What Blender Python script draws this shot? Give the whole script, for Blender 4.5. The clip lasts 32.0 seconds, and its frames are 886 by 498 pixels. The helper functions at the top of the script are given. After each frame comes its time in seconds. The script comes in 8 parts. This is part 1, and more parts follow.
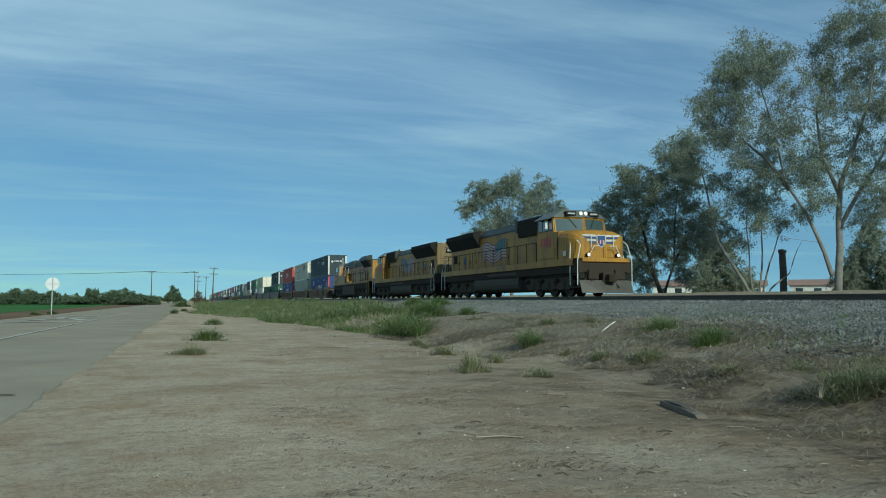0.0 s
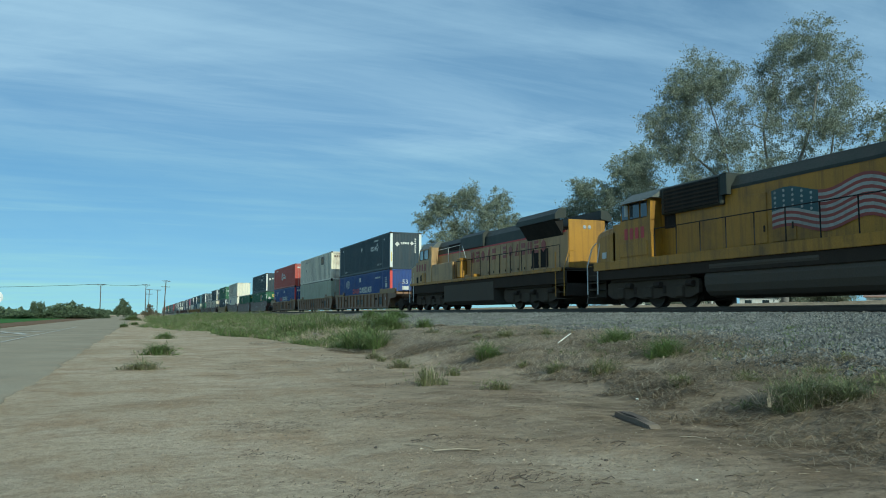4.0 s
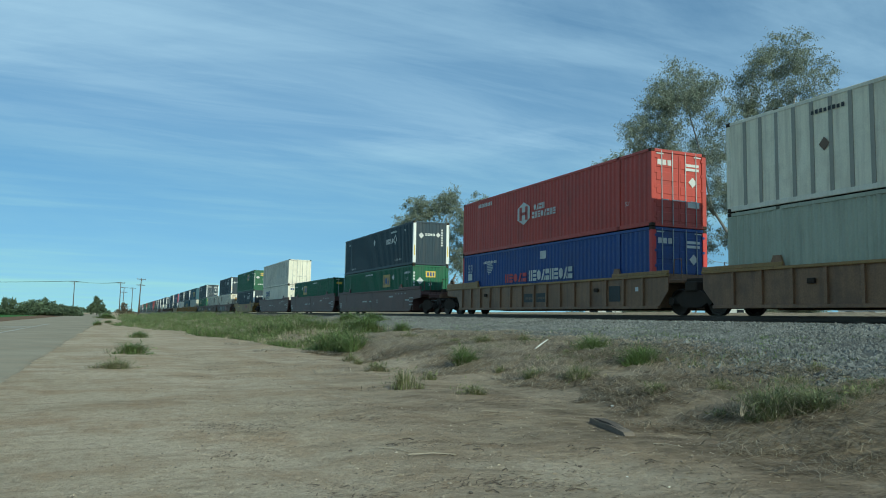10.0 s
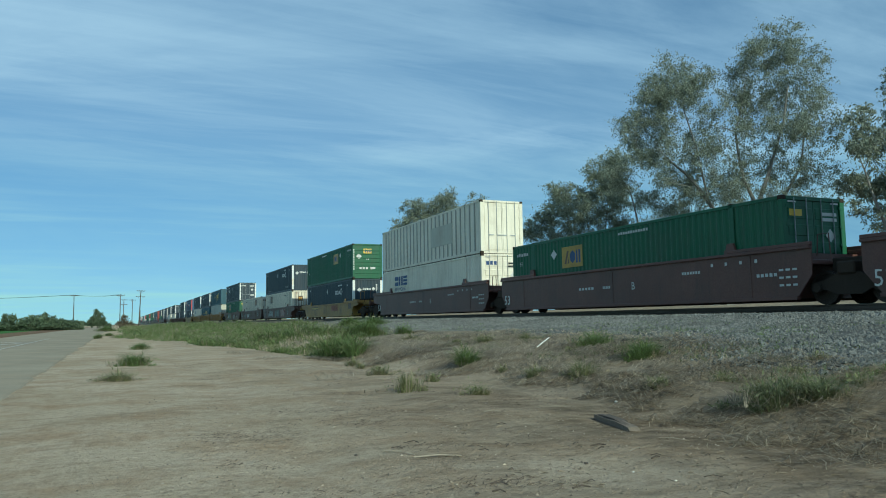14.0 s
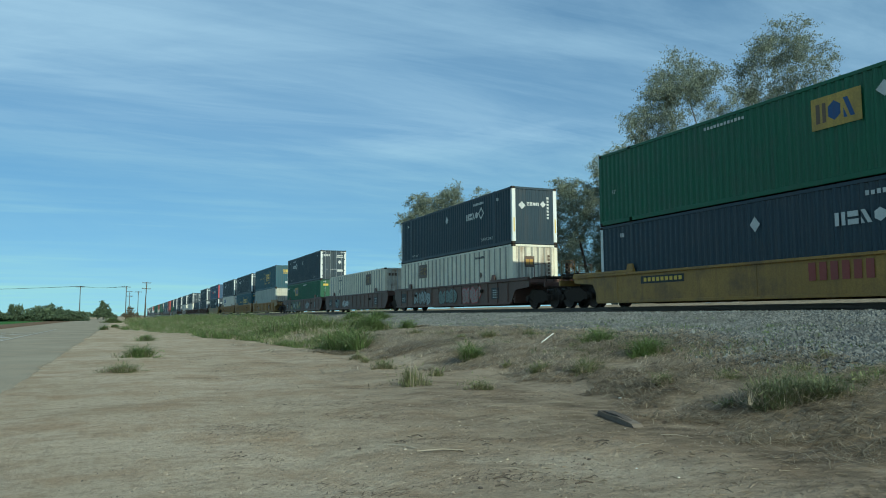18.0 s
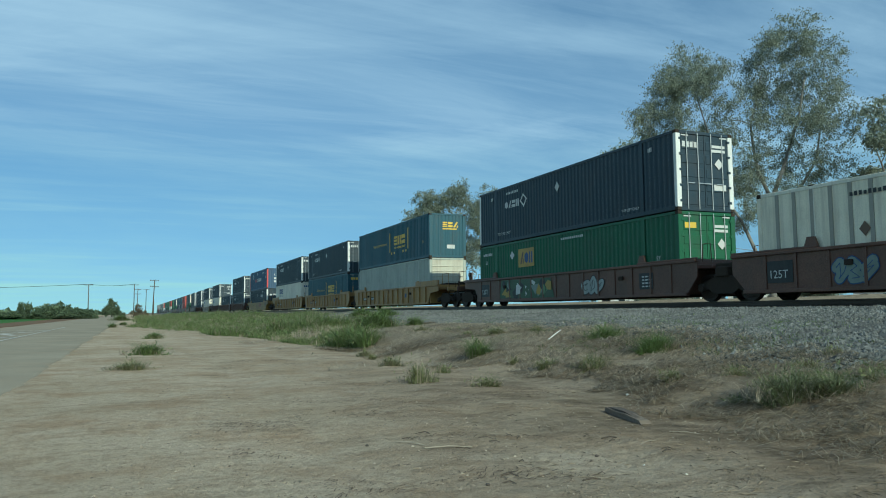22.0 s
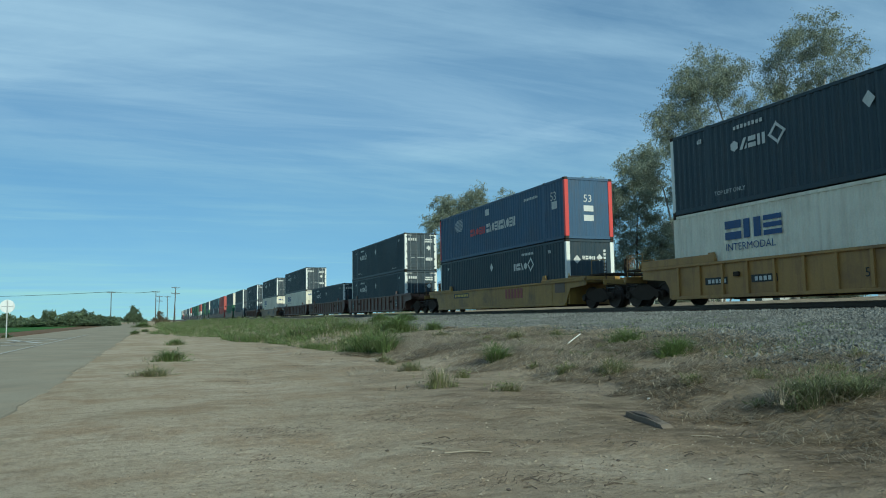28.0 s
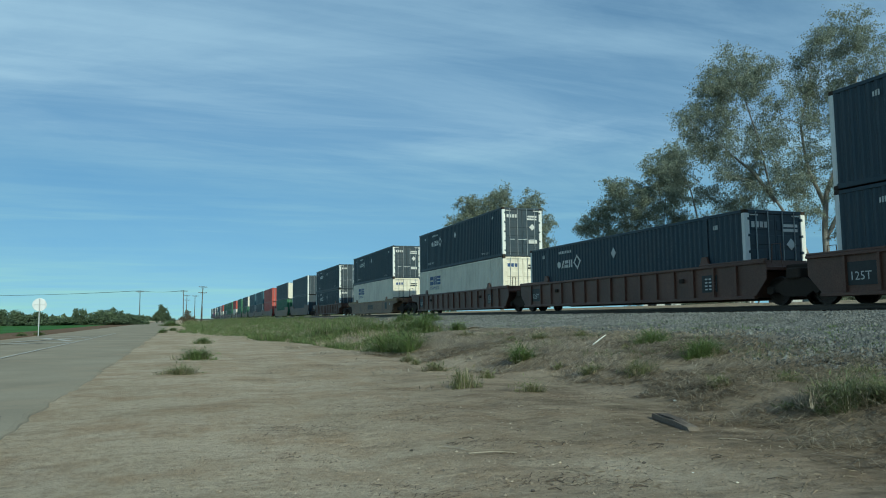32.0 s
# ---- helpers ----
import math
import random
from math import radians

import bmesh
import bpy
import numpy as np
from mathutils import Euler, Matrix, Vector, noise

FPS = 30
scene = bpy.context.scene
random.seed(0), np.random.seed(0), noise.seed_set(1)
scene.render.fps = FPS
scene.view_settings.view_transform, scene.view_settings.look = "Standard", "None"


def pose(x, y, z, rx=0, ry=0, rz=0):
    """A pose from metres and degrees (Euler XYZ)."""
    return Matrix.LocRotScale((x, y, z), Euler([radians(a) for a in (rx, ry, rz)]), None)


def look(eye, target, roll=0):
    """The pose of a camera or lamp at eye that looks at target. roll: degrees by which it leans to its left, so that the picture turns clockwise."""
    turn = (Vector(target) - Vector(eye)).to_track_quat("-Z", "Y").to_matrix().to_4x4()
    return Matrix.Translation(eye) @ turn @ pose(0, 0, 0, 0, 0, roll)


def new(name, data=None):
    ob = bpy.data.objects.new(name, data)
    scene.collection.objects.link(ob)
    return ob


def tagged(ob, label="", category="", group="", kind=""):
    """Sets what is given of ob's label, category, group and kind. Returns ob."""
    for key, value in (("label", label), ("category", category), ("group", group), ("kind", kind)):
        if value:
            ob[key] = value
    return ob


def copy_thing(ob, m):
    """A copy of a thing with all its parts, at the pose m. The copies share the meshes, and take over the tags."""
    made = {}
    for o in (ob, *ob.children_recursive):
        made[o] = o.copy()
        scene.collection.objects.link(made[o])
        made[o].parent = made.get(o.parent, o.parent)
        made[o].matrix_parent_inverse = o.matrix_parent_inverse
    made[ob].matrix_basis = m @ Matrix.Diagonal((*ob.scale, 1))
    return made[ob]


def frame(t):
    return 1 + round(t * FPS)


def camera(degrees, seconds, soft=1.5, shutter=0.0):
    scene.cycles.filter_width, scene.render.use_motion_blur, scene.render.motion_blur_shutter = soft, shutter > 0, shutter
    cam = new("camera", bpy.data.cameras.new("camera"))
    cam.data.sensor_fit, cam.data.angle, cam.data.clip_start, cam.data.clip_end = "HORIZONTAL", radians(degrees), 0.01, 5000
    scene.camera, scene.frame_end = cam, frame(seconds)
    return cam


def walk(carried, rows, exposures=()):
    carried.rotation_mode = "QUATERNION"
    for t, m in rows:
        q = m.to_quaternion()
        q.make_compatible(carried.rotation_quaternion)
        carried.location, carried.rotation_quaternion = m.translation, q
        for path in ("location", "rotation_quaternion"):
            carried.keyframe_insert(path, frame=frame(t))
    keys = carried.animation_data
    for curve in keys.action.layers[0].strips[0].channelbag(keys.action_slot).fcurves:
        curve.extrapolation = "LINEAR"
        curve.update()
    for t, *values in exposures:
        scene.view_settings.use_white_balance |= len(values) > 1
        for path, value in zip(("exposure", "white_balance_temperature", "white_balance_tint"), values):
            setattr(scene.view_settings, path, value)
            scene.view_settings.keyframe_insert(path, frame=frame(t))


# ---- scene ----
EXPOSURE, KELVIN, TINT = -0.02, 5550, -14
# camera: a tripod beside the road, panning slightly
EYE = (0.0, 0.0, 1.0)
DURATION = 32.0
cam = camera(61.9, DURATION, soft=1.0)


def aim(yaw, pitch, roll):
    return pose(*EYE, 0, 0, -yaw) @ pose(0, 0, 0, 90 + pitch, 0, 0) @ pose(0, 0, 0, 0, 0, roll)


walk(cam, [(t, aim(y, p, r)) for t, y, p, r in (
    (0, 18.60, 4.02, 0.15), (0.5, 19.15, 4.16, 0.13), (1, 19.69, 4.31, 0.16), (1.5, 20.23, 4.44, 0.16),
    (2, 20.66, 4.59, 0.16), (2.5, 21.04, 4.70, 0.15), (3, 21.39, 4.80, 0.11), (3.5, 21.69, 4.91, 0.06),
    (5.5, 22.45, 5.09, -0.33), (6, 22.59, 5.06, -0.37), (6.5, 22.71, 5.04, -0.09), (7, 22.94, 5.04, 0.51),
    (7.5, 23.17, 5.04, 0.36), (8, 23.26, 5.10, 0.16), (8.5, 23.34, 5.12, 0.34), (9, 23.41, 5.20, 0.53),
    (9.5, 23.52, 5.26, 0.59), (10, 23.54, 5.32, 1.04), (10.5, 23.65, 5.35, 1.03), (11, 23.73, 5.43, 0.55),
    (11.5, 23.88, 5.50, -0.05), (12, 24.10, 5.45, -0.61), (12.5, 24.12, 5.44, -0.73), (13, 23.99, 5.43, -0.87),
    (13.5, 23.80, 5.44, -0.92), (14, 23.65, 5.43, -0.90), (14.5, 23.50, 5.38, -0.85), (16.5, 23.30, 5.29, -0.50),
    (17, 23.24, 5.22, -0.37), (17.5, 23.30, 5.14, -0.32), (18, 23.24, 5.03, -0.34), (18.5, 23.17, 4.97, -0.40),
    (19, 23.11, 4.89, -0.46), (19.5, 23.05, 4.87, -0.49), (20, 22.98, 4.83, -0.50), (20.5, 22.90, 4.80, -0.45),
    (21, 22.85, 4.78, -0.45), (21.5, 22.78, 4.80, -0.44), (22, 22.72, 4.80, -0.48), (22.5, 22.64, 4.85, -0.58),
    (23, 22.59, 4.90, -0.63), (23.5, 22.58, 4.93, -0.64), (24, 22.52, 5.00, -0.51), (24.5, 22.51, 5.00, -0.48),
    (25, 22.48, 5.06, -0.42), (25.5, 22.45, 5.05, -0.48), (27.5, 21.91, 5.14, -1.07), (28, 21.30, 5.18, -0.90),
    (28.5, 20.72, 5.24, -0.90), (29, 20.25, 5.29, -0.71), (29.5, 19.94, 5.34, -0.65), (30, 19.74, 5.33, -0.67),
    (30.5, 19.56, 5.35, -0.58), (31, 19.44, 5.32, -0.63), (31.5, 19.37, 5.30, -0.67), (32, 19.40, 5.22, -0.63),
)], exposures=((0, EXPOSURE - 0.22, KELVIN, TINT), (2.5, EXPOSURE, KELVIN, TINT), (26, EXPOSURE, KELVIN, TINT), (30, EXPOSURE - 0.13, KELVIN, TINT), (DURATION, EXPOSURE - 0.13, KELVIN, TINT)))

# ---- light: low sun behind the camera, thin high cloud ----
SUN_EL, SUN_AZ = 27.0, 177.0


def make_world():
    w = bpy.data.worlds.new("sky")
    w.use_nodes = True
    scene.world = w
    nt = w.node_tree
    nt.nodes.clear()
    N, L = nt.nodes.new, nt.links.new
    out, bg = N("ShaderNodeOutputWorld"), N("ShaderNodeBackground")
    sky = N("ShaderNodeTexSky")
    sky.sky_type = "NISHITA"
    sky.sun_disc = False
    sky.sun_elevation, sky.sun_rotation = radians(SUN_EL), radians(SUN_AZ)
    sky.air_density, sky.dust_density, sky.ozone_density = 1.2, 0.0, 4.0
    co = N("ShaderNodeTexCoord")
    sep = N("ShaderNodeSeparateXYZ")
    L(co.outputs["Generated"], sep.inputs[0])
    # clear dry air: the blue reaches far down towards the horizon
    lift = N("ShaderNodeVectorMath"); lift.operation = "MULTIPLY_ADD"
    lift.inputs[1].default_value, lift.inputs[2].default_value = (1.0, 1.0, 0.8), (0.0, 0.0, 0.16)
    norm = N("ShaderNodeVectorMath"); norm.operation = "NORMALIZE"
    L(co.outputs["Generated"], lift.inputs[0])
    L(lift.outputs[0], norm.inputs[0])
    L(norm.outputs[0], sky.inputs["Vector"])
    up = N("ShaderNodeMath"); up.operation = "MAXIMUM"; up.inputs[1].default_value = 0.0
    L(sep.outputs["Z"], up.inputs[0])
    upo = N("ShaderNodeMath"); upo.operation = "ADD"; upo.inputs[1].default_value = 0.12
    L(up.outputs[0], upo.inputs[0])
    dx, dy = N("ShaderNodeMath"), N("ShaderNodeMath")
    for d, s in ((dx, "X"), (dy, "Y")):
        d.operation = "DIVIDE"
        L(sep.outputs[s], d.inputs[0])
        L(upo.outputs[0], d.inputs[1])
    comb = N("ShaderNodeCombineXYZ")
    L(dx.outputs[0], comb.inputs[0])
    L(dy.outputs[0], comb.inputs[1])
    layers = []
    for scale, stretch, turn, detail, lo, hi, off in ((0.8, 0.5, 20, 9, 0.4, 0.62, 3.1), (2.2, 0.26, 12, 12, 0.42, 0.62, 7.7), (7.0, 0.16, 16, 8, 0.45, 0.62, 1.4)):
        mp = N("ShaderNodeMapping")
        mp.inputs["Location"].default_value = (off, off * 0.7, 0)
        mp.inputs["Rotation"].default_value = (0, 0, radians(turn))
        mp.inputs["Scale"].default_value = (stretch, 1.0, 1.0)
        L(comb.outputs[0], mp.inputs[0])
        nz = N("ShaderNodeTexNoise")
        nz.inputs["Scale"].default_value, nz.inputs["Detail"].default_value = scale, detail
        nz.inputs["Roughness"].default_value, nz.inputs["Distortion"].default_value = 0.62, 1.1
        L(mp.outputs[0], nz.inputs["Vector"])
        r = N("ShaderNodeMapRange")
        r.inputs["From Min"].default_value, r.inputs["From Max"].default_value = lo, hi
        r.inputs["To Min"].default_value = 0.36 if not layers else 0.0
        L(nz.outputs["Fac"], r.inputs["Value"])
        layers.append(r)
    mix = N("ShaderNodeMath"); mix.operation = "MULTIPLY_ADD"
    mix.inputs[1].default_value = 0.68
    ripple = N("ShaderNodeMath"); ripple.operation = "MULTIPLY_ADD"; ripple.inputs[1].default_value = 0.4
    L(layers[2].outputs[0], ripple.inputs[0])
    L(layers[1].outputs[0], ripple.inputs[2])
    half = N("ShaderNodeMath"); half.operation = "MULTIPLY"; half.inputs[1].default_value = 0.25
    L(ripple.outputs[0], half.inputs[0])
    L(layers[0].outputs[0], mix.inputs[0])
    L(half.outputs[0], mix.inputs[2])
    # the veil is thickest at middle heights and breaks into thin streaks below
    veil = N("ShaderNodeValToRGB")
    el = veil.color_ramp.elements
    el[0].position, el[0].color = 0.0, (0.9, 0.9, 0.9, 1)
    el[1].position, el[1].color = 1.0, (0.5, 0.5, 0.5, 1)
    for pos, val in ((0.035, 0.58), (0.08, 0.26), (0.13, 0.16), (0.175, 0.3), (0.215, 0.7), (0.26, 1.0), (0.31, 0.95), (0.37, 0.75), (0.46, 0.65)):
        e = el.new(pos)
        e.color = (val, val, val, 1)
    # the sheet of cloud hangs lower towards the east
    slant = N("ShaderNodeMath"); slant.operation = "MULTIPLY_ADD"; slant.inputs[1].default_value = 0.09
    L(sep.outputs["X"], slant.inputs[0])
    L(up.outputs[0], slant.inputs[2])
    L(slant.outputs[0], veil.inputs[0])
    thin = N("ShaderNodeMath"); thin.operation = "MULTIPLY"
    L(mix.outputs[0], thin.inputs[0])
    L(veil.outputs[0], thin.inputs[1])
    # long thin bars of cloud seen edge-on low over the horizon
    edge = N("ShaderNodeMapping")
    edge.inputs["Scale"].default_value = (2.6, 2.6, 46.0)
    edge.inputs["Rotation"].default_value = (0, radians(-1.5), 0)
    L(co.outputs["Generated"], edge.inputs[0])
    low = N("ShaderNodeTexNoise")
    low.inputs["Scale"].default_value, low.inputs["Detail"].default_value, low.inputs["Roughness"].default_value = 1.0, 9, 0.58
    L(edge.outputs[0], low.inputs["Vector"])
    bar = N("ShaderNodeMapRange")
    bar.inputs["From Min"].default_value, bar.inputs["From Max"].default_value = 0.48, 0.72
    bar.inputs["To Max"].default_value = 0.6
    L(low.outputs["Fac"], bar.inputs["Value"])
    fade = N("ShaderNodeMapRange")
    fade.inputs["From Min"].default_value, fade.inputs["From Max"].default_value = 0.2, 0.08
    L(up.outputs[0], fade.inputs["Value"])
    streak = N("ShaderNodeMath"); streak.operation = "MULTIPLY_ADD"
    L(bar.outputs[0], streak.inputs[0])
    L(fade.outputs[0], streak.inputs[1])
    L(thin.outputs[0], streak.inputs[2])
    mix = streak
    cloud = N("ShaderNodeMix"); cloud.data_type = "RGBA"
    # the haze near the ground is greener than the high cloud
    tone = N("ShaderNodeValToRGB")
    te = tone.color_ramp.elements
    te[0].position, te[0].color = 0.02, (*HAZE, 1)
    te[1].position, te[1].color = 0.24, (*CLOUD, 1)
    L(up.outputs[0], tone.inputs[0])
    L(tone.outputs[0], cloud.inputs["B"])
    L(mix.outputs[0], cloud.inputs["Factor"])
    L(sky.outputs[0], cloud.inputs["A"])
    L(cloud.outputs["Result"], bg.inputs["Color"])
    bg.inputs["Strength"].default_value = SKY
    L(bg.outputs[0], out.inputs[0])


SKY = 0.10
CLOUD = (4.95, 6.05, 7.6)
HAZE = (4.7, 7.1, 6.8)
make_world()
sun = new("sun", bpy.data.lights.new("sun", "SUN"))
sun.data.energy, sun.data.angle, sun.data.color = 3.8, radians(0.6), (1.0, 0.9, 0.74)
_a, _e = radians(SUN_AZ), radians(SUN_EL)
sun.matrix_world = look((math.sin(_a) * math.cos(_e) * 60, math.cos(_a) * math.cos(_e) * 60, math.sin(_e) * 60), (0, 0, 0))

# ---- building tools ----
class Geo:
    """Collects vertices and faces of one part."""

    def __init__(self):
        self.v, self.f = [], []

    def add(self, verts, faces):
        n = len(self.v)
        self.v.extend(verts)
        self.f.extend([tuple(i + n for i in f) for f in faces])
        return self

    def box(self, x0, x1, y0, y1, z0, z1, c=0.0):
        """A box, its twelve edges chamfered by c."""
        if c <= 0:
            v = [(x, y, z) for x in (x0, x1) for y in (y0, y1) for z in (z0, z1)]
            return self.add(v, [(0, 1, 3, 2), (4, 6, 7, 5), (0, 4, 5, 1), (2, 3, 7, 6), (0, 2, 6, 4), (1, 5, 7, 3)])
        lo, hi = (x0, y0, z0), (x1, y1, z1)
        idx, v, faces = {}, [], []
        for sx in (0, 1):
            for sy in (0, 1):
                for sz in (0, 1):
                    s = (sx, sy, sz)
                    for a in range(3):
                        p = [(hi[k] if s[k] else lo[k]) if k == a else ((hi[k] - c) if s[k] else (lo[k] + c)) for k in range(3)]
                        idx[s, a] = len(v)
                        v.append(tuple(p))
        for a in range(3):
            b, d = [k for k in range(3) if k != a]
            for s in (0, 1):
                ring = []
                for sb, sd in ((0, 0), (1, 0), (1, 1), (0, 1)):
                    key = [0, 0, 0]
                    key[a], key[b], key[d] = s, sb, sd
                    ring.append(idx[tuple(key), a])
                faces.append(tuple(ring))
            for sb in (0, 1):
                for sd in (0, 1):
                    k0, k1 = [0, 0, 0], [0, 0, 0]
                    k0[b] = k1[b] = sb
                    k0[d] = k1[d] = sd
                    k0[a], k1[a] = 0, 1
                    k0, k1 = tuple(k0), tuple(k1)
                    faces.append((idx[k0, b], idx[k0, d], idx[k1, d], idx[k1, b]))
        for sx in (0, 1):
            for sy in (0, 1):
                for sz in (0, 1):
                    faces.append(tuple(idx[(sx, sy, sz), a] for a in range(3)))
        return self.add(v, faces)

    def prism(self, poly, axis, lo, hi):
        """A polygon in the two other axes (in x, y, z order), drawn out along an axis."""
        def put(a, b, w):
            return {"x": (w, a, b), "y": (a, w, b), "z": (a, b, w)}[axis]
        n = len(poly)
        v = [put(a, b, lo) for a, b in poly] + [put(a, b, hi) for a, b in poly]
        return self.add(v, [tuple(range(n)), tuple(range(2 * n - 1, n - 1, -1))] + [(i, (i + 1) % n, (i + 1) % n + n, i + n) for i in range(n)])

    def tube(self, pts, r, n=6, r1=None):
        """A round bar along a line of points."""
        pts = [Vector(p) for p in pts]
        rings, k = [], len(pts)
        base = len(self.v)
        for i, p in enumerate(pts):
            d = (pts[min(i + 1, k - 1)] - pts[max(i - 1, 0)]).normalized()
            a = d.cross(Vector((0, 0, 1)) if abs(d.z) < 0.9 else Vector((1, 0, 0))).normalized()
            b = d.cross(a)
            rr = r if r1 is None else r + (r1 - r) * i / (k - 1)
            self.v.extend([tuple(p + (a * math.cos(2 * math.pi * j / n) + b * math.sin(2 * math.pi * j / n)) * rr) for j in range(n)])
        for i in range(k - 1):
            for j in range(n):
                q = base + i * n
                self.f.append((q + j, q + (j + 1) % n, q + n + (j + 1) % n, q + n + j))
        self.f.append(tuple(base + j for j in range(n - 1, -1, -1)))
        self.f.append(tuple(base + (k - 1) * n + j for j in range(n)))
        return self

    def lathe(self, prof, axis, at, n=16):
        """Turns a profile (radius, place along the axis) round an axis through the point at."""
        base = len(self.v)
        for r, w in prof:
            for j in range(n):
                c, s = r * math.cos(2 * math.pi * j / n), r * math.sin(2 * math.pi * j / n)
                q = {"x": (w, c, s), "y": (c, w, s), "z": (c, s, w)}[axis]
                self.v.append((q[0] + at[0], q[1] + at[1], q[2] + at[2]))
        for i in range(len(prof) - 1):
            for j in range(n):
                q = base + i * n
                self.f.append((q + j, q + (j + 1) % n, q + n + (j + 1) % n, q + n + j))
        self.f.append(tuple(base + j for j in range(n)))
        self.f.append(tuple(base + (len(prof) - 1) * n + j for j in range(n)))
        return self

    def quad(self, a, b, c, d):
        return self.add([a, b, c, d], [(0, 1, 2, 3)])

    def mesh(self, name, mat=None, smooth=False):
        me = bpy.data.meshes.new(name)
        me.from_pydata(self.v, [], self.f)
        bm = bmesh.new()
        bm.from_mesh(me)
        bmesh.ops.recalc_face_normals(bm, faces=bm.faces)
        bm.to_mesh(me)
        bm.free()
        if mat:
            me.materials.append(mat)
        if smooth:
            me.polygons.foreach_set("use_smooth", [True] * len(me.polygons))
        return me


def part(name, geo, mat, parent, label="", smooth=False):
    ob = new(name, geo.mesh(name, mat, smooth))
    ob.parent = parent
    return tagged(ob, label)


def share(name, me, parent, m=None, label=""):
    ob = new(name, me)
    ob.parent = parent
    if m is not None:
        ob.matrix_basis = m
    return tagged(ob, label)


def thing(name, label, category, group="", kind="", m=None):
    ob = tagged(new(name), label, category, group, kind)
    ob.empty_display_size = 0.2
    if m is not None:
        ob.matrix_basis = m
    return ob


def surface(name, color, rough=0.6, metal=0.0, vary=0.18, big=0.7, fine=30.0, bump=0.05, dirt=None, dirt_amount=0.35, streaks=0.0, spec=0.5, per_object=0.0, island=0.0, coords="Object"):
    """A worn painted or natural surface: broad stains, fine grain, rain streaks, relief."""
    m = bpy.data.materials.new(name)
    m.use_nodes = True
    nt = m.node_tree
    N, L = nt.nodes.new, nt.links.new
    b = nt.nodes["Principled BSDF"]
    b.inputs["Roughness"].default_value, b.inputs["Metallic"].default_value = rough, metal
    b.inputs["Specular IOR Level"].default_value = spec
    co = N("ShaderNodeTexCoord")

    def noise_at(scale, detail=4, stretch=None):
        n = N("ShaderNodeTexNoise")
        n.inputs["Scale"].default_value, n.inputs["Detail"].default_value = scale, detail
        n.inputs["Roughness"].default_value = 0.6
        if stretch:
            mp = N("ShaderNodeMapping")
            mp.inputs["Scale"].default_value = stretch
            L(co.outputs[coords], mp.inputs[0])
            L(mp.outputs[0], n.inputs["Vector"])
        else:
            L(co.outputs[coords], n.inputs["Vector"])
        return n

    def mix(fac, a, bcol, mode="MIX"):
        x = N("ShaderNodeMix"); x.data_type = "RGBA"; x.blend_type = mode
        for s, val in (("Factor", fac), ("A", a), ("B", bcol)):
            if isinstance(val, (tuple, list)):
                x.inputs[s].default_value = (*val[:3], 1)
            elif isinstance(val, float):
                x.inputs[s].default_value = val
            else:
                L(val, x.inputs[s])
        return x.outputs["Result"]

    def ramp(src, lo, hi, a=0.0, bb=1.0):
        r = N("ShaderNodeMapRange")
        r.inputs["From Min"].default_value, r.inputs["From Max"].default_value = lo, hi
        r.inputs["To Min"].default_value, r.inputs["To Max"].default_value = a, bb
        L(src, r.inputs["Value"])
        return r.outputs[0]

    nb, nf = noise_at(big, 6), noise_at(fine, 5)
    lo = tuple(c * (1 - vary) for c in color)
    hi = tuple(min(1, c * (1 + vary)) for c in color)
    col = mix(ramp(nb.outputs["Fac"], 0.3, 0.7), lo, hi)
    col = mix(ramp(nf.outputs["Fac"], 0.35, 0.65, 0.0, 0.55), col, tuple(c * (1 - vary * 1.6) for c in color))
    if dirt:
        nd = noise_at(big * 2.3, 8)
        col = mix(ramp(nd.outputs["Fac"], 0.5, 0.75, 0.0, dirt_amount), col, dirt)
    if streaks:
        ns = noise_at(1.0, 6, (5.0, 5.0, 0.35))
        col = mix(ramp(ns.outputs["Fac"], 0.48, 0.75, 0.0, streaks), col, dirt or tuple(c * 0.5 for c in color))
    if per_object or island:
        src = N("ShaderNodeObjectInfo").outputs["Random"] if per_object else N("ShaderNodeNewGeometry").outputs["Random Per Island"]
        amt = per_object or island
        hs = N("ShaderNodeHueSaturation")
        L(ramp(src, 0, 1, 1 - amt, 1 + amt), hs.inputs["Value"])
        L(col, hs.inputs["Color"])
        col = hs.outputs["Color"]
    L(col, b.inputs["Base Color"])
    L(ramp(nf.outputs["Fac"], 0.3, 0.7, max(0.05, rough - 0.12), min(1, rough + 0.12)), b.inputs["Roughness"])
    if bump:
        bp = N("ShaderNodeBump")
        bp.inputs["Strength"].default_value, bp.inputs["Distance"].default_value = min(1.0, bump * 4), 0.02
        L(nf.outputs["Fac"], bp.inputs["Height"])
        L(bp.outputs[0], b.inputs["Normal"])
    return m


def glass(name, tint=(0.02, 0.03, 0.035), rough=0.05):
    m = bpy.data.materials.new(name)
    m.use_nodes = True
    b = m.node_tree.nodes["Principled BSDF"]
    b.inputs["Base Color"].default_value = (*tint, 1)
    b.inputs["Roughness"].default_value = rough
    b.inputs["IOR"].default_value = 1.5
    b.inputs["Coat Weight"].default_value = 1.0
    b.inputs["Coat Roughness"].default_value = 0.02
    return m


def glow(name, color, strength):
    m = bpy.data.materials.new(name)
    m.use_nodes = True
    b = m.node_tree.nodes["Principled BSDF"]
    b.inputs["Base Color"].default_value = (*color, 1)
    b.inputs["Emission Color"].default_value = (*color, 1)
    b.inputs["Emission Strength"].default_value = strength
    return m


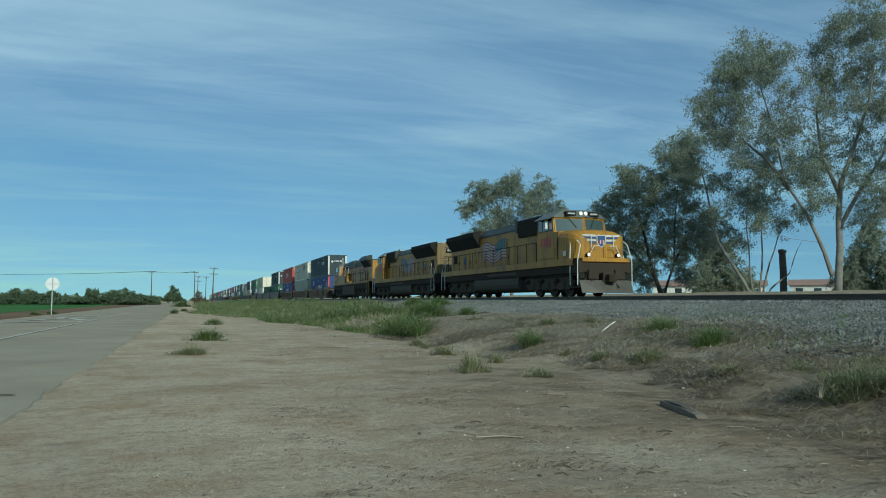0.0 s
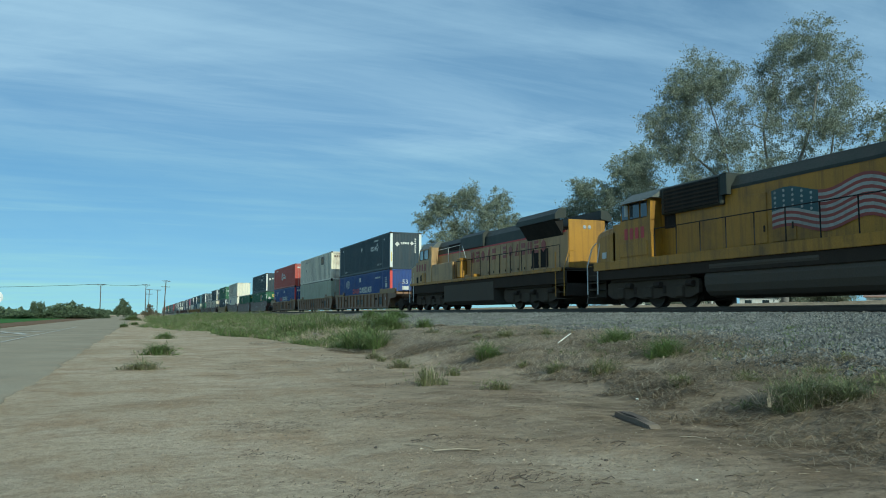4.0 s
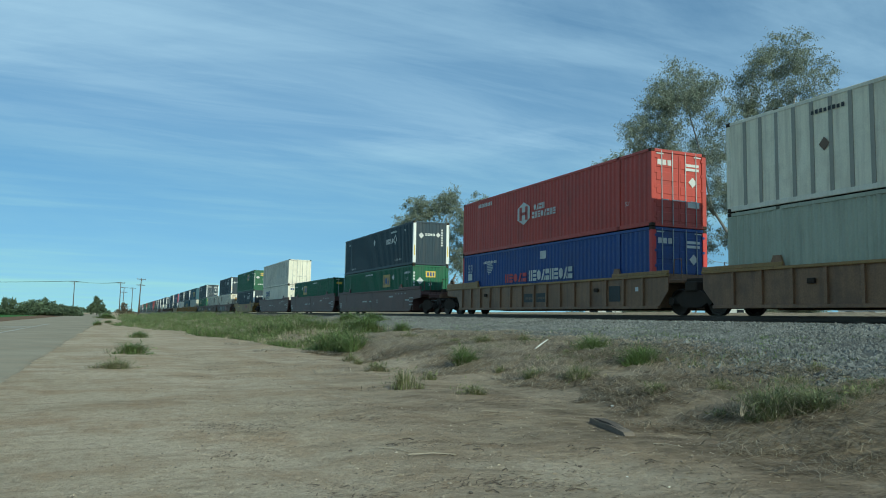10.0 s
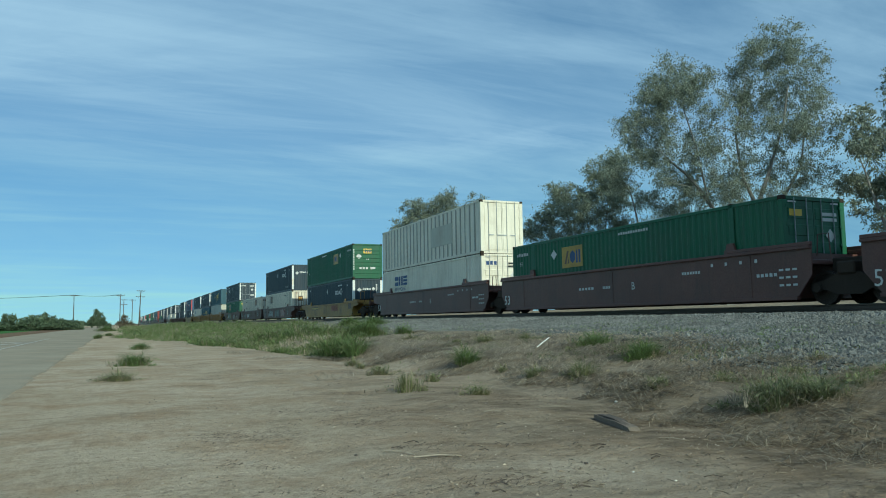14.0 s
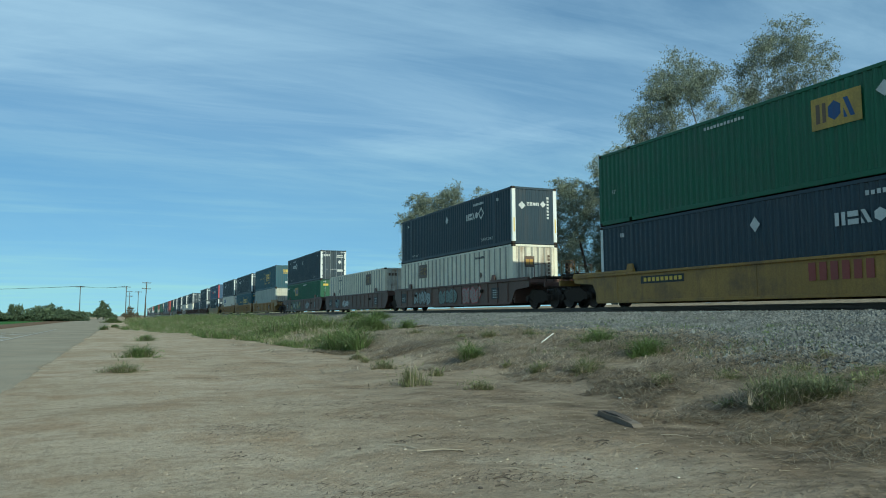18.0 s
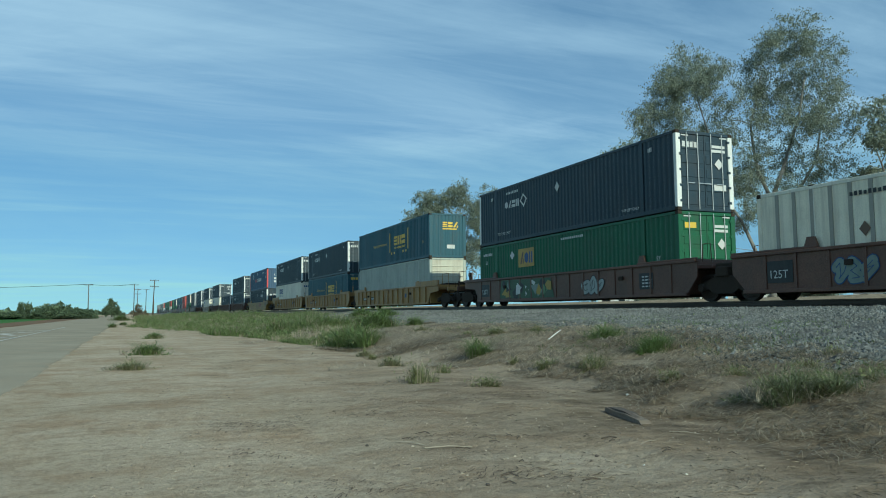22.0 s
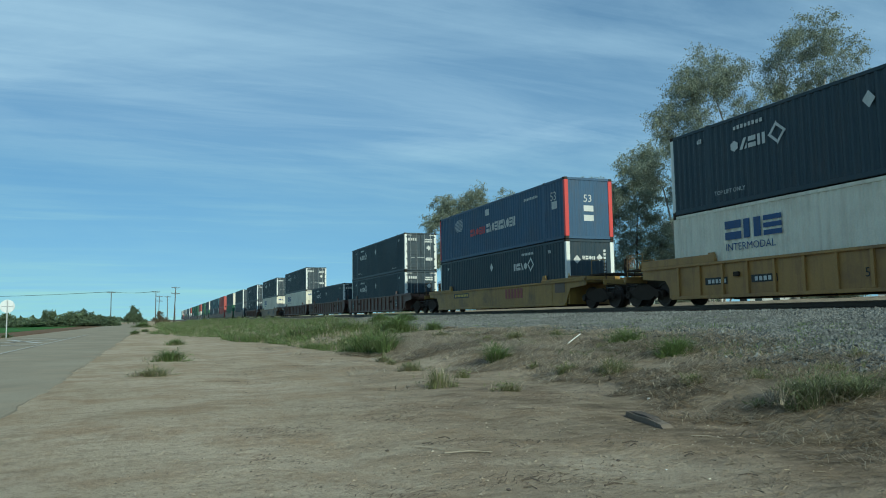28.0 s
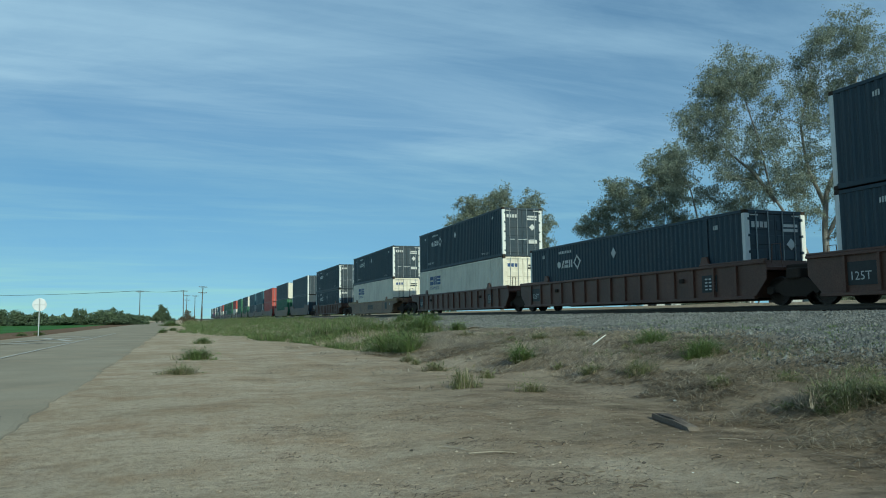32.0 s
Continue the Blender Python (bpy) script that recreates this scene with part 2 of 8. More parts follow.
def lettering(text, size, name, mat):
    """A flat mesh of readable characters, in the x-z plane, its lower left at the origin."""
    cu = bpy.data.curves.new(name, "FONT")
    cu.body, cu.size, cu.resolution_u = text, size, 2
    ob = bpy.data.objects.new(name, cu)
    scene.collection.objects.link(ob)
    me = bpy.data.meshes.new_from_object(ob.evaluated_get(bpy.context.evaluated_depsgraph_get()))
    bpy.data.objects.remove(ob)
    me.transform(Matrix.Rotation(radians(90), 4, "X"))
    me.name = name
    me.materials.clear()
    me.materials.append(mat)
    return me

# ---- materials ----
RUST = (0.10, 0.045, 0.025)
GRIME = (0.07, 0.06, 0.05)
M = {}


def paint(key, color, **kw):
    base = dict(rough=0.5, vary=0.1, big=0.35, fine=22, bump=0.02, dirt=GRIME, dirt_amount=0.3, streaks=0.3)
    base.update(kw)
    M[key] = surface(key, color, **base)


paint("navy_paint", (0.018, 0.037, 0.052))
paint("royal_blue_paint", (0.022, 0.058, 0.225))
paint("green_paint", (0.016, 0.108, 0.043))
paint("faded_blue_paint", (0.045, 0.095, 0.17), dirt_amount=0.4)
paint("red_paint", (0.44, 0.062, 0.042))
paint("bright_red_paint", (0.6, 0.06, 0.05))
paint("white_paint", (0.86, 0.77, 0.58), dirt=(0.25, 0.17, 0.1), dirt_amount=0.35, streaks=0.4)
paint("off_white_paint", (0.82, 0.75, 0.60), dirt=(0.28, 0.2, 0.12), dirt_amount=0.3)
paint("grey_green_paint", (0.42, 0.425, 0.315), dirt=(0.12, 0.1, 0.07))
paint("pale_grey_paint", (0.44, 0.455, 0.385))
paint("pale_front", (0.56, 0.53, 0.42), dirt=(0.25, 0.15, 0.08), dirt_amount=0.4)
paint("slate_blue_paint", (0.027, 0.09, 0.118))
paint("post_white", (0.8, 0.78, 0.72), dirt_amount=0.15)
paint("well_yellow", (0.38, 0.215, 0.06), dirt=(0.15, 0.08, 0.042), dirt_amount=0.75, streaks=0.6)
paint("well_rusty_yellow", (0.27, 0.145, 0.07), vary=0.3, dirt=(0.085, 0.05, 0.034), dirt_amount=0.85, streaks=0.6)
paint("chord_yellow", (0.34, 0.2, 0.06), vary=0.3, dirt=(0.12, 0.06, 0.03), dirt_amount=0.8, streaks=0.5)
paint("well_brown", (0.155, 0.07, 0.042), vary=0.4, dirt=(0.075, 0.045, 0.03), dirt_amount=0.9, streaks=0.5)
paint("well_maroon", (0.14, 0.06, 0.044), vary=0.25, dirt=(0.05, 0.034, 0.03), dirt_amount=0.5, streaks=0.4)
paint("under_black", (0.05, 0.039, 0.03), rough=0.85, spec=0.12, dirt=(0.07, 0.05, 0.035), dirt_amount=0.5)
paint("loco_yellow", (0.42, 0.205, 0.014), vary=0.16, dirt=(0.06, 0.034, 0.014), dirt_amount=0.6, streaks=0.65)
# a darker, browner yellow with dark blotches, for the rear hood end
paint("loco_dull_yellow", (0.20, 0.135, 0.05), dirt=(0.03, 0.025, 0.02), dirt_amount=0.8, streaks=0.6)
paint("loco_faded_yellow", (0.45, 0.275, 0.11), dirt=(0.10, 0.07, 0.045), dirt_amount=0.55, streaks=0.5)
paint("loco_grey", (0.038, 0.043, 0.036), dirt_amount=0.6, spec=0.25)
paint("loco_dark", (0.022, 0.02, 0.018), rough=0.8, spec=0.15)
paint("tank_grey", (0.105, 0.087, 0.067), spec=0.15, rough=0.8, dirt=(0.11, 0.08, 0.055), dirt_amount=0.6)
paint("rail_white", (0.72, 0.70, 0.64), dirt_amount=0.25)
paint("decal_white", (0.62, 0.61, 0.57), dirt_amount=0.35, streaks=0.15)
paint("decal_yellow", (0.75, 0.50, 0.06), dirt_amount=0.15, streaks=0.1)
paint("well_bright_yellow", (0.38, 0.215, 0.04), vary=0.25, dirt=(0.10, 0.058, 0.03), dirt_amount=0.9, streaks=0.5)
paint("decal_blue", (0.025, 0.07, 0.2), dirt_amount=0.2)
paint("decal_red", (0.5, 0.04, 0.04), dirt_amount=0.2)
paint("decal_black", (0.02, 0.02, 0.02))
paint("decal_mint", (0.22, 0.27, 0.23), dirt_amount=0.6)
paint("decal_pink", (0.36, 0.26, 0.22), dirt_amount=0.6)
paint("spray_pale", (0.36, 0.38, 0.35), dirt_amount=0.7, streaks=0.4)
paint("mural_green", (0.05, 0.10, 0.045), dirt_amount=0.4)
paint("mural_yellow", (0.42, 0.28, 0.04), dirt_amount=0.4)
paint("decal_green", (0.17, 0.30, 0.13), dirt_amount=0.4)
M["steel"] = surface("rail_steel", (0.10, 0.075, 0.06), rough=0.45, metal=0.6, big=1, fine=60, bump=0.03)
M["tread"] = surface("worn_steel", (0.45, 0.44, 0.43), rough=0.25, metal=1.0, bump=0)
M["wood_tie"] = surface("creosoted_wood", (0.05, 0.036, 0.026), rough=0.9, fine=40, bump=0.1, per_object=0.25)
M["old_wood"] = surface("weathered_wood", (0.11, 0.085, 0.065), rough=0.9, fine=35, bump=0.15)
M["glass"] = glass("cab_glass")
M["lamp"] = glow("headlamp", (1.0, 0.95, 0.8), 1.6)
M["galv"] = surface("galvanised_steel", (0.42, 0.43, 0.43), rough=0.45, metal=0.7, bump=0)

# ---- ground, road, track ----
TRACK_X, RAIL_Z = 18.915, 1.24
BALLAST_TOP = 1.02


def smoothstep(a, b, x):
    t = min(1.0, max(0.0, (x - a) / (b - a)))
    return t * t * (3 - 2 * t)


def lump(x, y, s, seed=0.0):
    return noise.noise(Vector((x * s + seed, y * s - seed, seed * 1.7)))


def foot_line(y):
    """Where the railway bank rises from the trampled dirt."""
    return 5.35 + 0.7 * lump(0, y, 0.11, 2.0) + 0.3 * lump(0, y, 0.5, 9.0)


def toe_line(y):
    """Lower edge of the crushed stone on the bank."""
    return 11.0 - 1.7 * math.exp(-((y - 7.5) / 3.5) ** 2) + 0.9 * lump(3, y, 0.22, 12.0) + 0.5 * lump(3, y, 0.8, 4.0)


def bank(x, y):
    """Height of the natural ground."""
    foot = foot_line(y)
    z = 0.0
    z -= 0.05 * smoothstep(foot - 1.6, foot, x) * (1 - smoothstep(foot, foot + 1.0, x))
    z += 0.14 * smoothstep(foot - 0.2, foot + 1.1, x)
    z += 0.79 * min(1.0, max(0.0, (x - foot - 0.4) / (16.4 - foot - 0.4)))
    z += 0.66 * smoothstep(21.5, 31, x)
    near = 1 - smoothstep(40, 90, abs(x) + abs(y) * 0.5)
    rough_zone = smoothstep(foot - 0.5, foot + 1.5, x) * (1 - smoothstep(11, 13, x))
    calm = 1 - 0.8 * smoothstep(13, 16, x) * (1 - smoothstep(22, 26, x))
    z += calm * near * ((0.035 + 0.05 * rough_zone) * lump(x, y, 0.35, 5) + (0.018 + 0.03 * rough_zone) * lump(x, y, 1.3, 3) + (0.008 + 0.022 * rough_zone) * lump(x, y, 4.5, 8))
    rut = math.exp(-((x - 1.2 - 0.02 * y) / 0.35) ** 2) + math.exp(-((x - 3.0 - 0.02 * y) / 0.4) ** 2)
    z -= near * 0.03 * rut
    if x < -1.4:
        z = z * 0.3 - 0.03 * smoothstep(-1.4, -1.9, x)
    return z


def steps(parts):
    out = []
    for a, b, d in parts:
        n = max(1, round((b - a) / d))
        out += [a + (b - a) * i / n for i in range(n)]
    return out + [parts[-1][1]]


def make_ground():
    xs = steps(((-4000, -600, 850), (-600, -60, 60), (-60, -12, 6), (-12, -2, 1.0), (-2, 16, 0.16), (16, 26, 0.8), (26, 80, 4), (80, 600, 60), (600, 4000, 850)))
    ys = steps(((-400, -20, 38), (-20, 0, 2.5), (0, 2.5, 0.5), (2.5, 18, 0.14), (18, 45, 0.4), (45, 120, 2), (120, 700, 30), (700, 4500, 600)))
    v = [(x, y, bank(x, y)) for y in ys for x in xs]
    n = len(xs)
    f = [(j * n + i, j * n + i + 1, (j + 1) * n + i + 1, (j + 1) * n + i) for j in range(len(ys) - 1) for i in range(n - 1)]
    me = bpy.data.meshes.new("ground")
    me.from_pydata(v, [], f)
    me.polygons.foreach_set("use_smooth", [True] * len(me.polygons))
    me.materials.append(M["dirt"])
    return tagged(new("ground", me), "bare trampled brown dirt with straw and small stones", "ground", kind="structure")


def dirt_material():
    m = bpy.data.materials.new("dirt")
    m.use_nodes = True
    nt = m.node_tree
    N, L = nt.nodes.new, nt.links.new
    b = nt.nodes["Principled BSDF"]
    b.inputs["Roughness"].default_value = 0.95
    b.inputs["Specular IOR Level"].default_value = 0.0
    co = N("ShaderNodeTexCoord")

    def nz(scale, detail=6, rough=0.6, stretch=None, turn=0):
        n = N("ShaderNodeTexNoise")
        n.inputs["Scale"].default_value, n.inputs["Detail"].default_value, n.inputs["Roughness"].default_value = scale, detail, rough
        src = co.outputs["Object"]
        if stretch:
            mp = N("ShaderNodeMapping")
            mp.inputs["Scale"].default_value = stretch
            mp.inputs["Rotation"].default_value = (0, 0, radians(turn))
            L(src, mp.inputs[0])
            src = mp.outputs[0]
        L(src, n.inputs["Vector"])
        return n.outputs["Fac"]

    def rng(src, lo, hi, a=0.0, bb=1.0):
        r = N("ShaderNodeMapRange")
        for k, val in (("From Min", lo), ("From Max", hi), ("To Min", a), ("To Max", bb)):
            r.inputs[k].default_value = val
        L(src, r.inputs["Value"])
        return r.outputs[0]

    def mix(fac, a, c):
        x = N("ShaderNodeMix"); x.data_type = "RGBA"
        for s, val in (("Factor", fac), ("A", a), ("B", c)):
            if isinstance(val, tuple):
                x.inputs[s].default_value = (*val, 1)
            else:
                L(val, x.inputs[s])
        return x.outputs["Result"]

    col = mix(rng(nz(0.25, 6), 0.35, 0.65), (0.475, 0.38, 0.262), (0.62, 0.512, 0.378))
    col = mix(rng(nz(0.9, 8, 0.7), 0.45, 0.66, 0, 0.65), col, (0.36, 0.235, 0.135))
    col = mix(rng(nz(0.8, 8, 0.7, (1.0, 0.25, 1.0), 20), 0.52, 0.72, 0, 0.5), col, (0.60, 0.51, 0.40))
    # drifts and scuffs across the trampled dirt
    col = mix(rng(nz(1.5, 9, 0.72, (0.3, 1.0, 1.0), -14), 0.54, 0.66, 0, 0.6), col, (0.25, 0.19, 0.125))
    col = mix(rng(nz(3.2, 9, 0.75, (0.25, 1.0, 1.0), 8), 0.56, 0.68, 0, 0.5), col, (0.19, 0.145, 0.10))
    col = mix(rng(nz(9, 6, 0.75), 0.48, 0.68, 0, 0.5), col, (0.24, 0.18, 0.125))
    col = mix(rng(nz(28, 5, 0.8), 0.53, 0.66, 0, 0.45), col, (0.19, 0.145, 0.10))
    col = mix(rng(nz(13, 9, 0.8), 0.56, 0.63, 0, 0.45), col, (0.13, 0.1, 0.07))
    col = mix(rng(nz(70, 3, 0.8), 0.57, 0.66, 0, 0.4), col, (0.13, 0.1, 0.072))
    col = mix(rng(nz(45, 4, 0.7), 0.55, 0.75, 0, 0.5), col, (0.52, 0.46, 0.38))
    # away from the road the dirt is darker with rotted litter; the bank carries dead straw
    sep = N("ShaderNodeSeparateXYZ")
    L(co.outputs["Object"], sep.inputs[0])
    wob = N("ShaderNodeMath"); wob.operation = "MULTIPLY_ADD"; wob.inputs[1].default_value = 3.0
    L(nz(0.3, 5), wob.inputs[0])
    L(sep.outputs["X"], wob.inputs[2])
    rot = mix(rng(nz(5, 9, 0.75, (0.4, 1.0, 1.0), -20), 0.4, 0.62), (0.11, 0.086, 0.061), (0.285, 0.222, 0.157))
    rf = N("ShaderNodeMath"); rf.operation = "MULTIPLY"
    L(rng(wob.outputs[0], 2.4, 5.6), rf.inputs[0]); L(rng(nz(0.8, 7, 0.65), 0.36, 0.6, 0.3, 0.95), rf.inputs[1])
    rg = N("ShaderNodeMath"); rg.operation = "MULTIPLY"
    L(rf.outputs[0], rg.inputs[0]); L(rng(sep.outputs["Y"], 7.0, 15.0, 1.0, 0.25), rg.inputs[1])
    col = mix(rg.outputs[0], col, rot)
    zone = rng(wob.outputs[0], 6.3, 8.0)
    litter = mix(rng(nz(6, 8, 0.75, (1.0, 0.5, 1.0), -30), 0.42, 0.62), (0.185, 0.151, 0.108), (0.42, 0.348, 0.252))
    zf = N("ShaderNodeMath"); zf.operation = "MULTIPLY"
    L(zone, zf.inputs[0]); L(rng(nz(0.7, 6), 0.35, 0.6, 0.45, 0.95), zf.inputs[1])
    col = mix(zf.outputs[0], col, litter)
    L(col, b.inputs["Base Color"])
    add = N("ShaderNodeMath"); add.operation = "MULTIPLY_ADD"; add.inputs[1].default_value = 0.35
    L(nz(40, 5, 0.7), add.inputs[0]); L(nz(7, 8, 0.7), add.inputs[2])
    bp = N("ShaderNodeBump")
    bp.inputs["Strength"].default_value, bp.inputs["Distance"].default_value = 1.0, 0.05
    L(add.outputs[0], bp.inputs["Height"])
    L(bp.outputs[0], b.inputs["Normal"])
    return m


M["dirt"] = dirt_material()
M["asphalt"] = surface("old_asphalt", (0.36, 0.315, 0.24), rough=0.92, vary=0.18, big=0.35, fine=55, bump=0.08, dirt=(0.40, 0.325, 0.235), dirt_amount=0.7, spec=0.0)
M["road_paint"] = surface("worn_road_paint", (0.6, 0.56, 0.48), rough=0.8, vary=0.2, big=2, fine=20, dirt=(0.15, 0.15, 0.15), dirt_amount=0.8)
M["ballast"] = surface("crushed_stone", (0.185, 0.187, 0.175), rough=0.9, vary=0.3, big=0.6, fine=18, bump=0.25, dirt=(0.11, 0.10, 0.09), dirt_amount=0.35, island=0.4, spec=0.1)
M["ballast_bed"] = surface("packed_crushed_stone", (0.12, 0.12, 0.113), rough=0.95, vary=0.35, big=0.8, fine=16, bump=0.25, dirt=(0.09, 0.085, 0.08), dirt_amount=0.6, spec=0.15)
M["crop"] = surface("green_crop", (0.07, 0.17, 0.035), rough=0.9, vary=0.3, big=0.05, fine=3, bump=0.1, dirt=(0.09, 0.11, 0.03), dirt_amount=0.4, spec=0.1)
M["field_soil"] = surface("field_soil", (0.20, 0.125, 0.075), rough=0.95, vary=0.25, big=0.1, fine=4, bump=0.1, dirt=(0.10, 0.10, 0.04), dirt_amount=0.5, spec=0.1)


def sheet(name, rows, mat, label, category):
    """A strip given by rows of (y, x0, z0, x1, z1 ...)."""
    v, f = [], []
    n = len(rows[0][1])
    for y, pts in rows:
        v += [(x, y, z) for x, z in pts]
    for j in range(len(rows) - 1):
        for i in range(n - 1):
            f.append((j * n + i, j * n + i + 1, (j + 1) * n + i + 1, (j + 1) * n + i))
    me = bpy.data.meshes.new(name)
    me.from_pydata(v, [], f)
    me.materials.append(mat)
    return tagged(new(name, me), label, category, kind="structure")


def make_road():
    rows = []
    for y in steps(((-60, 4, 3), (4, 40, 0.25), (40, 120, 1.0), (120, 1500, 40))):
        e = -1.45 - 0.004 * max(0, y - 10) + 0.16 * lump(0, y, 0.35, 4) + 0.09 * lump(0, y, 1.7, 6) + 0.04 * lump(0, y, 5, 1)
        w = -8.7 - 0.004 * max(0, y - 10) + 0.12 * lump(0, y, 0.4, 14)
        cz = 0.05
        rows.append((y, [(w - 0.15, -0.06), (w, 0.022), ((e + w) / 2, cz), (e - 0.05, 0.026), (e, 0.012), (e + 0.06, -0.05)]))
    road = sheet("road", rows, M["asphalt"], "patched grey asphalt road with a crumbled edge", "road")
    # worn centre line and the painted crossing marks
    g = Geo()
    for y in steps(((-20, 60, 1.0),))[:-1]:
        x = -4.38 - 0.003 * max(0, y - 12)
        g.quad((x - 0.06, y, 0.058), (x + 0.05, y, 0.058), (x + 0.05 - 0.006, y + 1.0, 0.058), (x - 0.06 - 0.006, y + 1.0, 0.058))
    part("centre_line", g, M["road_paint"], road, "worn pale centre line")
    for y0, x0, x1 in ((35.3, -7.8, -4.6), (48.5, -7.8, -4.6)):
        part("stop_bar", Geo().quad((x0, y0, 0.058), (x1, y0, 0.062), (x1, y0 + 0.6, 0.062), (x0, y0 + 0.6, 0.058)), M["road_paint"], road)
    for s in (-1, 1):
        a, c = (-6.1 - s * 1.2, 38.5), (-6.1 + s * 1.2, 46.0)
        part("cross_mark", Geo().quad((a[0] - 0.2, a[1], 0.06), (a[0] + 0.2, a[1], 0.06), (c[0] + 0.2, c[1], 0.06), (c[0] - 0.2, c[1], 0.06)), M["road_paint"], road)
    g = Geo()
    for y, x0, x1, d in ((6.9, -2.6, -1.6, 0.12), (8.6, -3.4, -1.7, 0.1), (43.6, -4.2, -1.7, 0.5)):
        n = 14
        for i in range(n):
            xa, xb = x0 + (x1 - x0) * i / n, x0 + (x1 - x0) * (i + 1) / n
            ya, yb = y + d * lump(xa, y, 2), y + d * lump(xb, y, 2)
            g.quad((xa, ya, 0.046), (xb, yb, 0.046), (xb, yb + 0.07, 0.046), (xa, ya + 0.07, 0.046))
    part("tar_seam", g, M["loco_dark"], road, "black tar sealing seam")
    return road


def make_field():
    rows = [(y, [(-2500, 0.05), (-400, 0.05), (-60, 0.05), (-12.6 - 0.6 * lump(0, y, 0.05, 3) - 0.012 * max(0, y), 0.05), (-12.4 - 0.012 * max(0, y), -0.1)]) for y in steps(((-60, 300, 6),))]
    sheet("field", rows, M["crop"], "flat green crop field beside the road", "field")
    rows = [(y, [(-12.9 - 0.012 * max(0, y), 0.022), (-10.5, 0.022 + 0.02 * lump(0, y, 0.3)), (-9.3 - 0.004 * max(0, y) - 0.25 * lump(0, y, 0.2, 6), 0.02), (-9.1 - 0.004 * max(0, y), -0.1)]) for y in steps(((-60, 320, 4),))]
    sheet("field_margin", rows, M["field_soil"], "reddish bare soil strip along the field", "soil")


def make_track():
    rows = []
    for y in steps(((-460, -80, 40), (-80, 0, 4), (0, 60, 0.3), (60, 200, 2), (200, 2000, 60))):
        toe = toe_line(y)
        pts = [(toe - 0.5, bank(toe - 0.5, y) - 0.06), (toe + 0.3, bank(toe + 0.3, y) + 0.006)]
        for k in range(1, 8):
            x = toe + 0.3 + (TRACK_X - 2.45 - toe - 0.3) * k / 8
            pts.append((x, bank(x, y) + 0.012 + 0.03 * k / 8 + 0.02 * lump(x, y, 1.1, 2)))
        for x, z in ((-2.4, BALLAST_TOP), (-1.3, BALLAST_TOP + 0.03), (1.3, BALLAST_TOP + 0.03), (2.35, BALLAST_TOP), (4.2, 0.8), (5.0, 0.6)):
            pts.append((TRACK_X + x, z - 0.02))
        rows.append((y, pts))
    bed = sheet("ballast_bed", rows, M["ballast_bed"], "grey crushed stone railway embankment", "ballast")
    # rails
    track = thing("railway_track", "rusty steel rails on dark wooden sleepers in grey ballast", "railway", kind="structure")
    prof = [(-0.07, 0), (0.07, 0), (0.07, 0.012), (0.012, 0.03), (0.012, 0.125), (0.036, 0.135), (0.036, 0.168), (0.026, 0.175), (-0.026, 0.175), (-0.036, 0.168), (-0.036, 0.135), (-0.012, 0.125), (-0.012, 0.03), (-0.07, 0.012)]
    for s in (-1, 1):
        g = Geo().prism([(x + TRACK_X + s * 0.7535, z + RAIL_Z - 0.175) for x, z in prof], "y", -455, 2000)
        part("rail", g, M["steel"], track)
        part("running_surface", Geo().box(TRACK_X + s * 0.7535 - 0.02, TRACK_X + s * 0.7535 + 0.02, -455, 2000, RAIL_Z - 0.002, RAIL_Z + 0.001), M["tread"], track, "polished rail top")
    tie = Geo().box(-1.3, 1.3, -0.115, 0.115, -0.17, 0.0, 0.012).mesh("sleeper", M["wood_tie"])
    plate = Geo().box(-0.18, 0.18, -0.09, 0.09, 0.0, 0.016).mesh("tie_plate", M["steel"])
    for i in range(150):
        y = -6 + i * 0.5
        share("sleeper", tie, track, pose(TRACK_X + random.uniform(-0.04, 0.04), y, RAIL_Z - 0.178, 0, 0, random.uniform(-1, 1)))


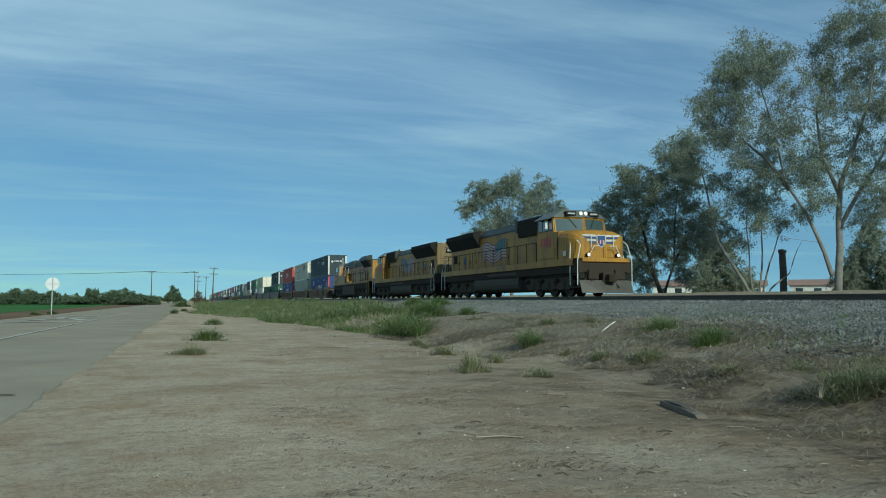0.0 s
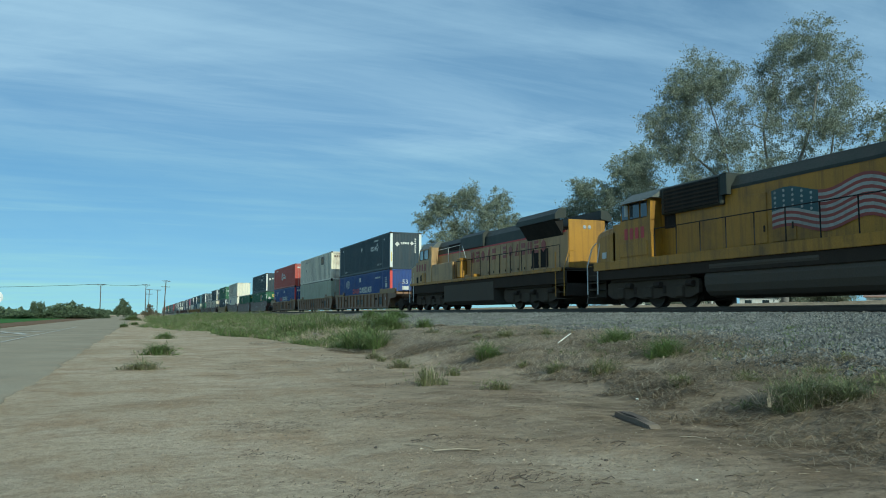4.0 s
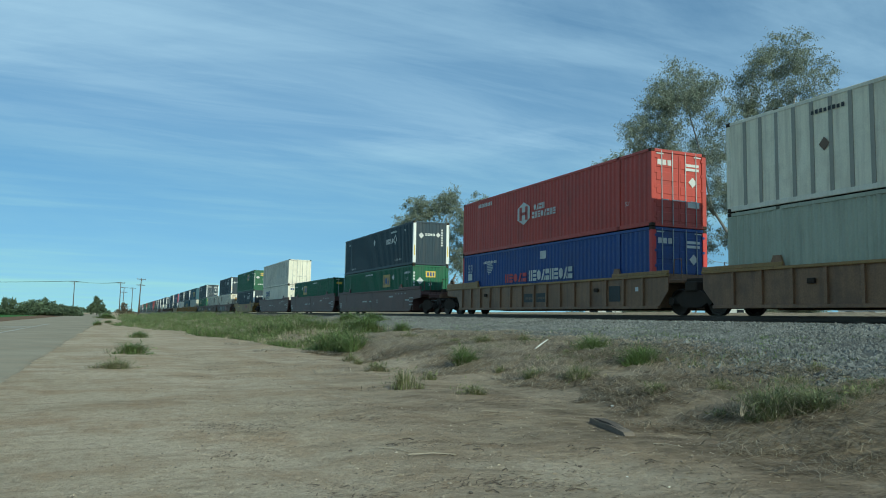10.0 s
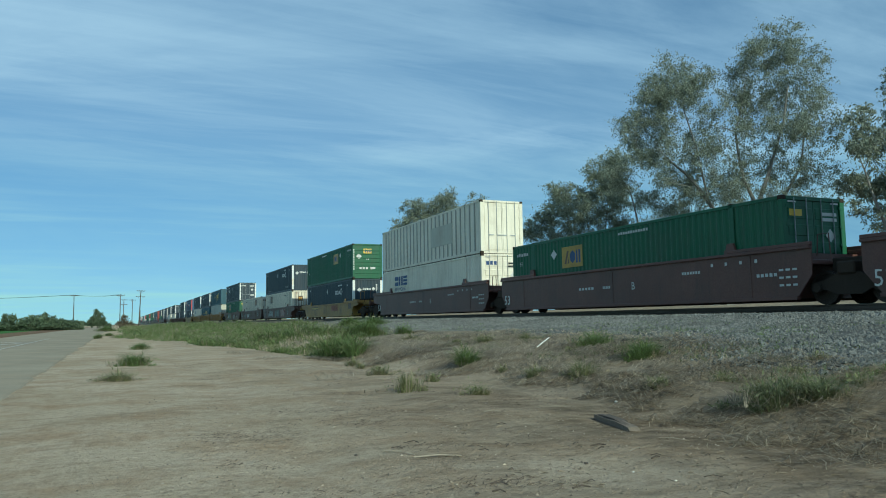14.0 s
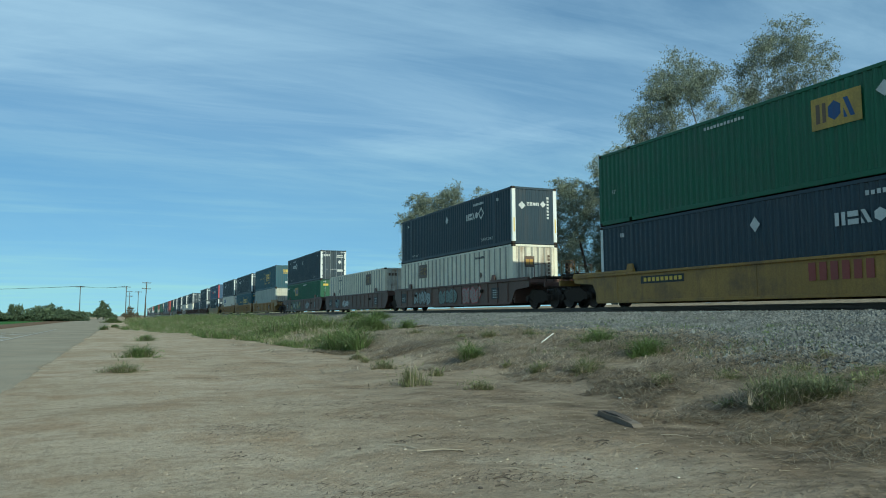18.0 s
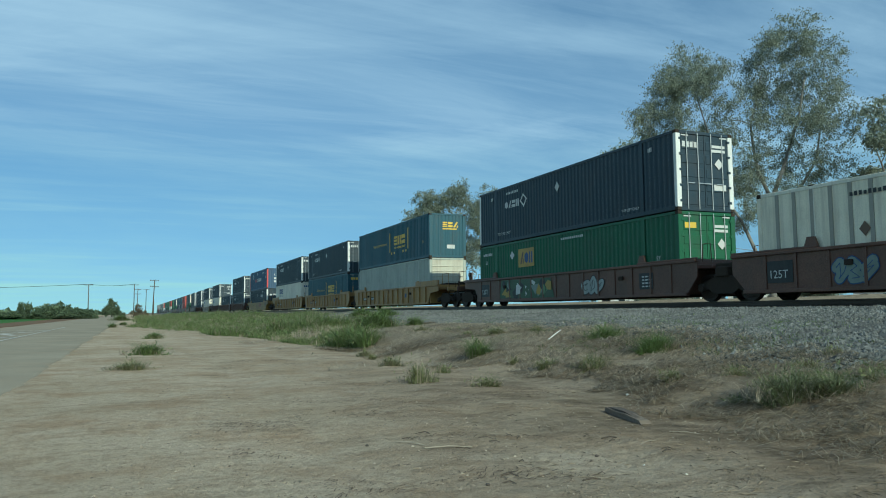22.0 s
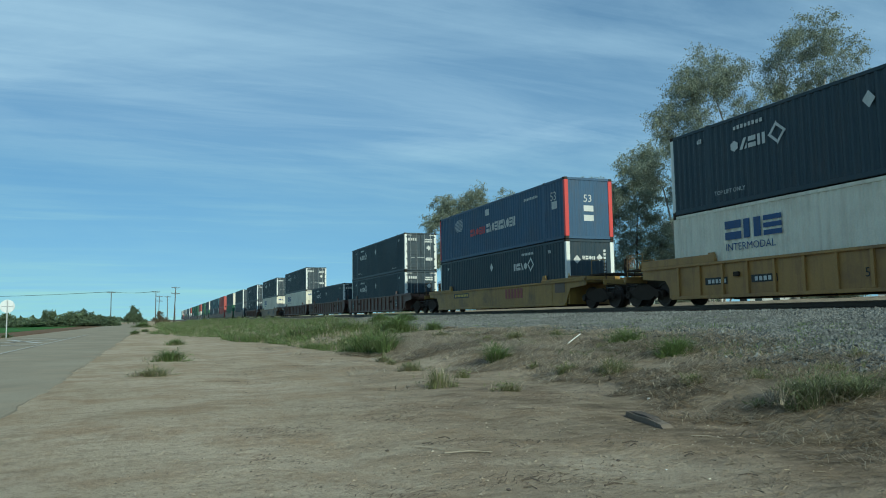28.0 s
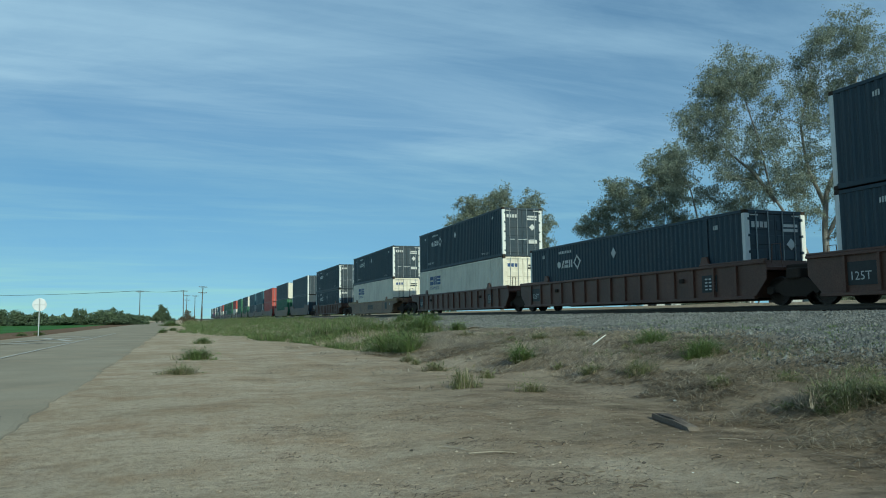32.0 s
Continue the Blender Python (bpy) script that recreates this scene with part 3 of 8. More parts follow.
def make_stones():
    """Loose crushed stones on the bank, thinning out below the toe."""
    rng = np.random.default_rng(11)
    n = 150000
    y = 6.5 + 52 * rng.uniform(0, 1, n) ** 1.7
    toe = np.interp(y, np.arange(6, 60, 0.25), [toe_line(q) for q in np.arange(6, 60, 0.25)])
    u = rng.uniform(0, 1, n)
    x = toe - 1.6 + (17.0 - toe + 1.6) * u
    below = np.clip((toe - x) / 1.6, 0, 1)
    keep = (y > x * 0.6) & (rng.uniform(0, 1, n) > below ** 0.35)
    x, y = x[keep], y[keep]
    n = len(y)
    shelf = np.clip((x - 15.6) / 1.1, 0, 1)
    z = np.array([bank(float(a), float(b)) for a, b in zip(x, y)]) + 0.02 * np.clip((x - 11) / 4, 0, 1)
    z = np.maximum(z, z * (1 - shelf) + shelf * (BALLAST_TOP - 0.015))
    size = rng.uniform(0.017, 0.042, n) * np.where(rng.uniform(0, 1, n) < 0.08, 1.5, 1.0) * (1 + 0.5 * np.clip((y - 22) / 30, 0, 1))
    d = TRACK_X - x
    base = np.array([(1, 0, 0), (-1, 0, 0), (0, 1, 0), (0, -1, 0), (0, 0, 1), (0, 0, -1)], float)
    shape = base[None] * rng.uniform(0.6, 1.25, (n, 6, 1)) + rng.uniform(-0.35, 0.35, (n, 6, 3))
    a = rng.uniform(0, 6.28, n)
    ca, sa = np.cos(a)[:, None], np.sin(a)[:, None]
    v = np.stack([shape[:, :, 0] * ca - shape[:, :, 1] * sa, shape[:, :, 0] * sa + shape[:, :, 1] * ca, shape[:, :, 2] * 0.8], 2) * size[:, None, None]
    v += np.stack([TRACK_X - d, y, z + size * 0.25], 1)[:, None, :]
    faces = np.array([(0, 2, 4), (2, 1, 4), (1, 3, 4), (3, 0, 4), (2, 0, 5), (1, 2, 5), (3, 1, 5), (0, 3, 5)])
    f = (np.arange(n)[:, None, None] * 6 + faces[None]).reshape(-1, 3)
    me = bpy.data.meshes.new("ballast_stones")
    me.from_pydata(v.reshape(-1, 3).tolist(), [], f.tolist())
    me.materials.append(M["ballast"])
    tagged(new("ballast_stones", me), "loose grey crushed stones on the track shoulder", "gravel", kind="stuff")


make_ground()
make_road()
make_field()
make_track()
make_stones()

# ---- trees, shrubs, grass ----
def leaf_mat(name, col, vary=0.35):
    m = bpy.data.materials.new(name)
    m.use_nodes = True
    nt = m.node_tree
    N, L = nt.nodes.new, nt.links.new
    b = nt.nodes["Principled BSDF"]
    b.inputs["Roughness"].default_value = 0.55
    b.inputs["Specular IOR Level"].default_value = 0.3
    geo = N("ShaderNodeNewGeometry")
    r = N("ShaderNodeValToRGB")
    r.color_ramp.elements[0].color = (*[c * (1 - vary) for c in col], 1)
    r.color_ramp.elements[1].color = (*[min(1, c * (1 + vary)) for c in col], 1)
    e = r.color_ramp.elements.new(0.85)
    e.color = (col[0] * 1.25, col[1] * 1.2, col[2] * 1.15, 1)
    L(geo.outputs["Random Per Island"], r.inputs[0])
    L(r.outputs[0], b.inputs["Base Color"])
    tr = N("ShaderNodeBsdfTranslucent")
    L(r.outputs[0], tr.inputs["Color"])
    mx = N("ShaderNodeMixShader")
    mx.inputs[0].default_value = 0.4
    L(b.outputs[0], mx.inputs[1])
    L(tr.outputs[0], mx.inputs[2])
    L(mx.outputs[0], nt.nodes["Material Output"].inputs["Surface"])
    return m


M["gum_leaf"] = leaf_mat("gum_leaf", (0.265, 0.298, 0.232))
M["dark_leaf"] = leaf_mat("dark_leaf", (0.265, 0.3, 0.23))
M["shrub_leaf"] = leaf_mat("shrub_leaf", (0.14, 0.185, 0.105), 0.45)
M["grass_leaf"] = leaf_mat("grass_leaf", (0.175, 0.24, 0.085), 0.55)
M["bare_scrub"] = leaf_mat("scrub_leaf", (0.2, 0.17, 0.115), 0.4)
M["olive_leaf"] = leaf_mat("olive_leaf", (0.19, 0.215, 0.11), 0.5)
M["weed_leaf"] = leaf_mat("weed_leaf", (0.235, 0.25, 0.12), 0.5)
M["dry_grass"] = leaf_mat("dry_grass", (0.42, 0.36, 0.265), 0.55)
M["bark_pale"] = surface("pale_gum_bark", (0.25, 0.235, 0.21), rough=0.9, vary=0.3, big=0.8, fine=12, bump=0.1, dirt=(0.12, 0.095, 0.07), dirt_amount=0.7)
M["bark_dark"] = surface("dark_bark", (0.10, 0.08, 0.065), rough=0.95, vary=0.3, big=1, fine=14, bump=0.15)


def np_mesh(name, v, f, mat, smooth=False):
    me = bpy.data.meshes.new(name)
    if hasattr(f, "shape"):
        v = np.asarray(v, dtype=np.float32)
        n, k = f.shape
        me.vertices.add(len(v))
        me.vertices.foreach_set("co", v.ravel())
        me.loops.add(n * k)
        me.loops.foreach_set("vertex_index", f.astype(np.int32).ravel())
        me.polygons.add(n)
        me.polygons.foreach_set("loop_start", np.arange(0, n * k, k, dtype=np.int32))
        me.update(calc_edges=True)
    else:
        me.from_pydata(v, [], f)
    me.materials.append(mat)
    if smooth:
        me.polygons.foreach_set("use_smooth", [True] * len(me.polygons))
    return me


def leaves(rng, centres, size, droop, width=0.24):
    """One pointed leaf a centre, turned at random and hanging a little."""
    n = len(centres)
    d = rng.normal(size=(n, 3))
    d[:, 2] -= droop
    d /= np.linalg.norm(d, axis=1)[:, None]
    s = rng.normal(size=(n, 3))
    s = np.cross(d, s)
    s /= np.linalg.norm(s, axis=1)[:, None] + 1e-9
    ln = size * rng.uniform(0.6, 1.4, n)[:, None]
    a = centres
    b = centres + d * ln * 0.45 + s * ln * width
    c = centres + d * ln
    e = centres + d * ln * 0.45 - s * ln * width
    v = np.stack([a, b, c, e], 1).reshape(-1, 3)
    f = np.arange(4 * n).reshape(n, 4)
    return v, f


def tree(label, at, blobs, leaf, bark, seed, stems=None, trunk_r=0.3, size=0.125, density=1.0, facing=0.0, name="tree", deep=0.9, tight=0.4):
    """Stems, dividing boughs that reach through the crown, and sprays of leaves at every twig end.
    blobs: the crown's masses (across, height, radius); stems: lines of (across, height), the first the thickest."""
    rng, rnd = np.random.default_rng(seed), random.Random(seed)
    root = thing(name, label, "tree", m=pose(*at))
    rx, ry = math.cos(facing), -math.sin(facing)
    fx, fy = math.sin(facing), math.cos(facing)

    def spot(u, w, z):
        return Vector((u * rx + w * fx, u * ry + w * fy, z))

    if stems is None:
        top = max(b[1] for b in blobs)
        mid = sum(b[0] for b in blobs) / len(blobs)
        stems = [[(0, 0), (mid * 0.15, top * 0.25), (mid * 0.4, top * 0.5), (mid * 0.8, top * 0.85)], [(0.1, top * 0.15), (mid - top * 0.12, top * 0.4), (mid - top * 0.2, top * 0.7)], [(0.0, top * 0.2), (mid + top * 0.14, top * 0.45), (mid + top * 0.24, top * 0.7)]]
    pos, parent, cost, kids, own = [], [], [], [], []
    lines = []
    for k, st in enumerate(stems):
        w0 = 0.0 if k == 0 else rnd.uniform(-deep, deep) * 0.7
        pts = []
        n = len(st)
        for i in range(n - 1):
            for j in range(4):
                t = j / 4
                u, z = st[i][0] * (1 - t) + st[i + 1][0] * t, st[i][1] * (1 - t) + st[i + 1][1] * t
                q = (i + t) / (n - 1)
                pts.append(spot(u + 0.06 * math.sin(q * 9 + k * 2 + seed), w0 * q + 0.05 * math.sin(q * 7 + k), z))
        pts.append(spot(st[-1][0], w0, st[-1][1]))
        pts[0].z -= 0.3 if st[0][1] < 0.2 else 0.0
        lines.append(pts)
        for i, q in enumerate(pts):
            pos.append(q)
            parent.append(len(pos) - 2 if i else -1)
            cost.append(0.35 * i)
            kids.append(0.0)
    ns = len(pos)
    aims = []
    for u, z, r in blobs:
        w = rnd.uniform(-deep, deep) * 1.6
        for _ in range(max(6, int(15 * r * r + 5))):
            q = rng.normal(size=3)
            q *= r * 1.3 * rnd.random() ** 0.42 / np.linalg.norm(q)
            aims.append(spot(u + q[0], w + q[1] * 1.3, max(0.6, z + q[2])))
    base = spot(0, 0, 0)
    aims.sort(key=lambda p: (p - base).length)
    for p in aims:
        arr = np.array([tuple(q) for q in pos])
        d = np.linalg.norm(arr - np.array(p), axis=1)
        score = d + 0.25 * np.array(cost) + np.where(arr[:, 2] > p.z - 0.25 * d, 1.5, 0.0) + np.where(arr[:, 2] < 1.2, 5.0, 0.0)
        k = int(np.argmin(score))
        mid = pos[k].lerp(p, 0.5) + Vector((rnd.uniform(-0.05, 0.05), rnd.uniform(-0.05, 0.05), rnd.uniform(-0.1, 0.02))) * d[k]
        pos.append(mid); parent.append(k); cost.append(cost[k] + d[k] / 2); kids.append(0.0)
        pos.append(p); parent.append(len(pos) - 2); cost.append(cost[k] + d[k]); kids.append(1.0)
    for i in range(len(pos) - 1, -1, -1):
        if parent[i] >= 0:
            kids[parent[i]] += kids[i]
    full = len(aims)
    for k, pts in enumerate(lines):
        r0 = trunk_r * (1.0 if k == 0 else 0.62)
        part("trunk", Geo().tube(pts, r0, 9, r0 * 0.2), M[bark], root, smooth=True)
    rad = [max(0.007, trunk_r * 0.7 * (k / full) ** 0.55) for k in kids]
    fine = Geo()
    i = ns
    while i < len(pos):
        k = parent[i]
        line = [pos[k], pos[i], pos[i + 1]]
        r0, r1 = min(rad[k], rad[i] * 1.1, 0.09), rad[i + 1]
        if r0 > 0.045:
            part("limb", Geo().tube(line, r0, 6, r1), M[bark], root, smooth=True)
        else:
            fine.tube(line, r0, 3, max(0.005, r1 * 0.6))
        i += 2
    tagged(part("twig_spray", fine, M[bark], root), "thin bare twigs", kind="stuff")
    tips = np.array([tuple(p) for p in pos[ns + 1::2]])
    mids = np.array([tuple(p) for p in pos[ns::2]])
    # each tip ends in hanging twiglets set with leaves
    ends = np.concatenate([tips, mids])
    count = (np.concatenate([np.full(len(tips), 8.5), np.full(len(mids), 2.6)]) * density * rng.uniform(0.5, 1.4, len(ends))).astype(int)
    o = np.repeat(ends, count, 0)
    d = rng.normal(size=o.shape)
    d[:, 2] = d[:, 2] * 0.7 - 0.25
    d /= np.linalg.norm(d, axis=1)[:, None]
    reach = rng.uniform(0.35, 1.25, len(o))[:, None] * tight * 2.1
    per = 15
    t = rng.uniform(0.15, 1.0, (len(o), per))
    q = o[:, None, :] + d[:, None, :] * reach[:, None, :] * t[:, :, None]
    q[:, :, 2] -= 0.3 * tight * t ** 2
    q = q.reshape(-1, 3) + rng.normal(size=(len(o) * per, 3)) * 0.06
    v, f = leaves(rng, q, size, 0.9, 0.18)
    crown = new("crown", np_mesh("crown", v, f, M[leaf]))
    crown.parent = root
    return root


def shrub_mesh(seed, w, h, leaf, n=1500, size=0.3):
    rng = np.random.default_rng(seed)
    k = 14
    c = rng.uniform(-1, 1, (k, 3)) * np.array([w / 2, w / 2, 0.3 * h]) + np.array([0, 0, 0.45 * h])
    c[:, 2] *= 1 - 0.45 * (np.hypot(c[:, 0], c[:, 1]) / w)
    idx = rng.integers(0, k, n)
    q = rng.normal(size=(n, 3))
    q /= np.linalg.norm(q, axis=1)[:, None]
    p = c[idx] + q * rng.uniform(0.5, 1.0, n)[:, None] * np.array([w * 0.2, w * 0.2, h * 0.22])
    p[:, 2] = np.abs(p[:, 2])
    v, f = leaves(rng, p, size, 0.0, 0.4)
    return v, f


def blades(rng, centres, hts, spread, width, lean=0.5, per=14):
    """Grass tufts: bent two-piece blades fanning from each centre."""
    n = len(centres) * per
    c = np.repeat(centres, per, 0)
    h = np.repeat(hts, per) * rng.uniform(0.45, 1.15, n)
    a = rng.uniform(0, 2 * np.pi, n)
    d = np.stack([np.cos(a), np.sin(a), np.zeros(n)], 1)
    s = np.stack([-np.sin(a), np.cos(a), np.zeros(n)], 1)
    o = c + d * (rng.uniform(0, 1, n) * np.repeat(spread, per))[:, None]
    k = rng.uniform(0.1, lean, n)[:, None]
    w = (width * rng.uniform(0.6, 1.4, n))[:, None]
    up = np.array([0, 0, 1.0])
    m1 = o + up * (h * 0.6)[:, None] + d * k * h[:, None] * 0.4
    tip = o + up * (h * 0.95)[:, None] + d * k * h[:, None] * 1.2
    v = np.stack([o - s * w, o + s * w, m1 + s * w * 0.8, m1 - s * w * 0.8, tip], 1).reshape(-1, 3)
    b = np.arange(n)[:, None] * 5
    quads = (b + np.array([0, 1, 2, 3])).tolist()
    tris = (b + np.array([3, 2, 4])).tolist()
    return v.tolist(), quads + tris


def ground_z(x, y):
    return bank(x, y)


# gum trees in a row behind the track; sizes in metres
ROW_X = 38.0
tree("tall pale-barked gum tree with thin grey-green foliage", (ROW_X, 35.8, 1.5),
     [(-4.9, 16.8, 0.9), (-5.9, 15.7, 0.9), (-4.0, 16.3, 0.7), (-7.3, 13.7, 0.9), (-7.8, 12.6, 0.7), (-6.2, 14.9, 0.8), (2.7, 17.7, 0.8), (1.3, 17.7, 0.8), (-4.8, 15.9, 0.9), (-3.9, 15.3, 0.8), (-5.7, 14.9, 0.8), (-6.1, 13.8, 1.0), (-4.9, 13.8, 1.2), (-3.3, 14.7, 1.0), (-2.5, 15.5, 0.6), (-7.1, 12.7, 0.9), (-7.6, 11.9, 0.6), (-6.5, 11.4, 1.0), (-5.1, 11.9, 1.2), (-3.3, 12.1, 1.2), (-6.9, 10.3, 0.7), (-5.7, 9.9, 0.8), (-4.5, 10.1, 1.0), (-2.9, 9.9, 1.0), (-2.1, 13.4, 0.8), (-2.3, 11.0, 0.8), (-4.5, 8.4, 0.9), (-5.5, 8.8, 0.6), (-3.3, 8.0, 1.0), (-1.7, 8.6, 1.0), (-1.5, 6.7, 0.8), (-2.1, 5.2, 0.6), (-3.9, 6.0, 0.7), (-4.5, 4.7, 0.6), (-0.5, 16.2, 0.8), (0.3, 16.6, 0.9), (1.5, 17.0, 1.0), (2.5, 16.8, 0.8), (-0.7, 14.9, 0.8), (0.5, 14.9, 1.2), (2.1, 15.1, 1.2), (-0.5, 13.4, 0.9), (0.9, 13.1, 1.1), (2.5, 13.1, 1.1), (-0.5, 11.6, 0.8), (1.9, 11.0, 1.1), (2.9, 11.2, 1.0), (-0.7, 9.5, 0.8), (1.5, 8.8, 1.0), (2.7, 8.8, 1.0), (-0.5, 7.8, 0.9), (1.5, 6.9, 0.9), (2.5, 6.2, 0.9), (-1.3, 7.8, 0.8), (1.5, 5.2, 0.8), (-0.1, 9.9, 0.6), (-0.7, 6.0, 0.7), (2.3, 5.0, 0.6), (3.5, 15.9, 1.2), (3.9, 13.8, 1.2), (4.1, 11.2, 1.2), (3.9, 8.4, 1.0), (3.5, 6.2, 0.8)],
     "gum_leaf", "bark_pale", 3, [[(0.00, 0.00), (0.26, 3.02), (0.20, 4.96), (0.30, 6.90), (1.10, 9.05), (2.10, 11.85), (2.50, 14.44)], [(-0.20, 1.08), (-0.70, 2.59), (-1.70, 5.17), (-2.70, 7.11), (-3.30, 10.56), (-4.50, 14.87)], [(0.26, 6.03), (-0.50, 8.41), (-0.90, 11.64), (-0.10, 14.87)], [(0.20, 4.09), (1.50, 6.47), (2.90, 9.05), (3.50, 12.07)], [(-2.50, 6.68), (-4.10, 9.05), (-6.10, 11.21)]],
     trunk_r=0.24, facing=radians(46.7), density=1.12, size=0.125)
tree("slender leaning gum tree with several thin stems", (ROW_X - 1.5, 41.2, 1.5),
     [(-3.9, 9.9, 0.9), (-4.4, 9.2, 0.6), (-2.7, 8.3, 0.7), (-1.8, 5.9, 0.7), (-2.0, 4.6, 0.6), (-1.0, 4.0, 0.7), (-0.1, 6.4, 0.9), (0.8, 6.4, 0.9), (1.6, 4.7, 0.6), (-1.0, 7.1, 0.7), (-1.8, 8.0, 0.6), (0.3, 8.0, 0.8)],
     "gum_leaf", "bark_pale", 8, [[(-0.32, 0.00), (-2.26, 3.54), (-2.80, 5.90), (-3.34, 8.49), (-3.99, 9.91)], [(-0.11, 0.05), (-0.39, 1.89), (-0.47, 4.48), (-0.22, 7.31)], [(0.22, 0.05), (0.43, 2.83), (0.54, 5.66), (0.75, 8.25)], [(0.32, 0.05), (1.19, 2.83), (1.72, 5.42)], [(0.65, 0.05), (2.05, 1.42), (2.91, 3.54)]],
     trunk_r=0.12, facing=radians(42.5), density=1.2)
tree("dense dark-leaved gum tree", (ROW_X, 54.2, 1.5),
     [(1.9, 12.9, 1.2), (3.0, 13.2, 0.9), (1.0, 12.1, 1.2), (2.7, 11.5, 1.3), (1.3, 10.3, 1.4), (-0.1, 10.3, 1.0), (-2.1, 10.3, 1.2), (-3.0, 10.6, 0.8), (-3.3, 8.5, 1.1), (-4.4, 7.9, 1.0), (-1.6, 8.5, 1.5), (0.1, 8.2, 1.3), (2.1, 8.5, 1.3), (3.6, 7.0, 1.1), (4.3, 7.1, 0.6), (3.3, 5.5, 1.0), (1.6, 6.1, 1.3), (-0.4, 5.8, 1.5), (-2.4, 6.1, 1.3), (-3.9, 5.8, 1.0), (-5.3, 7.4, 0.7), (-3.0, 4.0, 1.2), (-1.3, 3.4, 1.3), (0.7, 3.7, 1.0), (2.4, 4.3, 1.2), (3.9, 4.6, 0.8), (-1.6, 1.6, 1.0), (1.6, 1.9, 0.8), (-2.7, 1.9, 0.9)],
     "dark_leaf", "bark_dark", 21, [[(0.00, 0.00), (-0.71, 2.53), (-1.57, 6.10), (-2.14, 9.67)], [(0.29, 0.00), (1.00, 2.53), (1.29, 6.70), (1.86, 11.76)], [(-0.29, 1.34), (-2.71, 4.32), (-3.86, 7.29)], [(1.00, 2.83), (3.00, 5.80), (3.57, 7.29)]],
     trunk_r=0.2, facing=radians(35.0), size=0.155, density=1.35)
tree("broad gum tree behind the railway", (ROW_X, 85.8, 1.5),
     [(-4.0, 13.2, 1.6), (0.0, 14.6, 1.6), (3.2, 13.6, 1.6), (5.2, 11.0, 1.5), (-1.0, 10.2, 1.9), (1.9, 7.6, 1.8), (-5.3, 11.4, 1.1), (-3.2, 8.2, 1.6), (5.6, 8.2, 1.2), (2.2, 11.2, 1.5), (-2.2, 13.6, 1.2), (-4.8, 7.0, 1.2)],
     "gum_leaf", "bark_pale", 33, trunk_r=0.24, facing=radians(23.9), size=0.2, density=1.25, tight=0.5)
tree("gum tree with hanging grey-green foliage", (42.5, 29.5, 1.5),
     [(-1.0, 10.4, 1.4), (1.4, 12.8, 1.5), (0.6, 8.2, 1.3), (2.6, 10.0, 1.3), (-1.6, 7.2, 1.1), (2.8, 7.0, 1.2), (3.4, 13.2, 1.2), (0.0, 5.4, 1.0)],
     "gum_leaf", "bark_pale", 41, trunk_r=0.26, facing=radians(55.2), size=0.2, density=1.2)
tree("low round dark tree", (58.0, 51.0, 1.5),
     [(-1.2, 2.6, 1.2), (0.9, 3.4, 1.2), (0.0, 5.0, 1.0), (1.9, 2.2, 1.0), (0.4, 6.2, 0.6), (-0.6, 4.0, 1.0), (-1.6, 1.2, 1.0), (0.2, 1.2, 1.1), (1.6, 0.9, 1.0), (2.6, 3.2, 0.9), (-2.2, 1.6, 0.8)], "dark_leaf", "bark_dark", 52, trunk_r=0.12, facing=radians(49.0), size=0.2, density=1.3, tight=0.4)
tree("low bushy gum sapling", (47.0, 58.0, 1.5),
     [(-1.6, 2.2, 1.1), (0.0, 3.2, 1.3), (1.5, 2.2, 1.1), (0.6, 4.4, 0.9), (-0.9, 3.8, 0.8), (-1.4, 0.9, 1.0), (0.2, 1.0, 1.1), (1.8, 0.9, 1.0), (2.6, 1.6, 0.7)], "dark_leaf", "bark_dark", 57, trunk_r=0.1, facing=radians(39.0), size=0.2, density=1.3, tight=0.4)
tree("uneven dark bushy tree beside the road", (-5.4, 222.0, 0.0),
     [(-1.7, 1.6, 0.8), (0.0, 1.8, 0.9), (1.8, 1.3, 0.8), (-0.4, 3.0, 0.7), (0.5, 3.9, 0.5), (-0.2, 4.7, 0.3), (1.2, 2.5, 0.6), (-1.3, 2.7, 0.5), (2.7, 0.9, 0.5)], "shrub_leaf", "bark_dark", 61, trunk_r=0.14, facing=0, size=0.4, density=0.5, tight=0.4)
tree("brownish scrubby tree among the poles", (1.2, 238.0, 0.0),
     [(-1.2, 1.4, 0.8), (0.3, 1.9, 0.9), (1.5, 1.3, 0.8), (0.0, 3.0, 0.6), (2.4, 0.9, 0.5)], "bare_scrub", "bark_dark", 67, trunk_r=0.12, facing=0, size=0.35, density=0.4, tight=0.45)


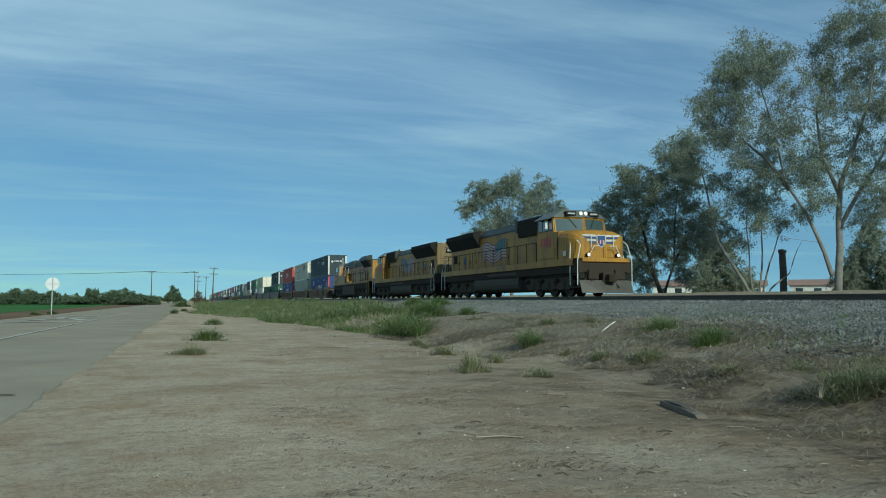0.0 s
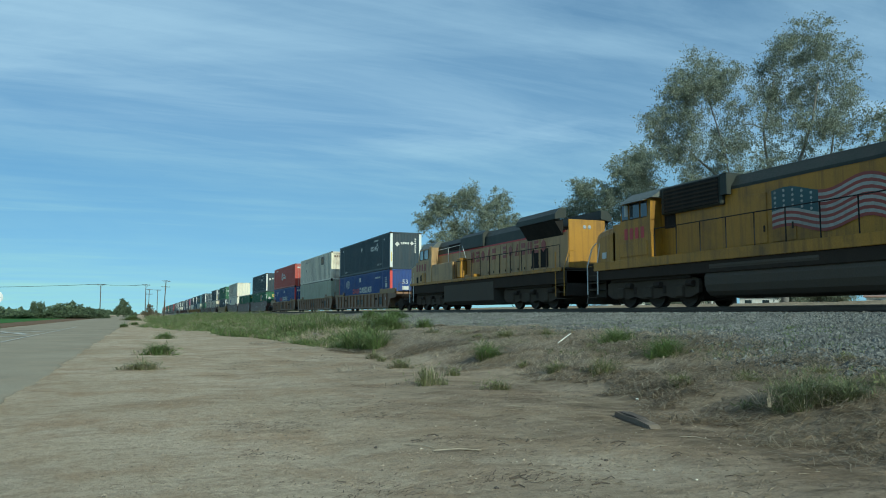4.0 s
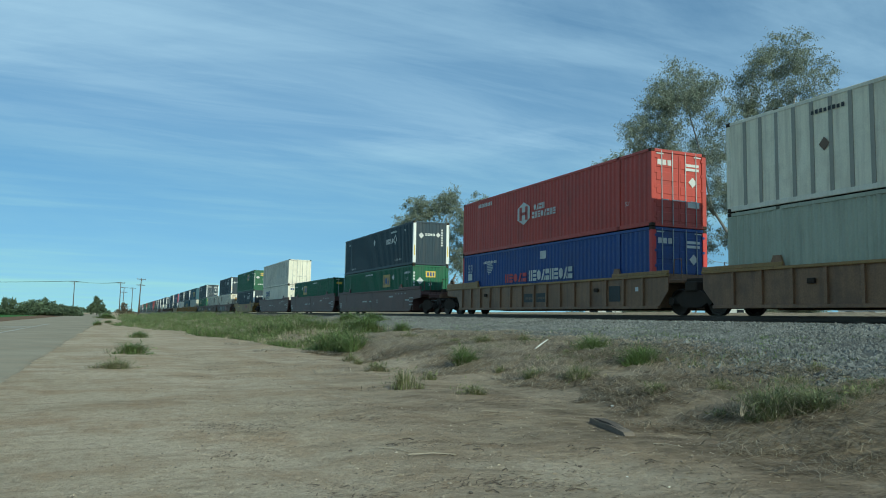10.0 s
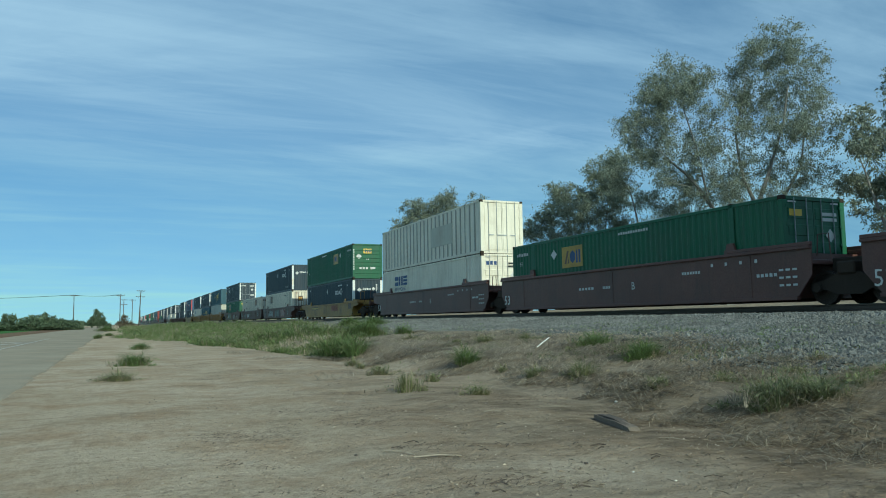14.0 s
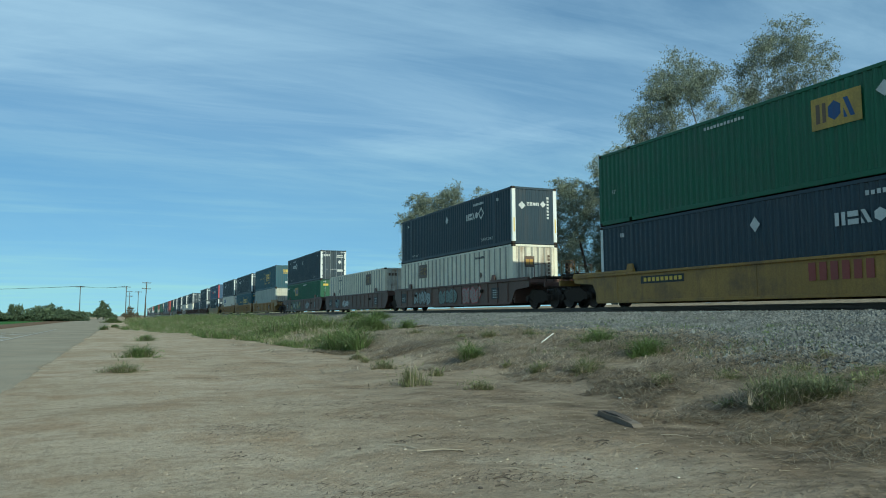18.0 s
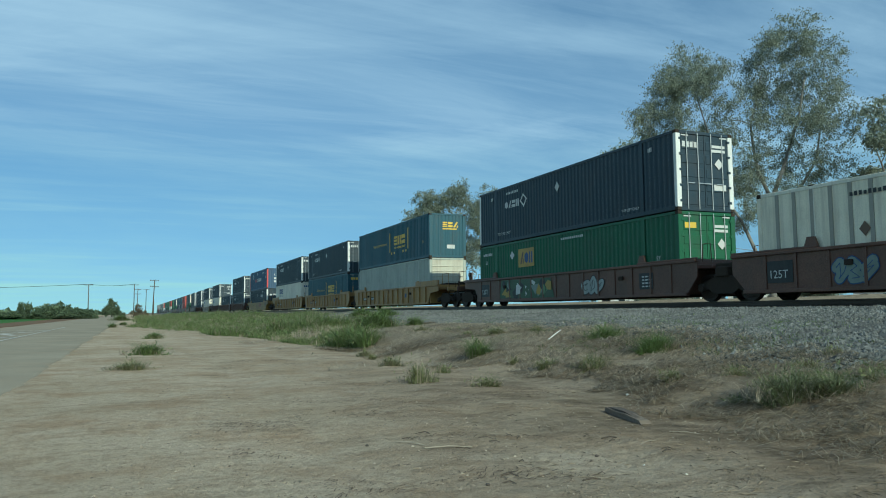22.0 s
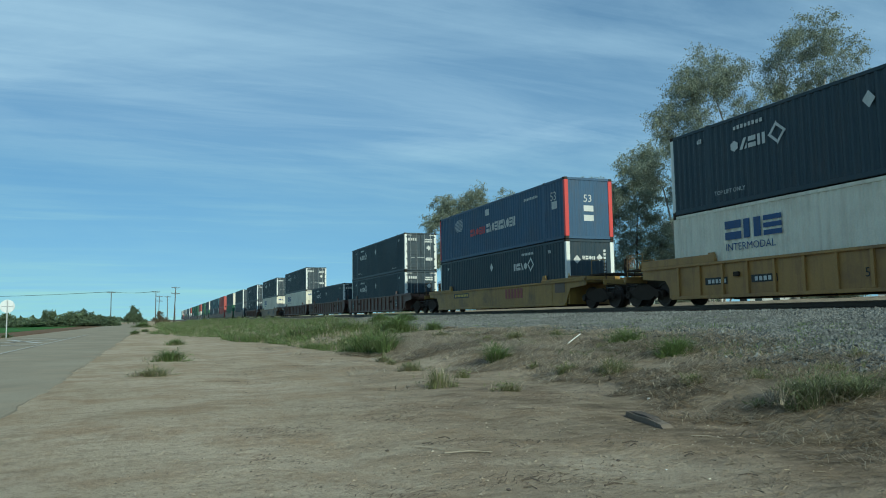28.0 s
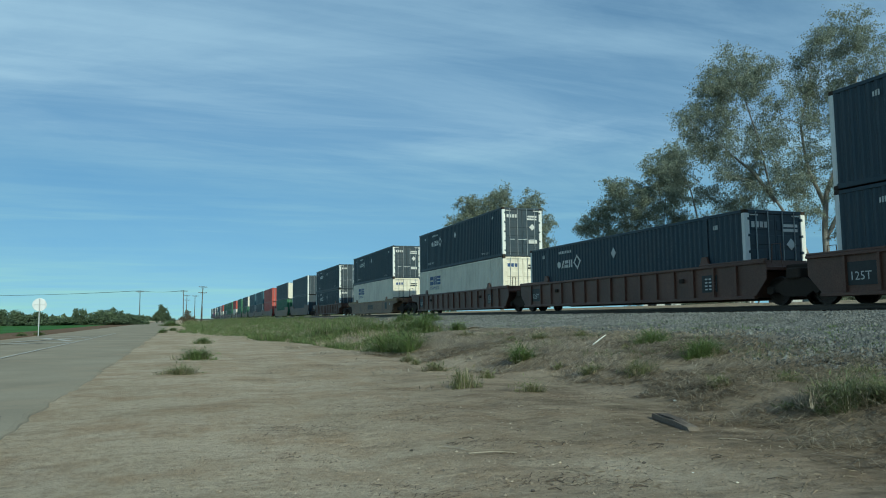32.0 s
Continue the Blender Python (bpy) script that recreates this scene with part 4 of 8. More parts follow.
def make_hedges():
    """Shrubs along the far field edge, then the darker rows behind."""
    kinds = []
    for k in range(5):
        v, f = shrub_mesh(100 + k, 4.2, 3.0, "shrub_leaf", 2600, 0.3)
        kinds.append(np_mesh("shrub", v, f, M["shrub_leaf"]))
    rnd = random.Random(5)
    i = 0
    x = -60.0
    while x < -8.5:
        s = rnd.uniform(0.7, 1.15)
        ob = tagged(new("shrub", kinds[i % 5]), "dark green wild shrub at the field edge", "shrub", "shrubs along the field")
        ob.matrix_basis = pose(x, 168 + rnd.uniform(-3, 5), -0.05, 0, 0, rnd.uniform(0, 360)) @ Matrix.Diagonal((1.25 * s, 1.1 * s, s * rnd.uniform(0.6, 0.9), 1))
        x += rnd.uniform(1.3, 2.3)
        i += 1
    for x, y, s, z in ((-15.5, 172, 1.5, 1.5), (-13.0, 175, 1.2, 1.2), (-33.5, 172, 1.1, 1.35), (-20.6, 172, 0.7, 1.4), (-28.0, 172, 1.0, 1.2)):
        ob = tagged(new("shrub", kinds[i % 5]), "tall rounded dark green shrub", "shrub", "shrubs along the field")
        ob.matrix_basis = pose(x, y, -0.05, 0, 0, rnd.uniform(0, 360)) @ Matrix.Diagonal((s, s, z, 1))
        i += 1
    # woods on the horizon
    rng = np.random.default_rng(77)
    n = 9000
    x = rng.uniform(-900, 260, n)
    y = 620 + rng.uniform(0, 60, n) + 0.1 * np.abs(x)
    keep = (x < -14) | (x > 45)
    x, y = x[keep], y[keep]
    hh = 3.6 + 1.6 * np.sin(x * 0.031) + 1.2 * np.sin(x * 0.11 + 1) + rng.uniform(-0.8, 1.2, len(x))
    z = rng.uniform(0.0, 1.0, len(x)) * hh
    v, f = leaves(rng, np.stack([x, y, z], 1), 3.4, 0.0, 0.5)
    tagged(new("far_woods", np_mesh("far_woods", v, f, M["shrub_leaf"])), "low dark woods along the horizon", "woods", kind="stuff")


make_hedges()


def weed(label, x, y, w, h, kind, seed):
    """A clump of fine upright blades; kind 0 lush green, 1 thin grey-green, 2 tall and stalky, 3 broad and olive."""
    rng = np.random.default_rng(seed)
    mat = ("grass_leaf", "weed_leaf", "weed_leaf", "olive_leaf")[kind]
    k = int((20, 11, 14, 26)[kind] * (0.5 + w * 2.0))
    fine = 0.0022 + 0.00014 * y
    r, a = np.abs(rng.normal(0, 0.5, k)), rng.uniform(0, 6.28, k)
    r = np.minimum(r, 1.15)
    cx, cy = r * np.cos(a) * w * 0.52, r * np.sin(a) * w * 0.4
    base = ground_z(x, y)
    c = np.stack([cx, cy, [ground_z(x + float(p), y + float(q)) - base - 0.01 for p, q in zip(cx, cy)]], 1)
    tall = h * np.maximum(0.2, 1.1 - 0.75 * r) * rng.uniform(0.35, 1.15, k)
    v, f = blades(rng, c, tall, np.full(k, 0.03 + 0.08 * w), fine, (2.0, 2.2, 1.0, 2.2)[kind], (26, 20, 18, 26)[kind])
    root = thing("weed_clump", label, "weed", "weeds on the bare ground", m=pose(x, y, base))
    g = tagged(new("stalk_tuft", np_mesh("stalk_tuft", v, f, M[mat])), kind="stuff")
    g.parent = root
    n = int((900, 420, 500, 1200)[kind] * w * max(0.25, h)) + 40
    q = rng.normal(size=(n, 3)) * np.array([w * 0.25, w * 0.2, 0])
    q[:, 2] = np.abs(rng.normal(size=n)) * h * 0.4 * np.clip(1.15 - np.hypot(q[:, 0], q[:, 1]) / w, 0.15, 1)
    v, f = leaves(rng, q, 0.05 + 0.0012 * y, -0.6, 0.12)
    g = tagged(new("foliage", np_mesh("foliage", v, f, M[mat])), kind="stuff")
    g.parent = root
    k2 = max(3, int(k * (0.25, 0.7, 0.6, 0.3)[kind]))
    c = np.stack([rng.normal(0, w * 0.28, k2), rng.normal(0, w * 0.2, k2), np.zeros(k2)], 1)
    v, f = blades(rng, c, np.full(k2, h * (0.6, 0.6, 1.0, 0.6)[kind]), np.full(k2, 0.12), fine * 0.7, (2.6, 2.6, 1.0, 2.8)[kind], (14, 14, 5, 16)[kind])
    d = tagged(new("dry_growth", np_mesh("dry_growth", v, f, M["dry_grass"])), kind="stuff")
    d.parent = root
    return root


WEED_LABELS = ("lush green grass clump on the bare bank", "thin grey-green weed clump with dry stalks", "tall stalky grey-green weeds with dry seed stems", "broad olive-green weed clump in dry straw")
WEEDS = (
    (8.82, 28.04, 1.96, 0.80, 0), (9.79, 26.19, 0.64, 0.47, 0), (8.52, 22.13, 0.47, 0.22, 1), (6.43, 22.96, 0.16, 0.22, 1), (6.11, 20.12, 0.38, 0.32, 0),
    (5.04, 16.91, 0.27, 0.27, 1), (4.83, 15.57, 0.15, 0.15, 1), (4.46, 13.15, 0.47, 0.23, 1), (3.71, 9.82, 0.49, 0.35, 2), (4.68, 11.22, 0.28, 0.15, 2),
    (4.33, 8.93, 0.42, 0.21, 1), (6.10, 12.95, 0.43, 0.43, 0), (8.70, 17.22, 0.59, 0.32, 1), (8.46, 18.46, 0.28, 0.12, 1), (9.63, 16.74, 0.32, 0.22, 1),
    (6.16, 10.49, 0.42, 0.20, 1), (6.15, 11.53, 0.14, 0.12, 1), (9.47, 13.47, 0.95, 0.39, 0), (8.53, 12.99, 0.30, 0.12, 1), (8.07, 10.12, 0.81, 0.38, 0),
    (6.55, 9.63, 0.66, 0.29, 1), (6.02, 7.25, 0.29, 0.19, 1), (5.87, 5.39, 0.62, 0.34, 3), (6.0, 5.75, 0.4, 0.24, 1), (6.13, 5.10, 0.5, 0.27, 3), (6.5, 5.6, 0.5, 0.2, 1), (6.65, 6.88, 0.41, 0.12, 1),
    (9.03, 7.48, 0.36, 0.17, 1), (7.00, 5.38, 0.37, 0.17, 1), (5.70, 5.90, 0.29, 0.08, 1), (7.74, 6.79, 0.42, 0.17, 1), (0.00, 14.07, 0.73, 0.22, 1),
    (0.36, 19.13, 0.81, 0.32, 0), (0.79, 31.93, 0.81, 0.29, 0), (-1.37, 59.26, 0.57, 0.33, 0), (-0.77, 69.13, 0.58, 0.29, 0),
    (12.7, 43.0, 1.6, 0.6, 0), (13.2, 40.0, 1.5, 0.55, 0), (-1.69, 118.0, 2.2, 0.7, 0),
)
for _i, (_x, _y, _w, _h, _k) in enumerate(WEEDS):
    weed(WEED_LABELS[_k], _x, _y, _w, _h, _k, 200 + _i)


def make_grass():
    """The weedy grass between the dirt and the track, and flattened straw on the bank."""
    rnd = random.Random(9)
    rng = np.random.default_rng(9)
    pts, hts, dry, dhts = [], [], [], []
    while len(pts) < 7600:
        y = 17 + 230 * rnd.random() ** 2.2
        edge = 5.0 - 2.6 * smoothstep(20, 45, y) - 2.0 * smoothstep(40, 62, y) + 1.2 * lump(0, y, 0.16, 5)
        wide = min(15.3, 5.4 + 0.31 * (y - 19)) - edge
        if rnd.random() * 6 > wide + 0.8:
            continue
        x = edge + (min(15.3, 5.4 + 0.31 * (y - 19) + 0.8 * lump(0, y, 0.4, 2)) - edge) * rnd.random()
        d = lump(x, y, 0.25, 3) + 0.7 * lump(x, y, 0.8, 8)
        if x < edge:
            continue
        if d < -0.12 and rnd.random() < 0.85:
            if rnd.random() < 0.3:
                dry.append((x, y, ground_z(x, y) - 0.01))
                dhts.append(rnd.uniform(0.1, 0.3))
            continue
        pts.append((x, y, ground_z(x, y) - 0.01))
        h = (0.1 + 0.7 * max(0, d)) * rnd.uniform(0.5, 1.4) * (1 if y < 80 else 1.3)
        hts.append(h)
        if rnd.random() < 0.3:
            dry.append((x + 0.1, y, ground_z(x, y) - 0.01))
            dhts.append(h * rnd.uniform(0.8, 1.3))
    v, f = blades(rng, np.array(pts), np.array(hts), np.full(len(pts), 0.24), 0.0065, 1.5, 26)
    tagged(new("grass", np_mesh("grass", v, f, M["grass_leaf"])), "patchy green weedy grass along the railway bank", "grass", kind="stuff")
    c = np.repeat(np.array(pts), 6, 0)
    c = c + rng.normal(size=c.shape) * np.array([0.22, 0.22, 0.0])
    c[:, 2] += np.repeat(np.array(hts), 6) * rng.uniform(0.1, 1.0, len(c))
    v, f = leaves(rng, c, 0.1, -0.8, 0.1)
    tagged(new("weed_leaves", np_mesh("weed_leaves", v, f, M["weed_leaf"])), "small weed leaves among the grass", "grass", kind="stuff")
    v, f = blades(rng, np.array(dry), np.array(dhts), np.full(len(dry), 0.2), 0.007, 1.2, 10)
    tagged(new("dry_grass", np_mesh("dry_grass", v, f, M["dry_grass"])), "dry brown grass stalks among the green", "grass", kind="stuff")
    # flattened straw: thin bent strips lying on the bank
    n = 150000
    y = 3.0 + 24 * rng.uniform(0, 1, n) ** 1.15
    x = 3.2 + 11.2 * rng.uniform(0, 1, n)
    keep = np.zeros(n, bool)
    zs = np.zeros(n)
    for i in range(n):
        xx, yy = float(x[i]), float(y[i])
        foot = foot_line(yy) - 0.2
        q = lump(xx, yy, 0.5, 13) + 0.6 * lump(xx, yy, 1.7, 5) + 0.85 * smoothstep(foot - 0.2, foot + 1.0, xx) - 0.45
        if xx < foot - 0.4 and rnd.random() < 0.85:
            continue
        if xx > toe_line(yy) and rnd.random() < smoothstep(-0.8, 1.0, xx - toe_line(yy)):
            continue
        if q > rnd.uniform(-0.15, 0.25):
            keep[i] = True
            zs[i] = ground_z(xx, yy)
    x, y, z = x[keep], y[keep], zs[keep]
    n = len(x)
    turn = np.array([lump(float(a), float(b), 0.35, 31) for a, b in zip(x, y)]) * 4 + rng.normal(0, 0.6, n)
    ln = rng.uniform(0.1, 0.42, n)
    w = (rng.uniform(0.0015, 0.004, n) * (0.5 + y / 7))[:, None]
    d = np.stack([np.cos(turn), np.sin(turn), np.zeros(n)], 1)
    e = np.stack([-np.sin(turn), np.cos(turn), np.zeros(n)], 1)
    o = np.stack([x, y, z + rng.uniform(0.003, 0.02, n)], 1)
    m = o + d * ln[:, None] * 0.5 + e * rng.normal(0, 0.02, n)[:, None] + np.array([0, 0, 1.0]) * rng.uniform(0.0, 0.06, n)[:, None]
    t = o + d * ln[:, None] + e * rng.normal(0, 0.04, n)[:, None] + np.array([0, 0, 1.0]) * rng.uniform(-0.005, 0.07, n)[:, None]
    v = np.stack([o - e * w, o + e * w, m + e * w, m - e * w, t + e * w * 0.4, t - e * w * 0.4], 1).reshape(-1, 3)
    b = np.arange(n)[:, None] * 6
    f = np.concatenate([b + np.array([0, 1, 2, 3]), b + np.array([3, 2, 4, 5])])
    tagged(new("dry_straw", np_mesh("dry_straw", v, f, M["dry_grass"])), "flattened dry straw matted on the dirt bank", "straw", kind="stuff")
    pts, hts = [], []
    while len(pts) < 900:
        y = 4 + 30 * rnd.random() ** 1.3
        x = 6.5 + 8.0 * rnd.random()
        d = lump(x, y, 0.4, 23) + 0.6 * lump(x, y, 1.3, 15)
        if d < 0.15:
            continue
        pts.append((x, y, ground_z(x, y) - 0.01))
        hts.append(rnd.uniform(0.05, 0.15))
    v, f = blades(rng, np.array(pts), np.array(hts), np.full(len(pts), 0.12), 0.0035, 1.6, 12)
    tagged(new("sparse_grass", np_mesh("sparse_grass", v, f, M["grass_leaf"])), "sparse short green weeds on the bank", "grass", kind="stuff")


make_grass()

# ---- road side, poles, far buildings, litter ----
M["dry_twig"] = surface("dry_twig", (0.34, 0.29, 0.22), rough=0.9)
M["pebble"] = surface("pebble", (0.34, 0.28, 0.21), rough=0.9, vary=0.3, island=0.55)
M["straw_bits"] = leaf_mat("straw_bits", (0.30, 0.245, 0.175), 0.6)
M["bark_bits"] = leaf_mat("bark_bits", (0.17, 0.13, 0.095), 0.6)
M["char_wood"] = surface("dark_timber", (0.19, 0.15, 0.11), rough=0.9, fine=30, bump=0.15)


def utility_pole(x, y, h, lean=0.0, arms=1, r=0.15):
    top = thing("utility_pole", "weathered wooden utility pole with crossarms", "pole", "utility poles", m=pose(x, y, -0.1, 0, lean, 0))
    part("mast", Geo().tube([(0, 0, 0), (0, 0, h * 0.5), (0, 0, h)], r, 8, r * 0.65), M["old_wood"], top, smooth=True)
    for k in range(arms):
        z = h - 0.35 - k * 1.7
        arm = part("crossarm", Geo().box(-1.2, 1.2, -0.07, 0.07, z, z + 0.14, 0.01), M["old_wood"], top)
        part("brace", Geo().tube([(-0.7, -0.08, z), (0, -0.12, z - 0.6)], 0.02, 4).tube([(0.7, -0.08, z), (0, -0.12, z - 0.6)], 0.02, 4), M["galv"], arm)
        for xx in (-1.05, -0.4, 0.4, 1.05):
            part("insulator", Geo().lathe([(0.03, 0), (0.06, 0.06), (0.05, 0.12), (0.06, 0.16), (0.02, 0.2)], "z", (xx, 0, z + 0.14), 8), M["galv"], arm)
    return top


utility_pole(-12.4, 244, 10.0)
utility_pole(0.15, 244, 10.1)
utility_pole(1.25, 300, 10.4, 1.0, 2)
utility_pole(4.3, 300, 10.3, 0.5)
utility_pole(5.15, 231, 10.9, 2.2, 2, 0.17)
utility_pole(5.6, 236, 5.2, 0.0, 0, 0.1)


def wire(a, b, sag):
    pts = []
    for i in range(13):
        t = i / 12
        pts.append((a[0] + (b[0] - a[0]) * t, a[1] + (b[1] - a[1]) * t, a[2] + (b[2] - a[2]) * t - sag * 4 * t * (1 - t)))
    ob = new("power_line", Geo().tube(pts, 0.022, 4).mesh("power_line", M["loco_dark"]))
    return tagged(ob, "thin dark overhead wire between poles", "wire", "overhead wires")


for _dx in (-1.0, 0.0, 1.0):
    wire((-12.4 + _dx * 0.4, 244 + _dx * 0.3, 9.85), (-110, 246 + _dx, 9.8), 1.5)
    wire((-12.4 + _dx * 0.4, 244 + _dx * 0.3, 9.85), (0.15 + _dx * 0.4, 244 + _dx * 0.3, 9.95), 0.45)


def round_sign(x, y):
    """The bare back of a round warning sign on its post."""
    top = thing("road_sign", "round road sign seen from its bare metal back", "sign", m=pose(x, y, 0, 0, 0, 4))
    part("post", Geo().box(-0.035, 0.035, -0.02, 0.02, -0.1, 2.5, 0.006), M["galv"], top)
    part("disc", Geo().lathe([(0.42, 0.022), (0.44, 0.026), (0.44, 0.034), (0.42, 0.038)], "y", (0, 0, 2.1), 28), M["sign_back"], top, "pale grey metal disc")
    for z in (1.85, 2.3):
        part("bolt", Geo().lathe([(0.018, -0.03), (0.018, 0.03)], "y", (0, 0, z), 8), M["galv"], top)
    part("brace_bar", Geo().box(-0.34, 0.34, 0.012, 0.024, 2.07, 2.11), M["galv"], top)


paint("sign_back", (0.72, 0.72, 0.72), rough=0.5, dirt_amount=0.1)
round_sign(-9.22, 56.75)
for _x, _y in ((-9.9, 55.0), (-9.3, 57.4)):
    weed("low green tuft at the foot of the sign", _x, _y, 0.7, 0.3, 0, 900 + int(_y))

paint("stucco", (0.68, 0.66, 0.60), dirt_amount=0.3)
paint("roof_red", (0.34, 0.2, 0.14), dirt_amount=0.3)


def low_building(x, y, turn, w, d, h, n):
    top = thing("low_building", "long low white building with reddish roof behind the trees", "building", m=pose(x, y, 1.4, 0, 0, turn))
    for a, b, c, e in ((-w / 2, w / 2, -d / 2, -d / 2 + 0.25), (-w / 2, w / 2, d / 2 - 0.25, d / 2), (-w / 2, -w / 2 + 0.25, -d / 2 + 0.25, d / 2 - 0.25), (w / 2 - 0.25, w / 2, -d / 2 + 0.25, d / 2 - 0.25)):
        part("wall", Geo().box(a, b, c, e, 0, h), M["stucco"], top)
    part("roof", Geo().prism([(-d / 2 - 0.5, h), (0, h + 1.0), (d / 2 + 0.5, h), (d / 2 + 0.5, h + 0.12), (0, h + 1.15), (-d / 2 - 0.5, h + 0.12)], "x", -w / 2 - 0.5, w / 2 + 0.5), M["roof_red"], top)
    for i in range(n):
        xx = -w / 2 + (i + 0.5) * w / n
        win = part("window", Geo().box(xx - 0.6, xx + 0.6, -d / 2 - 0.03, -d / 2 + 0.02, 1.0, 2.1), M["glass"], top)
        for name, z in (("window_sill", 0.92), ("window_head", 2.1)):
            part(name, Geo().box(xx - 0.68, xx + 0.68, -d / 2 - 0.05, -d / 2 - 0.03, z, z + 0.08), M["post_white"], win)
    return top


low_building(88, 120, -36, 9, 7, 2.5, 3)
low_building(110, 106, -46, 12, 8, 2.6, 4)
low_building(102, 118, -40, 7, 7, 2.6, 2)
low_building(128, 92, -54, 14, 8, 2.5, 4)

# a bare standing trunk among the gum trees
_t = thing("dead_tree_trunk", "thick bare brown dead trunk, broken off", "tree", m=pose(41.5, 44.0, 1.4))
part("trunk", Geo().tube([(0, 0, 0), (0.03, 0, 1.8), (0, 0.03, 3.3)], 0.26, 10, 0.24), M["bark_dark"], _t)
part("broken_top", Geo().prism([(-0.22, 3.25), (0.22, 3.25), (0.2, 3.45), (0.05, 3.38), (-0.1, 3.52), (-0.2, 3.42)], "y", -0.18, 0.22), M["bark_dark"], _t)

# litter on the dirt
_p = thing("broken_timber", "dark weathered broken timber lying on the dirt", "timber", m=pose(4.33, 5.85, bank(4.33, 5.85), 2, 0, -12.7))
part("plank", Geo().prism([(-0.40, 0.0), (0.41, 0.0), (0.39, 0.05), (0.16, 0.046), (-0.08, 0.06), (-0.37, 0.052), (-0.42, 0.026)], "x", -0.07, 0.03), M["char_wood"], _p)
part("splinter", Geo().prism([(-0.30, 0.052), (0.1, 0.05), (0.36, 0.054), (0.0, 0.074)], "x", -0.05, 0.0), M["old_wood"], _p)
part("split_edge", Geo().prism([(-0.05, 0.0), (0.44, 0.0), (0.42, 0.04), (0.0, 0.045)], "x", 0.045, 0.1), M["old_wood"], _p)


def stick(label, a, b, r, mat, name="stick"):
    mid = tuple((p + q) / 2 + (0.008 if i == 2 else 0.015) for i, (p, q) in enumerate(zip(a, b)))
    return tagged(new(name, Geo().tube([a, mid, b], r, 6, r * 0.7).mesh(name, M[mat])), label, "stick")


def on_dirt(x, y, up=0.01):
    return (x, y, bank(x, y) + up)


stick("bleached white stick on the bank", on_dirt(8.6, 14.48, 0.02), (9.2, 14.92, bank(9.2, 14.92) + 0.16), 0.016, "post_white")
stick("pale dry twig on the dirt", on_dirt(1.98, 5.11), on_dirt(2.32, 5.02), 0.006, "dry_twig")
stick("pale dry twig on the dirt", on_dirt(1.86, 5.42), on_dirt(2.02, 5.2), 0.005, "dry_twig")
stick("pale dry twig on the dirt", on_dirt(4.1, 5.0), on_dirt(4.3, 4.86), 0.003, "dry_twig")
stick("pale dry twig on the dirt", on_dirt(3.5, 4.6), on_dirt(3.7, 4.66), 0.003, "dry_twig")
stick("pale dry twig on the dirt", on_dirt(3.6, 7.2), on_dirt(3.75, 7.1), 0.004, "dry_twig")


M["wet_twig"] = surface("dark_twig", (0.10, 0.077, 0.056), rough=0.9)
_r = random.Random(71)
for _i in range(26):
    _x, _y, _a, _l = _r.uniform(1.9, 4.9), _r.uniform(3.3, 6.6), _r.gauss(-0.35, 0.45), _r.uniform(0.04, 0.13)
    stick("short dark fallen twig on the dirt", on_dirt(_x, _y, 0.004), on_dirt(_x + _l * math.cos(_a), _y + _l * math.sin(_a), 0.004), _r.uniform(0.003, 0.006), "wet_twig", "twig")


def pebble(label, x, y, s, mat, seed):
    rnd = random.Random(seed)
    bm = bmesh.new()
    bmesh.ops.create_icosphere(bm, subdivisions=2, radius=s)
    for v in bm.verts:
        v.co *= 1 + 0.3 * noise.noise(v.co * 3 / s + Vector((seed, 0, 0)))
        v.co.z *= 0.6
    me = bpy.data.meshes.new("pebble")
    bm.to_mesh(me)
    bm.free()
    me.materials.append(M[mat])
    ob = tagged(new("pebble", me), label, "stone", "stones on the dirt")
    ob.matrix_basis = pose(x, y, bank(x, y) + s * 0.35, 0, 0, rnd.uniform(0, 360))
    return ob


pebble("small white stone on the dirt", 5.41, 7.32, 0.02, "post_white", 1)
pebble("small white stone on the dirt", 3.18, 4.14, 0.008, "post_white", 2)
pebble("small dark stone on the dirt", 1.65, 5.46, 0.014, "bark_dark", 3)
pebble("small pale stone on the dirt", 3.2, 3.75, 0.009, "off_white_paint", 4)
pebble("small dark stone on the dirt", 3.05, 4.5, 0.016, "bark_dark", 5)
pebble("small dark stone on the dirt", 1.9, 3.9, 0.014, "bark_dark", 6)


